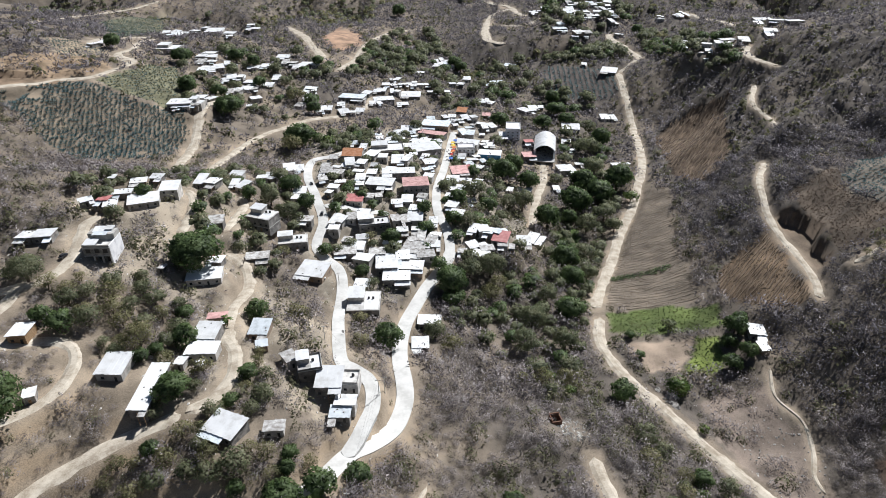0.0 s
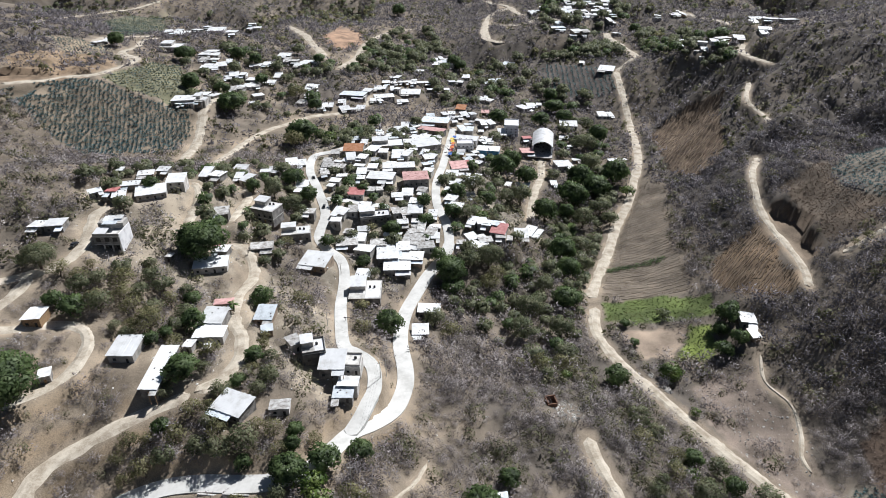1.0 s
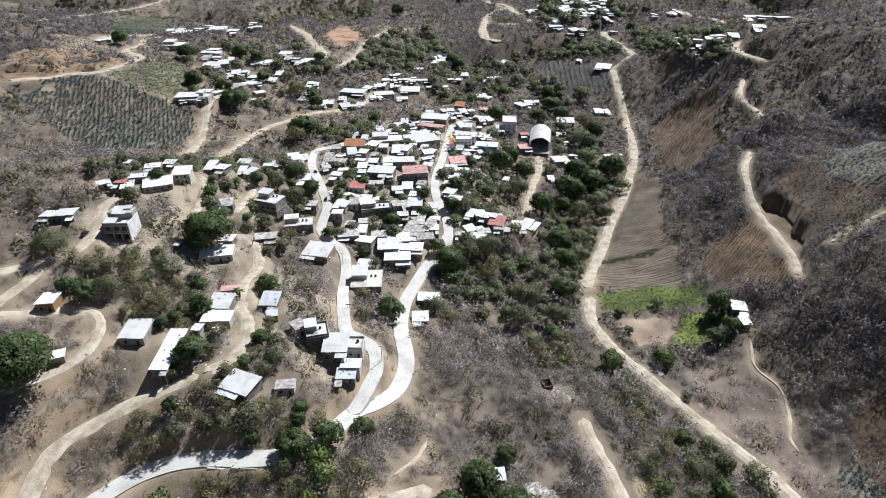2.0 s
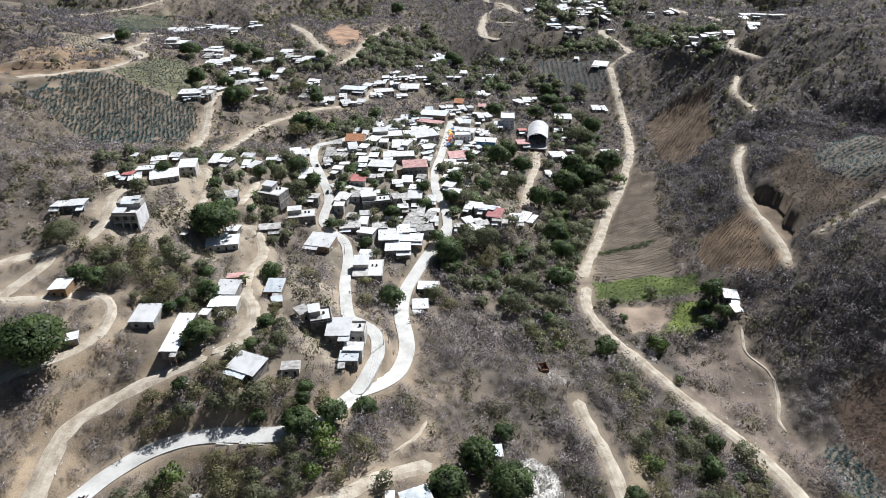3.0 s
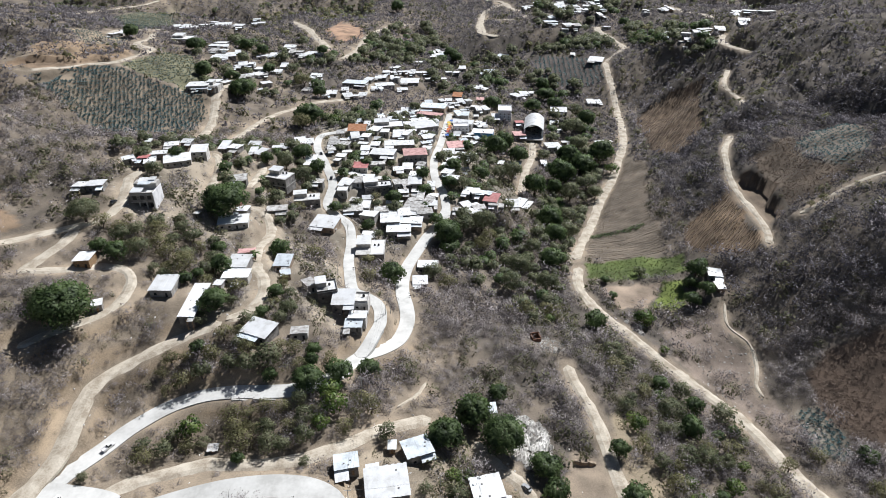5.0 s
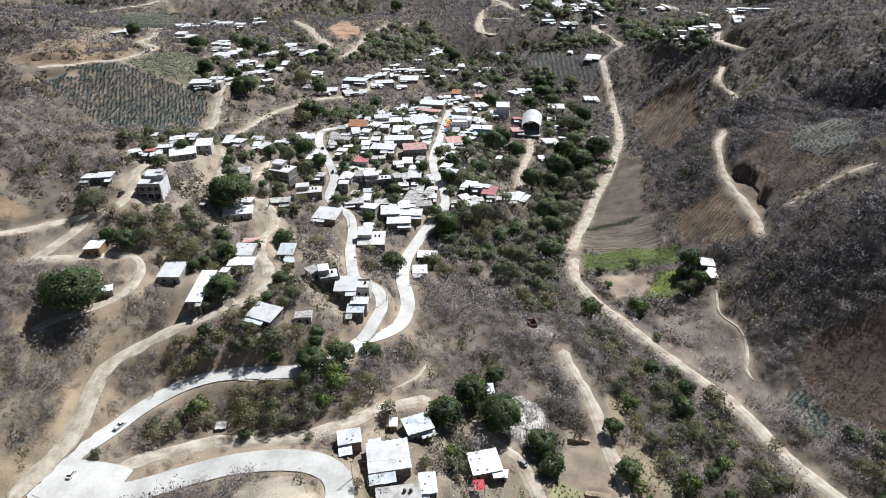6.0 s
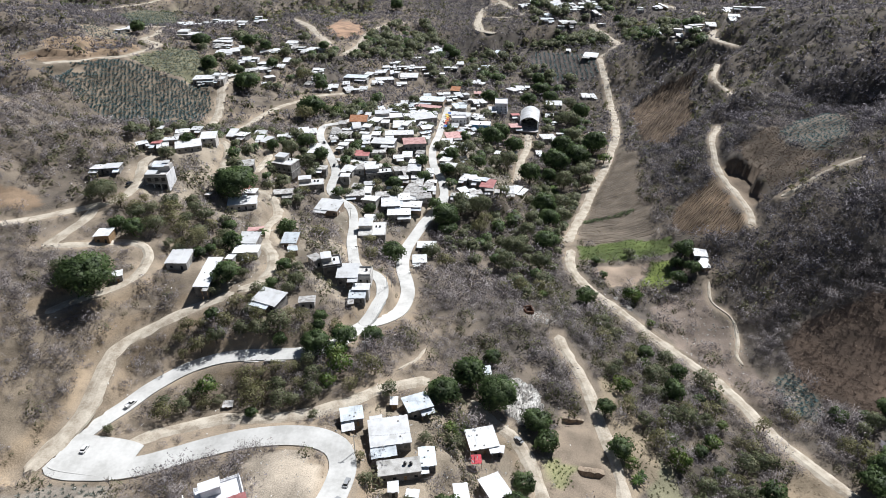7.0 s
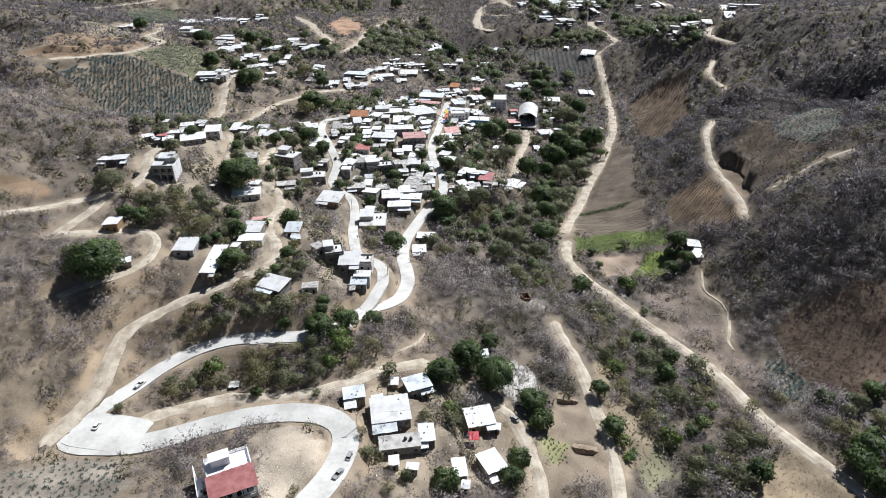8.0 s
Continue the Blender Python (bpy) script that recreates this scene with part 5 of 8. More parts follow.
# what lies on the soil: leaf litter under brush, pale worn earth by the roads, fields
litter = 0.5 + 0.5 * value_noise(GX, GY, 40, 31) + 0.25 * value_noise(GX, GY, 11, 32)
west = np.clip((20 - GX) / 60, 0, 1)
# the last term darkens the soil colour for the shade on the eastern flank
litter = np.clip(litter - 0.3 * np.clip((GY - 400) / 60, 0, 1) + 0.3 * west - 0.05 * np.clip((GY - 330) / 100, 0, 1) - 0.55 * np.clip((GX - 122) / 18, 0, 1) * np.clip((430 - GY) / 60, 0, 1), 0, 1)[..., None]
cover = (1 - litter) * np.array((0.1, 0.087, 0.076)) + litter * np.array((0.225, 0.187, 0.145))
ragged_x, ragged_y = GX + 1.6 * value_noise(GX, GY, 6, 33), GY + 1.6 * value_noise(GX, GY, 6, 34)
for outline, color in COVERS:
    cover[inside(ragged_x, ragged_y, outline)] = color
gy_, gx_ = np.gradient(LAND, YS, XS)
bank = (np.clip((np.hypot(gx_, gy_) - 0.62) / 0.2, 0, 1) * np.clip((6 - NEAR_ROAD) / 3, 0, 1) * (NEAR_ROAD > 0) * np.clip((140 - GY) / 20, 0, 1))[..., None]
cover = cover * (1 - 0.6 * bank) + 0.6 * bank * np.array((0.33, 0.255, 0.175))
for cx, cy, rx, ry in CUTS:
    cover[np.hypot((GX - cx) / rx, (GY - cy) / ry) < 1.2] = (0.22, 0.16, 0.11) if cx < 100 else (0.15, 0.115, 0.085)
worn = np.clip(1 - (NEAR_ROAD - 0.3) / 2.2, 0, 1)[..., None] * 0.75
cover = cover * (1 - worn) + np.array((0.29, 0.24, 0.185)) * worn
idx = np.arange(GX.size).reshape(GX.shape)
quads = np.stack([idx[:-1, :-1], idx[:-1, 1:], idx[1:, 1:], idx[1:, :-1]], -1).reshape(-1, 4)
land = soup("ground", np.stack([GX, GY, LAND], -1).reshape(-1, 3), quads, 4, SOIL)
land.shade_smooth()
layer = land.color_attributes.new("land_cover", "FLOAT_COLOR", "POINT")
layer.data.foreach_set("color", np.concatenate([cover, np.ones((*GX.shape, 1))], -1).astype(np.float32).ravel())
tagged(new("ground", land), "dry stony hillside soil with eroded gullies", "ground", kind="structure")


# ---- roads ----
def ribbon(name, line, z, wide, mat, label):
    d = np.gradient(line, axis=0)
    d /= np.linalg.norm(d, axis=1)[:, None] + 1e-9
    side = np.stack([-d[:, 1], d[:, 0]], -1)
    n = len(line)
    run = np.r_[0, np.cumsum(np.linalg.norm(np.diff(line, axis=0), axis=1))]
    near_end = np.minimum(np.minimum(run, run[-1] - run) / (wide / 2), 1)
    full = np.sqrt(1 - (1 - near_end) ** 2) * 0.97 + 0.03        # rounded ends
    if wide > 12:
        full = full * 0.12 + 0.88
    wob = 0.11 * wide * value_noise(line[:, 0], line[:, 1], 4, 21) + 0.05 * wide * value_noise(line[:, 0], line[:, 1], 12, 22)
    rows = []
    edge = -0.33 if mat is DIRT_ROAD else 0.05
    for f, lift in ((-0.5, -1.1), (-0.5, edge), (-0.2, 0.1), (0.2, 0.1), (0.5, edge), (0.5, -1.1)):
        reach = f * wide * full
        if mat is DIRT_ROAD and abs(f) == 0.5:
            reach += np.sign(f) * wob
        p = line + side * reach[:, None]
        rows.append(np.c_[p, z + lift])
    v = np.stack(rows, 1).reshape(-1, 3)
    f = [(i * 6 + j, i * 6 + j + 1, i * 6 + j + 7, i * 6 + j + 6) for i in range(n - 1) for j in range(5)]
    return tagged(mesh_object(name, v, f, mat, smooth=False), label, "road", kind="structure")


for i, (line, z, wide) in enumerate(ROAD_LINES):
    if i < len(CONCRETE):
        ribbon("road", line, z + 0.012 * i, wide, CONCRETE_ROAD, "pale concrete village road winding up the slope")
    elif wide > 2:
        ribbon("road", line, z - 0.03 + 0.009 * (i % 7), wide, DIRT_ROAD, "beige dirt road worn into the hillside")
    else:
        ribbon("footpath", line, z, wide, DIRT_ROAD, "narrow trodden footpath through dry brush")


# ---- houses ----
def box(bm, x0, x1, y0, y1, z0, z1):
    v = [bm.verts.new(c) for c in ((x0, y0, z0), (x1, y0, z0), (x1, y1, z0), (x0, y1, z0), (x0, y0, z1), (x1, y0, z1), (x1, y1, z1), (x0, y1, z1))]
    for f in ((0, 3, 2, 1), (4, 5, 6, 7), (0, 1, 5, 4), (1, 2, 6, 5), (2, 3, 7, 6), (3, 0, 4, 7)):
        bm.faces.new([v[i] for i in f])
    return v


def part(name, bm, mat, parent, label=""):
    me = bpy.data.meshes.new(name)
    bm.to_mesh(me)
    bm.free()
    me.materials.append(mat)
    ob = new(name, me)
    ob.parent = parent
    if label:
        ob["label"] = label
    return ob


def boxed(name, dims, mat, parent, label=""):
    bm = bmesh.new()
    box(bm, *dims)
    return part(name, bm, mat, parent, label)


def sheet_roof(bm, w, d, z0, z1, thick=0.09, y0=None, y1=None):
    """Lapped metal sheets side by side in one skin, sloping from z0 at the front to z1 at the back."""
    y0, y1 = (-d / 2 if y0 is None else y0), (d / 2 if y1 is None else y1)
    n = max(2, int(w / 0.75))
    cols = []
    for i in range(n):
        e, sag = 0.025 * (i % 2), random.uniform(-0.03, 0.03)
        a, b = random.uniform(-0.1, 0.1), random.uniform(-0.1, 0.1)
        for x in (-w / 2 + w * i / n, -w / 2 + w * (i + 1) / n):
            cols.append([(x, y0 + a, z0 + e), (x, (y0 + y1) / 2, (z0 + z1) / 2 + e + sag), (x, y1 + b, z1 + e)])
    top = [[bm.verts.new((x, y, z + thick)) for x, y, z in c] for c in cols]
    low = [[bm.verts.new(p) for p in c] for c in cols]
    for i in range(len(cols) - 1):
        for k in range(2):
            bm.faces.new((top[i][k], top[i + 1][k], top[i + 1][k + 1], top[i][k + 1]))
            bm.faces.new((low[i][k], low[i][k + 1], low[i + 1][k + 1], low[i + 1][k]))
        bm.faces.new((low[i][0], low[i + 1][0], top[i + 1][0], top[i][0]))
        bm.faces.new((top[i][2], top[i + 1][2], low[i + 1][2], low[i][2]))
    for i in (0, -1):
        for k in range(2):
            bm.faces.new((low[i][k], top[i][k], top[i][k + 1], low[i][k + 1]))


LABELS = {"w": "block house with a white metal sheet roof", "g": "small house with a white gabled sheet roof", "b": "block house with a bluish galvanised sheet roof",
          "m": "low house with a weathered grey sheet roof", "c": "unfinished concrete house with a flat slab roof", "r": "house with a red painted sheet roof",
          "p": "building with a faded pink roof", "o": "house with an orange clay tile roof", "t": "turquoise painted building with a white roof",
          "v": "white three storey house with square windows", "hut": "wooden hut with a white sheet roof beside the lane", "red": "red tarpaulin shelter on poles"}
ROOFS = {"w": ROOF_WHITE, "g": ROOF_WHITE, "b": ROOF_BLUE, "m": ROOF_GREY, "c": SLAB, "r": ROOF_RED, "p": ROOF_PINK, "o": ROOF_ORANGE, "t": ROOF_WHITE, "v": WALL_WHITE, "hut": ROOF_WHITE, "red": CLOTH_RED}


def house(x, y, w, d, turn, h, kind, z):
    h *= 0.86 if y < 300 else 0.66
    turn += random.uniform(-7, 7)
    base = tagged(new("house" if kind not in ("hut", "red") else "hut" if kind == "hut" else "shelter"), LABELS[kind], "shelter" if kind == "red" else "house", "village houses")
    base.matrix_world = pose(x, y, z, 0, 0, turn)
    rnd = random.random()
    wall = {"t": WALL_TEAL, "v": WALL_WHITE, "hut": WOOD}.get(kind) or (WALL_PLASTER if rnd < 0.33 else WALL_BLOCK if rnd < 0.88 or kind == "c" else WALL_ADOBE)
    ew, ed = (w - 0.7, d - 0.7) if kind not in "cv" else (w, d)
    ew, ed = max(ew, 1.6), max(ed, 1.6)
    slope = 0.0 if kind in "cv" else random.choice((-1, 1)) * random.uniform(0.05, 0.11)
    rise = min(abs(slope) * d, 1.0)
    lo, hi = (h, h + rise) if slope >= 0 else (h + rise, h)
    if kind == "red":
        for px in (-1, 1):
            for py in (-1, 1):
                boxed("post", (px * w * 0.46 - 0.05, px * w * 0.46 + 0.05, py * d * 0.46 - 0.05, py * d * 0.46 + 0.05, -0.5, h), WOOD, base)
        bm = bmesh.new()
        sheet_roof(bm, w, d, h - 0.2, h + 0.3, 0.04)
        part("canopy", bm, CLOTH_RED, base)
        return base
    bm = bmesh.new()
    v = box(bm, -ew / 2, ew / 2, -ed / 2, ed / 2, -1.6, h)
    if kind not in "cvgo":
        v[4].co.z = v[5].co.z = lo
        v[6].co.z = v[7].co.z = hi
    if kind in "go":
        bm.faces.ensure_lookup_table()
        a, b = bm.verts.new((-ew / 2, 0, h + d * 0.2)), bm.verts.new((ew / 2, 0, h + d * 0.2))
        bm.faces.new((v[4], a, v[7])), bm.faces.new((v[5], v[6], b))
    part("wall", bm, wall, base)
    if kind in "cv":
        levels = max(1, int(h / 1.95))
        for k in range(1, levels + 1):
            zz = h if k == levels else k * 2.0
            boxed("roof" if zz == h else "floor_slab", (-w / 2 - 0.15, w / 2 + 0.15, -d / 2 - 0.15, d / 2 + 0.15, zz - 0.02, zz + 0.16), ROOFS[kind], base)
        if kind == "v" or rnd < 0.6:
            t = 0.14
            for dims in ((-w / 2, w / 2, -d / 2, -d / 2 + t), (-w / 2, w / 2, d / 2 - t, d / 2), (-w / 2, -w / 2 + t, -d / 2 + t, d / 2 - t), (w / 2 - t, w / 2, -d / 2 + t, d / 2 - t)):
                boxed("parapet", (*dims, h + 0.16, h + 0.75), wall, base)
        if kind == "c" and w > 6 and y > 100:
            rw, rd = w * 0.5, d * 0.55
            boxed("upper_room", (-w / 2 + 0.1, -w / 2 + rw, d / 2 - rd, d / 2 - 0.1, h + 0.16, h + 2.1), WALL_PLASTER, base)
            bm = bmesh.new()
            sheet_roof(bm, rw + 0.5, rd + 0.5, h + 2.1, h + 2.4, 0.08, d / 2 - rd - 0.35, d / 2 + 0.2)
            part("sheet_roof", bm, ROOF_WHITE, base, "white metal sheets").location.x = -w / 2 + rw / 2
            boxed("roof_patch", (0.3, w / 2 - 0.4, -d / 2 + 0.4, d / 2 - 0.6, h + 0.165, h + 0.2), ROOF_WHITE, base, "pale screed on the slab")
    elif kind in "go":
        bm = bmesh.new()
        sheet_roof(bm, w, d, h - 0.1, h + d * 0.2, 0.09, -d / 2, 0)
        sheet_roof(bm, w, d, h + d * 0.2, h - 0.1, 0.09, 0, d / 2)
        part("roof", bm, ROOFS[kind], base)
    else:
        bm = bmesh.new()
        sheet_roof(bm, w, d, lo, hi)
        part("roof", bm, ROOFS[kind], base)
        if w > 4 and d > 4 and rnd > 0.5:        # tyres, stones and planks that hold the sheets down
            for _ in range(random.randint(2, 4)):
                bx, by = random.uniform(-0.4, 0.4) * w, random.uniform(-0.4, 0.4) * d
                bz = lo + (hi - lo) * (by / d + 0.5) + 0.1
                boxed("roof_weight", (bx - 0.2, bx + 0.2, by - 0.15, by + 0.15, bz, bz + 0.18), WALL_BLOCK, base, "loose block on the sheets")
    if kind in "wmbgrp" and w > 3.8 and h < 4.2 and rnd > 0.35:      # a porch or side shed under a lower sheet
        deep, wide = random.uniform(1.4, 3.2), w * random.uniform(0.3, 0.8)
        off = random.choice((-1, 1)) * (w - wide) / 2
        zp = min(lo, hi) - 0.25
        bm = bmesh.new()
        sheet_roof(bm, wide, deep, zp - 0.3, zp, 0.07, -d / 2 - deep, -d / 2 + 0.3)
        part("porch_roof", bm, random.choice((ROOF_WHITE, ROOF_WHITE, ROOF_BLUE, ROOF_GREY)), base).location.x = off
        for s in (-1, 1):
            px = off + s * (wide / 2 - 0.15)
            boxed("porch_post", (px - 0.06, px + 0.06, -d / 2 - deep + 0.1, -d / 2 - deep + 0.22, -1.2, zp - 0.28), WOOD, base)
    front = -ed / 2
    for level in range(max(1, int(h / 1.9))):
        n = max(1, int(ew / 2.4))
        for i in range(n):
            cx = -ew / 2 + ew * (i + 0.5) / n
            if level == 0 and i == n // 2:
                # the near-black panel replaces an unlit room; other doors are timber
                boxed("door", (cx - 0.34, cx + 0.34, front - 0.06, front + 0.04, -0.05, 1.46), ROOM_SHADE if rnd < 0.6 else WOOD, base, "dark doorway")
            else:
                z0 = level * 2.0 + 0.72
                boxed("window", (cx - 0.42, cx + 0.42, front - 0.05, front + 0.04, z0, z0 + 0.8), GLASS_DARK, base, "dark window")
    return base


def joined(name, things, label, category):
    """One mesh of all the parts of far things, kept as separate faces with their materials."""
    verts, faces, slots, mats = [], [], [], []
    for thing in things:
        for piece in thing.children_recursive:
            m = thing.matrix_basis @ piece.matrix_basis
            if piece.data.materials[0] not in mats:
                mats.append(piece.data.materials[0])
            start = len(verts)
            verts += [m @ v.co for v in piece.data.vertices]
            for f in piece.data.polygons:
                faces.append([start + v for v in f.vertices])
                slots.append(mats.index(piece.data.materials[0]))
        for ob in (*thing.children_recursive, thing):
            bpy.data.objects.remove(ob)
    me = bpy.data.meshes.new(name)
    me.from_pydata(verts, [], faces)
    for m in mats:
        me.materials.append(m)
    me.polygons.foreach_set("material_index", slots)
    return tagged(new(name, me), label, category, kind="stuff")


HOUSE_ROWS = sorted(zip(HOUSES, PADS), key=lambda row: row[0][1])
for row, pad in HOUSE_ROWS[:296]:
    house(*row, float(pad))
joined("far_houses", [house(*row, float(pad)) for row, pad in HOUSE_ROWS[296:]], "small far houses with pale sheet roofs", "houses")


# ---- plants ----
rng = np.random.default_rng(7)
TWIG = island_material("bare_twigs", [(0.12, 0.105, 0.11), (0.18, 0.16, 0.168), (0.24, 0.216, 0.22), (0.295, 0.267, 0.265), (0.37, 0.34, 0.33)], 0.9, 0.22, 0.16)
# darker mauve copy of the twigs: the flanks' shade and haze are in its colour
TWIG_SHADED = island_material("shaded_mauve_twigs", [(0.078, 0.071, 0.082), (0.12, 0.11, 0.127), (0.19, 0.176, 0.192), (0.265, 0.248, 0.26)], 0.9, 0.22, 0.16)
# greyer, bluer twigs for the far hills: aerial haze mixed into their colour
TWIG_HAZED = island_material("hazed_grey_twigs", [(0.105, 0.096, 0.108), (0.15, 0.138, 0.152), (0.21, 0.193, 0.206), (0.265, 0.247, 0.256)], 0.9, 0.32, 0.2)
LEAF_DARK = island_material("dark_glossy_leaves", [(0.036, 0.06, 0.022), (0.07, 0.112, 0.038), (0.115, 0.17, 0.062), (0.172, 0.235, 0.1)], 0.6, 0.5)
LEAF_GREEN = island_material("green_leaves", [(0.075, 0.09, 0.046), (0.13, 0.15, 0.078), (0.19, 0.205, 0.115), (0.255, 0.26, 0.16)], 0.65, 0.5)
LEAF_OLIVE = island_material("dry_olive_leaves", [(0.1, 0.1, 0.048), (0.17, 0.168, 0.08), (0.235, 0.226, 0.112), (0.31, 0.29, 0.165)], 0.75, 0.5)
LEAF_LIGHT = island_material("fresh_leaves", [(0.035, 0.07, 0.012), (0.07, 0.12, 0.02), (0.12, 0.18, 0.035), (0.17, 0.22, 0.06)], 0.55, 0.25)
SHRUB_LEAF = island_material("shrub_leaves", [(0.075, 0.08, 0.043), (0.125, 0.128, 0.068), (0.18, 0.176, 0.1), (0.245, 0.226, 0.145)], 0.8, 0.45)
AGAVE_LEAF = island_material("agave_leaves", [(0.018, 0.05, 0.056), (0.032, 0.08, 0.087), (0.055, 0.115, 0.12), (0.095, 0.165, 0.165)], 0.55, 0.3)
AGAVE_DRY = island_material("dry_agave_leaves", [(0.05, 0.062, 0.05), (0.085, 0.1, 0.083), (0.13, 0.145, 0.12), (0.19, 0.2, 0.17)], 0.6, 0.25)
STRAW = island_material("straw", [(0.17, 0.125, 0.08), (0.27, 0.21, 0.14), (0.38, 0.32, 0.22)], 0.9)
GRASS = island_material("field_grass", [(0.05, 0.078, 0.02), (0.09, 0.135, 0.035), (0.14, 0.175, 0.05), (0.21, 0.215, 0.085)], 0.8, 0.2)


def leaf_quads(centers, out, size):
    """Diamond leaves facing roughly outward, as quads."""
    n = len(centers)
    nrm = out + rng.normal(0, 0.42, (n, 3))
    nrm /= np.linalg.norm(nrm, axis=1)[:, None] + 1e-9
    a = np.cross(nrm, rng.normal(0, 1, (n, 3)))
    a /= np.linalg.norm(a, axis=1)[:, None] + 1e-9
    b = np.cross(nrm, a)
    s = size * rng.uniform(0.6, 1.4, (n, 1))
    v = np.stack([centers - a * s, centers + b * s * 0.55, centers + a * s, centers - b * s * 0.55], 1)
    return v.reshape(-1, 3)


def crown_mesh(name, mat, lobes, per, flat, size):
    """A crown of radius 1 round (0, 0, 0.88): leaves on many uneven lobes."""
    pts, outs = [], []
    for i in range(lobes):
        a = i * 2.4 + rng.uniform(-0.4, 0.4)
        up = rng.uniform(-0.55, 0.95)
        ring = math.sqrt(max(0.05, 1 - up * up)) * rng.uniform(0.5, 0.78)
        c = np.array((math.cos(a) * ring, math.sin(a) * ring, up * 0.55 * flat))
        r = rng.uniform(0.34, 0.5) * (0.8 if lobes > 24 else 1)
        d = rng.normal(0, 1, (per, 3))
        d /= np.linalg.norm(d, axis=1)[:, None]
        d[:, 2] = np.abs(d[:, 2]) * np.where(rng.random(per) < 0.75, 1, -1)
        pts.append(c + d * r * rng.uniform(0.72, 1.08, (per, 1)) * (1, 1, flat))
        outs.append(d)
    p, o = np.concatenate(pts), np.concatenate(outs)
    p[:, 2] += 0.88
    v, nrm = outward(leaf_quads(p, o, size), 4, (0, 0, 0.75), 0.25)
    nrm = nrm + 0.8 * np.repeat(o, 4, axis=0)
    nrm /= np.linalg.norm(nrm, axis=1)[:, None] + 1e-9
    return rounded(soup(name, v, np.arange(len(v)).reshape(-1, 4), 4, mat), nrm)


def trunk_mesh(bend):
    bm = bmesh.new()

    def limb(a, b, r0, r1, sides=6):
        a, b = Vector(a), Vector(b)
        q = (b - a).to_track_quat("Z", "Y").to_matrix()
        rings = []
        for p, r in ((a, r0), ((a + b) / 2 + Vector((0.02, -0.015, 0)), (r0 + r1) / 2), (b, r1)):
            rings.append([bm.verts.new(p + q @ Vector((math.cos(k * math.tau / sides) * r, math.sin(k * math.tau / sides) * r, 0))) for k in range(sides)])
        for u, v in zip(rings, rings[1:]):
            for k in range(sides):
                bm.faces.new((u[k], u[(k + 1) % sides], v[(k + 1) % sides], v[k]))
    fork = Vector((bend, -bend * 0.5, 0.38))
    limb((0, 0, -0.15), fork, 0.085, 0.06)
    for k in range(5):
        a = k * 1.26 + bend * 9
        limb(fork, fork + Vector((math.cos(a) * 0.55, math.sin(a) * 0.55, 0.45 + 0.12 * (k % 2))), 0.045, 0.015, 5)
    me = bpy.data.meshes.new("trunk")
    bm.to_mesh(me)
    bm.free()
    me.materials.append(BARK)
    return me


KINDS = {"d": (LEAF_DARK, "dark green leafy tree with a dense round crown", 24, 64, 0.85, 0.13),
         "g": (LEAF_GREEN, "green leafy tree with an uneven crown", 17, 48, 0.8, 0.11),
         "y": (LEAF_OLIVE, "half-bare olive tree on the dry slope", 15, 38, 0.75, 0.095),
         "l": (LEAF_LIGHT, "bright green broad-leaved tree", 13, 46, 0.8, 0.13)}
PROTOS = {}


def tree(x, y, r, kind):
    big = 2 if r > 6 and y < 240 else 1 if r > 4.6 else 0
    i = (kind, int(rng.integers(4)), big)
    z = ground(x, y)
    m = pose(x, y, z, 0, 0, float(rng.uniform(0, 360))) @ Matrix.Diagonal((r, r * float(rng.uniform(0.85, 1.1)), r * float(rng.uniform(0.85, 1.15)), 1))
    if i in PROTOS:
        own = PROTOS[i].scale
        return copy_thing(PROTOS[i], m @ Matrix.Diagonal((1 / own.x, 1 / own.y, 1 / own.z, 1)))
    mat, label, lobes, per, flat, size = KINDS[kind]
    base = tagged(new("tree"), label, "tree", "village trees")
    base.matrix_basis = m
    for name, me in (("trunk", trunk_mesh(0.03 + 0.03 * i[1])), ("crown", crown_mesh("crown", mat, lobes * (1, 2, 3)[big], (int(per * 0.9), per, int(per * 1.5))[big], flat, size * (0.85, 0.62, 0.42)[big]))):
        new(name, me).parent = base
    PROTOS[i] = base
    return base


TREE_SPOTS = []
for kind, spots in TREES.items():
    for x, y, r in spots:
        r *= 1.15 if kind == "d" else 1.0
        TREE_SPOTS.append((x, y, r))
        tree(x, y, r, kind)
FAR_TREES = []
WOOD_EDGE = 170        # woods beyond this line are one joined sheet of crowns
HOUSES_XY = [h[:2] for h in HOUSES]
for outline, count, kinds in WOODS:
    p = np.array(outline, float)
    made = 0
    for _ in range(count * 12):
        x, y = rng.uniform(p[:, 0].min(), p[:, 0].max()), rng.uniform(p[:, 1].min(), p[:, 1].max())
        r = float(rng.uniform(2.0, 4.0)) * (1 + max(0, y - 250) / 500)
        if made >= count or not inside(np.array(x), np.array(y), outline):
            continue
        if bilinear(NEAR_ROAD, x, y) < 1.5 or any(math.hypot(x - a, y - b) < 0.7 * (r + c) for a, b, c in TREE_SPOTS):
            continue
        if y > 300 and min(float(bilinear(NEAR_ROAD, x, y + a)) for a in (5, 10, 15)) < 1:
            continue
        if any(math.hypot(x - h[0], y - h[1]) < 0.5 * max(h[2], h[3]) + 0.6 * r for h in HOUSES):
            continue
        TREE_SPOTS.append((x, y, r))
        if y < WOOD_EDGE:
            tree(x, y, r, kinds[made % len(kinds)])
        else:
            FAR_TREES.append((x, y, r))
        made += 1


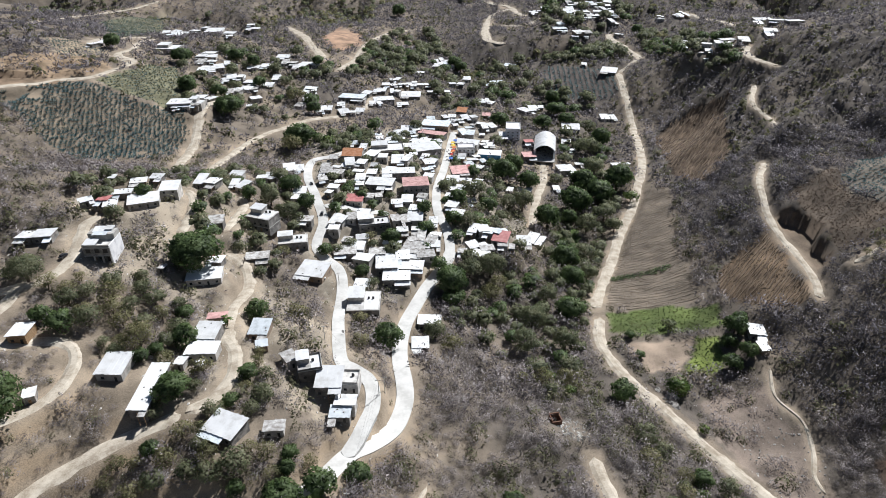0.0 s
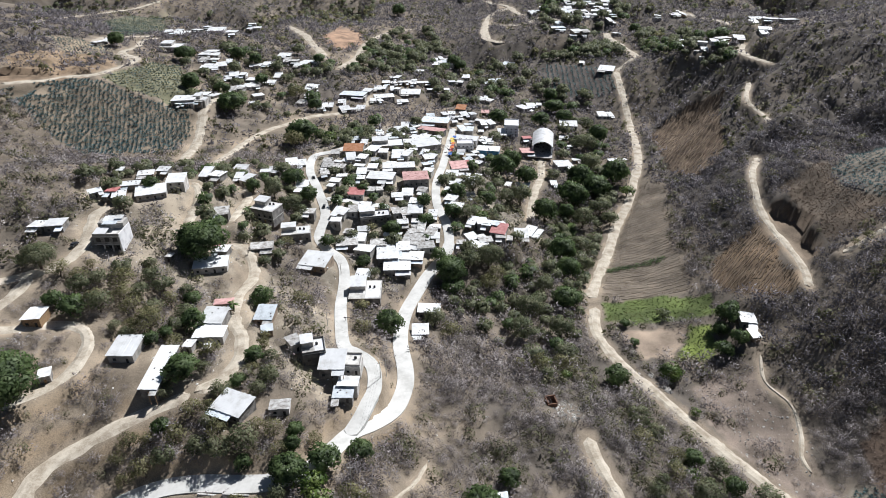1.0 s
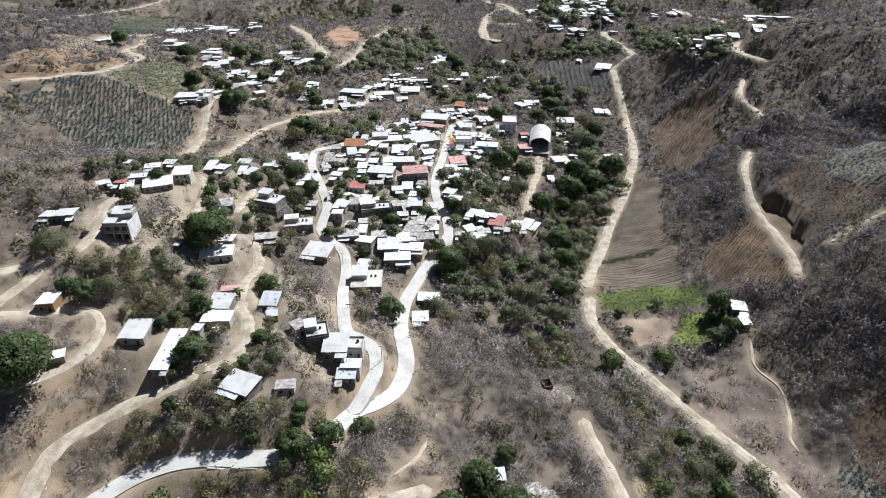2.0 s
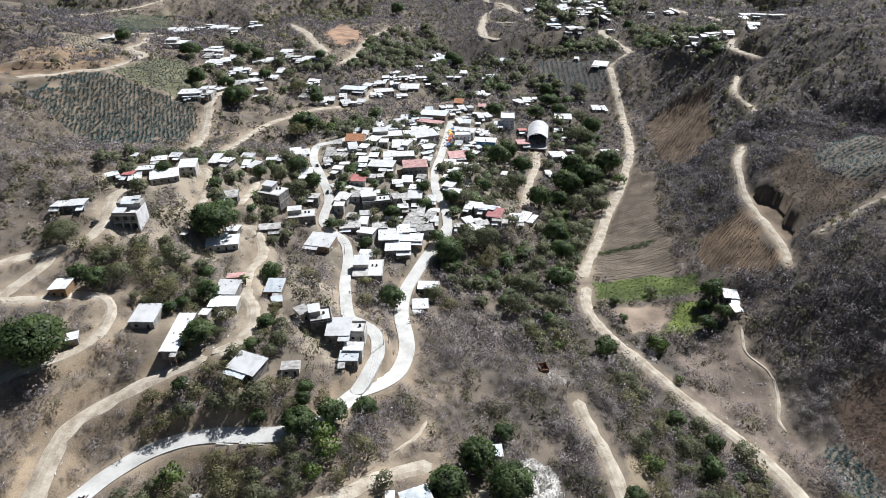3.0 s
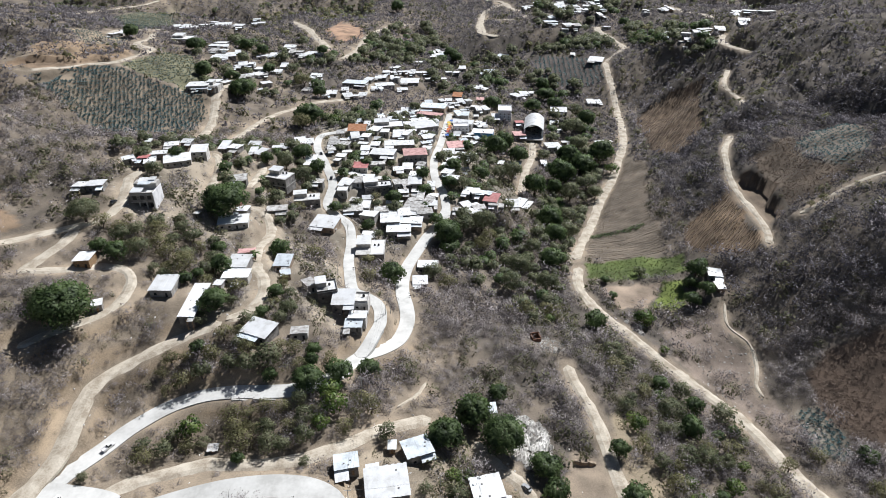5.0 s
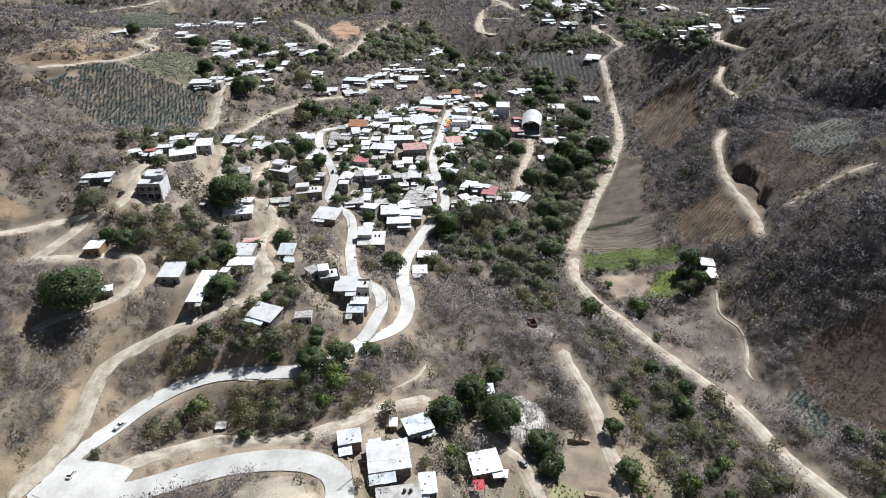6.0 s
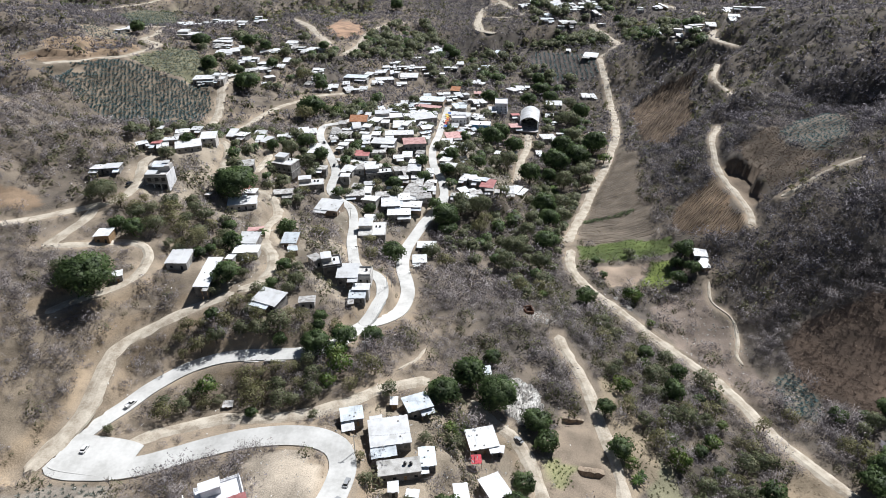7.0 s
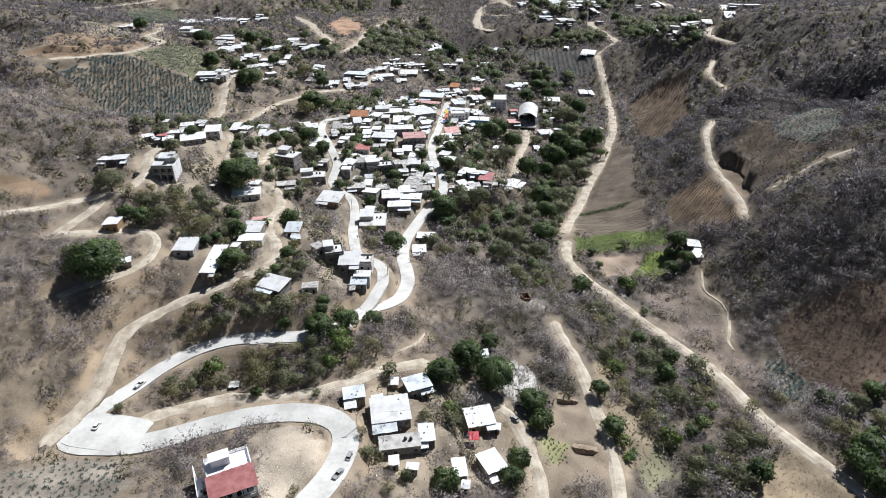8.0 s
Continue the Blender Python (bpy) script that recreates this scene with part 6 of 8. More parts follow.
def scatter(name, templates, x, y, size, mat, label, category, per, lift=0.0, squash=(0.8, 1.2), soft=False):
    """One joined sheet of plants: templates are (k, 3) arrays of unit plants, whose faces have per corners."""
    z = bilinear(LAND, x, y) + lift
    turn = rng.uniform(0, math.tau, len(x))
    pick = rng.integers(len(templates), size=len(x))
    tall = size * rng.uniform(*squash, len(x))
    out, soft_out = [], []
    if soft:
        templates, normals = zip(*[outward(t, per) for t in templates])
    for k, t in enumerate(templates):
        s = pick == k
        c, d = np.cos(turn[s])[:, None], np.sin(turn[s])[:, None]
        vx = (t[None, :, 0] * c - t[None, :, 1] * d) * size[s][:, None] + x[s][:, None]
        vy = (t[None, :, 0] * d + t[None, :, 1] * c) * size[s][:, None] + y[s][:, None]
        vz = t[None, :, 2] * tall[s][:, None] + z[s][:, None]
        out.append(np.stack([vx, vy, vz], -1).reshape(-1, 3))
        if soft:
            q = normals[k]
            soft_out.append(np.stack([q[None, :, 0] * c - q[None, :, 1] * d, q[None, :, 0] * d + q[None, :, 1] * c, np.repeat(q[None, :, 2], len(c), 0)], -1).reshape(-1, 3))
    v = np.concatenate(out)
    me = soup(name, v, np.arange(len(v)).reshape(-1, per), per, mat)
    if soft:
        rounded(me, np.concatenate(soft_out))
    return tagged(new(name, me), label, category, kind="stuff")


def jittered(x0, x1, y0, y1, step):
    gx, gy = np.meshgrid(np.arange(x0, x1, step), np.arange(y0, y1, step))
    gx, gy = gx.ravel(), gy.ravel()
    return gx + rng.uniform(-0.5, 0.5, gx.size) * step, gy + rng.uniform(-0.5, 0.5, gx.size) * step


def crown_points(lobes, per, size):
    me = crown_mesh("far_crown", LEAF_GREEN, lobes, per, 0.85, size)
    v = np.empty(len(me.vertices) * 3, np.float32)
    me.vertices.foreach_get("co", v)
    bpy.data.meshes.remove(me)
    return v.reshape(-1, 3)


far = np.array(FAR_TREES)
x, y = jittered(-460, 460, 470, 980, 7.0)
low = bilinear(WILD, x, y) * (gully(x, y * 0.75, 120, 61, 0.45) + 0.5 * gully(x, y, 50, 62)) + 0.12 * rng.normal(0, 1, x.size)
keep = (low > 0.5) & (np.abs(x) < 0.64 * y + 80) & (y > 540 - 0.3 * x)
for ahead in (0, 5, 10, 15):
    keep &= bilinear(NEAR_ROAD, x, y + ahead) > 1.5
keep &= np.min(np.hypot(x[:, None] - np.array(HOUSES_XY)[:, 0], y[:, None] - np.array(HOUSES_XY)[:, 1]), axis=1) > 9
x, y = x[keep], y[keep]
half = rng.random(x.size) < 0.5
for k, m in ((half, LEAF_GREEN), (~half, LEAF_OLIVE)):
    scatter("gully_trees", [crown_points(6, 10, 0.3) for _ in range(4)], x[k], y[k], rng.uniform(2.2, 4.6, k.sum()), m, "trees and thicket in the gullies of the far hills", "trees", 4, -0.5, soft=True)
dark = rng.random(len(far)) < 0.22
for k, m in ((dark, LEAF_DARK), (~dark, LEAF_GREEN)):
    scatter("far_trees", [crown_points(13, 24, 0.18) for _ in range(4)], far[k, 0], far[k, 1], far[k, 2], m, "green trees along the stream and between distant houses", "trees", 4, -0.5, soft=True)


def bare_shrub(mains, width, subs=2):
    """Thin tapering twigs from one root, as triangles, filling a dome of radius 1."""
    tri = []
    for i in range(mains):
        a, up = rng.uniform(0, math.tau), rng.uniform(0.25, 1.0)
        ring = math.sqrt(1 - up * up * 0.8)
        end = np.array((math.cos(a) * ring, math.sin(a) * ring, up * 1.05)) * rng.uniform(0.75, 1.05)
        root = np.array((rng.normal(0, 0.1), rng.normal(0, 0.1), -0.1))
        pieces = [(root, end, width)]
        for _ in range(subs):
            s = root + (end - root) * rng.uniform(0.3, 0.7)
            pieces.append((s, s + (end - s) * 0.8 + rng.normal(0, 0.28, 3), width * 0.8))
        for p, q, w in pieces:
            side = np.cross(q - p, rng.normal(0, 1, 3))
            side *= w / (np.linalg.norm(side) + 1e-9)
            tri += [p - side, p + side, q]
    return np.array(tri)


def spray(n, width):
    """A dome of fine leafless twigs, each a slim triangle that points outward and up."""
    d = rng.normal(0, 1, (n, 3))
    d[:, 2] = np.abs(d[:, 2]) * 0.9 + 0.15
    d /= np.linalg.norm(d, axis=1)[:, None]
    lumpy = 1 + 0.28 * np.sin(2 * np.arctan2(d[:, 1], d[:, 0]) + rng.uniform(0, 6)) * np.cos(3 * d[:, 2] + rng.uniform(0, 6))
    tip = d * (lumpy * rng.uniform(0.8, 1.12, n))[:, None] + rng.normal(0, 0.06, (n, 3))
    root = tip * rng.uniform(0.45, 0.75, (n, 1)) + rng.normal(0, 0.13, (n, 3))
    side = np.cross(tip - root, rng.normal(0, 1, (n, 3)))
    side *= width / (np.linalg.norm(side, axis=1)[:, None] + 1e-9)
    return np.stack([root - side, root + side, tip], 1).reshape(-1, 3)


def puff(n, size, slim, lobes=5):
    """A rounded clump of fine twigs seen as small slips on several uneven lobes, as triangles."""
    c = np.stack([rng.normal(0, 0.42, lobes), rng.normal(0, 0.42, lobes), rng.uniform(0.15, 0.55, lobes)], 1)
    r = rng.uniform(0.38, 0.6, lobes)
    k = rng.integers(lobes, size=n)
    d = rng.normal(0, 1, (n, 3))
    d[:, 2] = np.where(rng.random(n) < 0.8, np.abs(d[:, 2]), d[:, 2])
    d /= np.linalg.norm(d, axis=1)[:, None]
    p = c[k] + d * (r[k] * rng.uniform(0.7, 1.08, n))[:, None]
    nrm = d + rng.normal(0, 0.27, (n, 3))
    nrm /= np.linalg.norm(nrm, axis=1)[:, None]
    a = np.cross(nrm, rng.normal(0, 1, (n, 3)))
    a /= np.linalg.norm(a, axis=1)[:, None] + 1e-9
    b = np.cross(nrm, a) + 0.35 * d
    s = size * rng.uniform(0.6, 1.4, (n, 1))
    return np.stack([p - a * s * slim, p + a * s * slim, p + b * s * 1.5], 1).reshape(-1, 3)


def leafy_shrub(n, size):
    d = rng.normal(0, 1, (n, 3))
    d /= np.linalg.norm(d, axis=1)[:, None]
    d[:, 2] = np.abs(d[:, 2])
    k = 1 + 0.25 * np.sin(3 * np.arctan2(d[:, 1], d[:, 0]) + rng.uniform(0, 6))
    return leaf_quads(d * k[:, None] * (0.85, 0.85, 1.0) * rng.uniform(0.7, 1.0, (n, 1)), d, size)


HOUSE_XY = np.array([h[:2] for h in HOUSES])
HOUSE_R = np.array([0.5 * math.hypot(h[2], h[3]) for h in HOUSES])


def free(x, y, road=0.8, clear=1.0):
    """Where brush may stand: off roads, houses and fields."""
    ok = bilinear(NEAR_ROAD, x, y) > road
    for (hx, hy), r in zip(HOUSE_XY, HOUSE_R):
        ok &= np.hypot(x - hx, y - hy) > r + clear
    for outline in FIELDS_CLEAR:
        ok &= ~inside(x, y, outline)
    for cx, cy, rx, ry in CUTS + [(26, 86, 6, 9), (39.5, 136, 4.5, 5), (34, 134, 3, 3)]:
        ok &= np.hypot((x - cx) / rx, (y - cy) / ry) > 1.25
    return ok


def density(x, y):
    d = 0.8 + 0.5 * value_noise(x, y, 30, 41) + 0.42 * value_noise(x, y, 10, 42)
    d = np.where((x > 122) & (y < 450), d + 0.5, d)
    for outline, less in ((LANE_YARDS, 0.1), (RIDGE_YARDS, 0.0), (TERRACE_YARDS, 0.25)):
        d = np.where(inside(x, y, outline), d - less, d)
    d = np.where(inside(x, y, VILLAGE_CORE), d - 0.3, d)
    for outline, less in ((MEADOW, 0.45), (ORANGE_CUT, 0.25), (PALE_BANK, 0.5)):
        d = np.where(inside(x, y, outline), d - less, d)
    d = np.where(inside(x, y, WEST_GRASS), d - 0.12, d)
    d = np.where(inside(x, y, BANK_WOOD[0]) | inside(x, y, HAIRPIN_BRUSH) | inside(x, y, HAIRPIN_FRONT), d + 0.6, d)
    return np.where(inside(x, y, CUT_SLOPE), d - 0.62, d)


BARE = [np.concatenate([puff(58, 0.135, 0.42, 7), spray(16, 0.02)]) for _ in range(8)]
BARE_NEAR = [np.concatenate([puff(130, 0.09, 0.38, 8), spray(70, 0.013)]) for _ in range(8)]
BARE_FAR = [np.concatenate([puff(16, 0.25, 0.52, 5), spray(5, 0.045)]) for _ in range(8)]
x, y = jittered(-300, 300, 16, 330, 2.45)
keep = free(x, y) & (rng.random(x.size) < density(x, y))
x, y = x[keep], y[keep]
moist = np.exp(-((x - 70 - 0.05 * (y - 200)) / 42) ** 2) * 0.3 + 0.06 + 0.22 * value_noise(x, y, 26, 43) + 0.1 * (x < 0)
for yard, part_green in ((VILLAGE_CORE, 0.65), (LANE_YARDS, 0.4), (RIDGE_YARDS, 0.4), (TERRACE_YARDS, 0.5)):
    moist = np.where(inside(x, y, yard), part_green, moist)
leafy = rng.random(x.size) < moist
wide = np.abs(x) > np.minimum(0.62 * y + 84, 245)       # the flanks beyond the valley
thin = ~wide | (rng.random(x.size) < np.where(y > 190, 0.6, 0.25))
x, y, leafy, wide = x[thin], y[thin], leafy[thin], wide[thin]
size = (1.15 + 2.9 * rng.random(x.size) ** 2.0) * (1 + 0.25 * value_noise(x, y, 12, 45)) * np.where(x > 122, 1.25, np.where(x > -25, 1.15, 1.0))
clear = bilinear(NEAR_ROAD, x, y) > 0.3 + 0.75 * size
x, y, leafy, wide, size = x[clear], y[clear], leafy[clear], wide[clear], size[clear]
close = ~leafy & (y < 150) & ~wide
scatter("dry_brush", BARE_NEAR, x[close], y[close], size[close], TWIG, "bare grey thorn brush with fine twigs on the lower slopes", "brush", 3, soft=True)
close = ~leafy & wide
scatter("flank_brush", BARE_FAR, x[close], y[close], size[close] * 1.2, TWIG_SHADED, "bare thorn brush on the outer flanks", "brush", 3, soft=True)
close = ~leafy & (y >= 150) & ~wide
for k, m in ((close & (x <= 118), TWIG), (close & (x > 118), TWIG_SHADED)):
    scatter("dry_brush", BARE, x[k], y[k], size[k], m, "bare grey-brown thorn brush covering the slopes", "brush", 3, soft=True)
for k, kinds in ((leafy & (y < 150), [leafy_shrub(95, 0.105) for _ in range(6)]), (leafy & (y >= 150), [leafy_shrub(58, 0.155) for _ in range(6)])):
    scatter("green_shrubs", kinds, x[k], y[k], size[k] * 0.95, SHRUB_LEAF, "dusty green shrubs among the dry brush", "shrub", 4, soft=True)
x, y = jittered(-130, 130, -110, 16, 4.2)
keep = rng.random(x.size) < density(x, y)
x, y = x[keep], y[keep]
scatter("slope_brush", BARE, x, y, rng.uniform(0.9, 2.2, x.size), TWIG, "bare thorn brush on the slope below the bend", "brush", 3, soft=True)
x, y = jittered(-460, 460, 330, 980, 4.3)
keep = free(x, y, 0.5, 0.5) & (rng.random(x.size) < density(x, y) + 0.3) & (np.abs(x) < 0.64 * y + 85)
for ahead in (4, 7):
    keep &= bilinear(NEAR_ROAD, x, y + ahead) > 0.8
x, y = x[keep], y[keep]
leafy = rng.random(x.size) < 0.16 + 0.25 * value_noise(x, y, 60, 44)
size = 1.8 + 2.8 * rng.random(x.size) ** 1.7
scatter("far_brush", BARE_FAR, x[~leafy], y[~leafy], size[~leafy], TWIG_HAZED, "bare brush on the far hills", "brush", 3, soft=True)
scatter("far_shrubs", [leafy_shrub(14, 0.33) for _ in range(5)], x[leafy], y[leafy], size[leafy], SHRUB_LEAF, "dusty green shrubs on the far hills", "shrub", 4, soft=True)

x, y = jittered(-900, 900, 980, 1500, 12.5)
keep = np.abs(x) < 0.75 * y
x, y = x[keep], y[keep]
scatter("distant_brush", [puff(14, 0.4, 0.8, 3) for _ in range(5)], x, y, rng.uniform(4, 7, x.size), TWIG_HAZED, "dry brush on the distant ridges", "brush", 3, soft=True)


def rosette(leaves):
    """An agave: stiff pointed leaves from one heart, as triangles."""
    tri = []
    for i in range(leaves):
        a = i * 2.4
        up = 0.22 + 0.68 * i / leaves
        tip = np.array((math.cos(a), math.sin(a), up))
        side = np.array((-math.sin(a), math.cos(a), 0)) * 0.19
        root = np.array((math.cos(a) * 0.05, math.sin(a) * 0.05, 0.0))
        belly = tip * 0.45 + (0, 0, -0.06)
        tri += [root - side * 0.6, belly + side, belly - side, belly - side, belly + side, tip]
    return np.array(tri)


def rows(outline, between, along, turn, jitter):
    p = np.array(outline, float)
    c, s = math.cos(turn), math.sin(turn)
    u, v = p[:, 0] * c + p[:, 1] * s, -p[:, 0] * s + p[:, 1] * c
    gu, gv = np.meshgrid(np.arange(u.min(), u.max(), along), np.arange(v.min(), v.max(), between))
    gu, gv = gu.ravel() + rng.normal(0, jitter, gu.size), gv.ravel() + rng.normal(0, jitter, gv.size)
    x, y = gu * c - gv * s, gu * s + gv * c
    k = inside(x, y, outline) & (bilinear(NEAR_ROAD, x, y) > 0.3)
    return x[k], y[k]


AGAVE = [rosette(9) for _ in range(3)]
for outline, between, along, turn, lo, hi in ((AGAVE_SLOPE, 2.15, 1.75, 1.9, 1.0, 1.6), (NORTH_AGAVE, 4.2, 2.6, 1.5, 1.2, 1.8), (FAR_GREEN, 3.6, 2.4, 0.9, 0.8, 1.3), (GREEN_SLOPE, 3.4, 2.4, 1.1, 0.6, 1.1), (AGAVE_EAST, 2.5, 1.8, 0.4, 0.8, 1.25), (AGAVE_LOW, 2.0, 1.5, 0.5, 0.35, 0.85), (FAR_AGAVE, 3.2, 2.4, 1.2, 0.8, 1.1), (VALLEY_AGAVE, 1.6, 1.3, 0.7, 0.6, 1.0)):
    x, y = rows(outline, between, along, turn, 0.5 if outline is AGAVE_LOW else 0.36)
    if outline is AGAVE_SLOPE or outline is GREEN_SLOPE:        # gaps where plants have been cut
        full = value_noise(x, y, 22, 51) + 0.6 * value_noise(x, y, 6, 52) < 0.85
        x, y = x[full], y[full]
    scatter("agave_field", AGAVE, x, y, rng.uniform(lo, hi, x.size), AGAVE_DRY if outline is AGAVE_LOW else AGAVE_LEAF, "grey-green agave plants on pale dry soil" if outline is AGAVE_LOW else "blue-green agave plants in rows on a slope", "agave", 3)
TUFT = [bare_shrub(4, 0.11, 1) for _ in range(4)]
x, y = rows(STUBBLE, 2.3, 0.8, 0.05, 0.15)
scatter("stubble_rows", TUFT, x, y, rng.uniform(0.5, 0.95, x.size), STRAW, "dry maize stubble in rows", "stubble", 3)
BLADES = [leafy_shrub(8, 0.5) for _ in range(4)]
for outline, gap, hi, mat, name, label in ((GREEN_FIELD, 1.0, 0.45, GRASS, "crop_field", "low green crop with yellow patches"), (YELLOW_FIELD, 0.9, 0.5, GRASS, "crop_field", "flowering yellow-green crop"),
                                           (CROP_ROWS, 1.1, 0.45, GRASS, "crop_field", "pale green crop in rows"), (CROP_STRIP, 1.3, 0.45, SHRUB_LEAF, "crop_field", "pale green crop on a steep strip"),
                                           (LAWN, 0.9, 0.4, GRASS, "lawn", "bright green irrigated lawn under the trees"), (FAR_GREEN, 2.6, 0.9, SHRUB_LEAF, "weedy_slope", "green weedy field on the far slope"), (GREEN_SLOPE, 1.8, 0.8, SHRUB_LEAF, "weedy_slope", "green weedy fallow slope")):
    x, y = rows(outline, gap * 1.2, gap, 0.9, 0.2 if outline is CROP_ROWS else 0.6 * gap)
    scatter(name, BLADES, x, y, rng.uniform(0.25, hi, x.size), mat, label, "crop", 4)
CLOD = [np.array([(1, 0, -0.2), (0, 1, -0.2), (0, 0, 0.7), (0, 1, -0.2), (-1, 0, -0.2), (0, 0, 0.7), (-1, 0, -0.2), (0, -1, -0.2), (0, 0, 0.7), (0, -1, -0.2), (1, 0, -0.2), (0, 0, 0.7)], float) * k for k in ((1.4, 0.8, 1), (1, 1, 1.2))]
EARTH = island_material("turned_earth", [(0.12, 0.086, 0.058), (0.18, 0.132, 0.09), (0.26, 0.195, 0.135)], 0.95)


def ridges(outline, between, turn, tall, mat, label):
    """Earth thrown up in long uneven ridges between furrows, following the slope."""
    p = np.array(outline, float)
    c, q = math.cos(turn), math.sin(turn)
    u, v = p[:, 0] * c + p[:, 1] * q, -p[:, 0] * q + p[:, 1] * c
    verts, faces = [], []
    for row in np.arange(v.min(), v.max(), between):
        gu = np.arange(u.min(), u.max(), 1.6)
        gv = row + 0.3 * between * value_noise(gu, gu * 0 + row * 7, 9, 71) + rng.normal(0, 0.06 * between, gu.size)
        x, y = gu * c - gv * q, gu * q + gv * c
        ok = inside(x + 1.5 * value_noise(x, y, 7, 72), y, outline) & (rng.random(gu.size) < 0.95) & (bilinear(NEAR_ROAD, x, y) > 0.5)
        half = between * rng.uniform(0.26, 0.42, gu.size)
        top = tall * rng.uniform(0.5, 1.3, gu.size)
        start = len(verts)
        for i in range(gu.size):
            for f, up in ((-1, -0.25), (-0.25, top[i]), (0.35, 0.8 * top[i]), (1, -0.25)):
                px, py = x[i] - q * f * half[i], y[i] + c * f * half[i]
                verts.append((px, py, ground(px, py) + up))
        for i in range(gu.size - 1):
            if ok[i] and ok[i + 1]:
                a = start + 4 * i
                faces += [(a + k, a + 4 + k, a + 5 + k, a + 1 + k) for k in range(3)]
    tagged(mesh_object("furrow_ridges", verts, faces, mat), label, "furrows", kind="stuff")


RIDGE_EARTH = material("furrow_earth", [(0.1, 0.071, 0.048), (0.16, 0.117, 0.08), (0.235, 0.174, 0.122)], 0.12, 1.8, 0.97, 0, 0.6, 0, grain=0.8)
STUBBLE_EARTH = material("stubble_earth", [(0.14, 0.112, 0.085), (0.2, 0.165, 0.13), (0.27, 0.23, 0.185)], 0.15, 2, 0.97, 0, 0.6, 0, grain=0.8)
ridges(PLOUGHED, 1.5, 0.75, 0.4, RIDGE_EARTH, "brown earth ridges of a steep ploughed field")
ridges(UPPER_PLOUGHED, 2.2, 0.9, 0.55, RIDGE_EARTH, "brown earth ridges of a high ploughed field")
ridges(STUBBLE, 2.3, 0.05, 0.13, STUBBLE_EARTH, "pale ridges between rows of stubble")
for outline, between, along in ((PLOUGHED, 1.4, 0.6), (UPPER_PLOUGHED, 1.9, 0.9), (SCREE_EAST, 2.0, 0.9)):
    x, y = rows(outline, between, along, 0.55, 0.5)
    scatter("furrows", CLOD, x, y, rng.uniform(0.2, 0.5, x.size), EARTH, "clods and furrows of a steep ploughed field", "furrows", 3)
SCRUB = island_material("reddish_scrub", [(0.07, 0.05, 0.042), (0.115, 0.083, 0.067), (0.165, 0.122, 0.1), (0.22, 0.17, 0.138)], 0.95, 0.25)
for outline, between, along, turn, lo, hi in ((CUT_SLOPE, 1.15, 0.95, 0.55, 0.45, 0.95), (SCREE_EAST, 1.9, 1.0, 0.3, 0.5, 1.0), (UPPER_PLOUGHED, 2.3, 1.1, 0.9, 0.5, 0.85), (FIELD_SOUTH_EAST, 1.6, 1.0, 0.5, 0.3, 0.5)):
    x, y = rows(outline, between, along, turn, 0.32)
    thick = rng.random(x.size) < 0.8 + 0.35 * value_noise(x, y, 9, 73)
    scatter("low_scrub", BARE_FAR, x[thick], y[thick], rng.uniform(lo, hi, thick.sum()), STRAW if outline is FIELD_SOUTH_EAST else SCRUB, "low dry reddish scrub on a cleared slope", "brush", 3, -0.1, soft=True)
x, y = rows([(73, 243), (104, 243), (104, 247.5), (75, 247.5)], 1.5, 0.9, 0.0, 0.15)
scatter("hedge_row", AGAVE, x, y, rng.uniform(0.7, 1.1, x.size), LEAF_DARK, "dark green hedge row across the stubble field", "hedge", 3)
x, y = jittered(-200, 160, 16, 330, 2.1)
grassy = (rng.random(x.size) < 0.6) & (free(x, y, 0.2, 0.0) | inside(x, y, AGAVE_LOW))
x, y = x[grassy], y[grassy]
scatter("dry_grass", TUFT, x, y, rng.uniform(0.2, 0.5, x.size), STRAW, "tufts of dry straw-coloured grass", "grass", 3)


def bare_tree(x, y, tall, seed):
    """A leafless tree: a forking trunk whose limbs split into ever thinner branches."""
    pick = random.Random(seed)
    base = tagged(new("bare_tree"), "leafless pale grey tree with spreading branches", "tree", "leafless trees")
    base.matrix_basis = pose(x, y, ground(x, y) - 0.1, 0, 0, pick.uniform(0, 360))
    trunk_bm, twig_bm = bmesh.new(), bmesh.new()

    def limb(bm, a, b, r0, r1):
        q = (b - a).to_track_quat("Z", "Y").to_matrix()
        rings = [[bm.verts.new(p + q @ Vector((math.cos(k * math.tau / 5) * r, math.sin(k * math.tau / 5) * r, 0))) for k in range(5)] for p, r in ((a, r0), (b, r1))]
        for k in range(5):
            bm.faces.new((rings[0][k], rings[0][(k + 1) % 5], rings[1][(k + 1) % 5], rings[1][k]))

    def grow(a, way, long, r, depth):
        b = a + way * long
        limb(trunk_bm if depth > 2 else twig_bm, a, b, r, r * 0.68)
        if depth == 0:
            return
        for _ in range(3 if depth < 4 else 4):
            bent = (way + Vector((pick.uniform(-0.75, 0.75), pick.uniform(-0.75, 0.75), pick.uniform(-0.15, 0.5)))).normalized()
            grow(b - way * long * pick.uniform(0, 0.25), bent, long * pick.uniform(0.6, 0.82), r * 0.62, depth - 1)
    grow(Vector((0, 0, 0)), Vector((pick.uniform(-0.15, 0.15), pick.uniform(-0.15, 0.15), 1)).normalized(), tall * 0.3, tall * 0.035, 4)
    part("trunk", trunk_bm, PALE_BARK, base)
    part("crown", twig_bm, PALE_BARK, base)


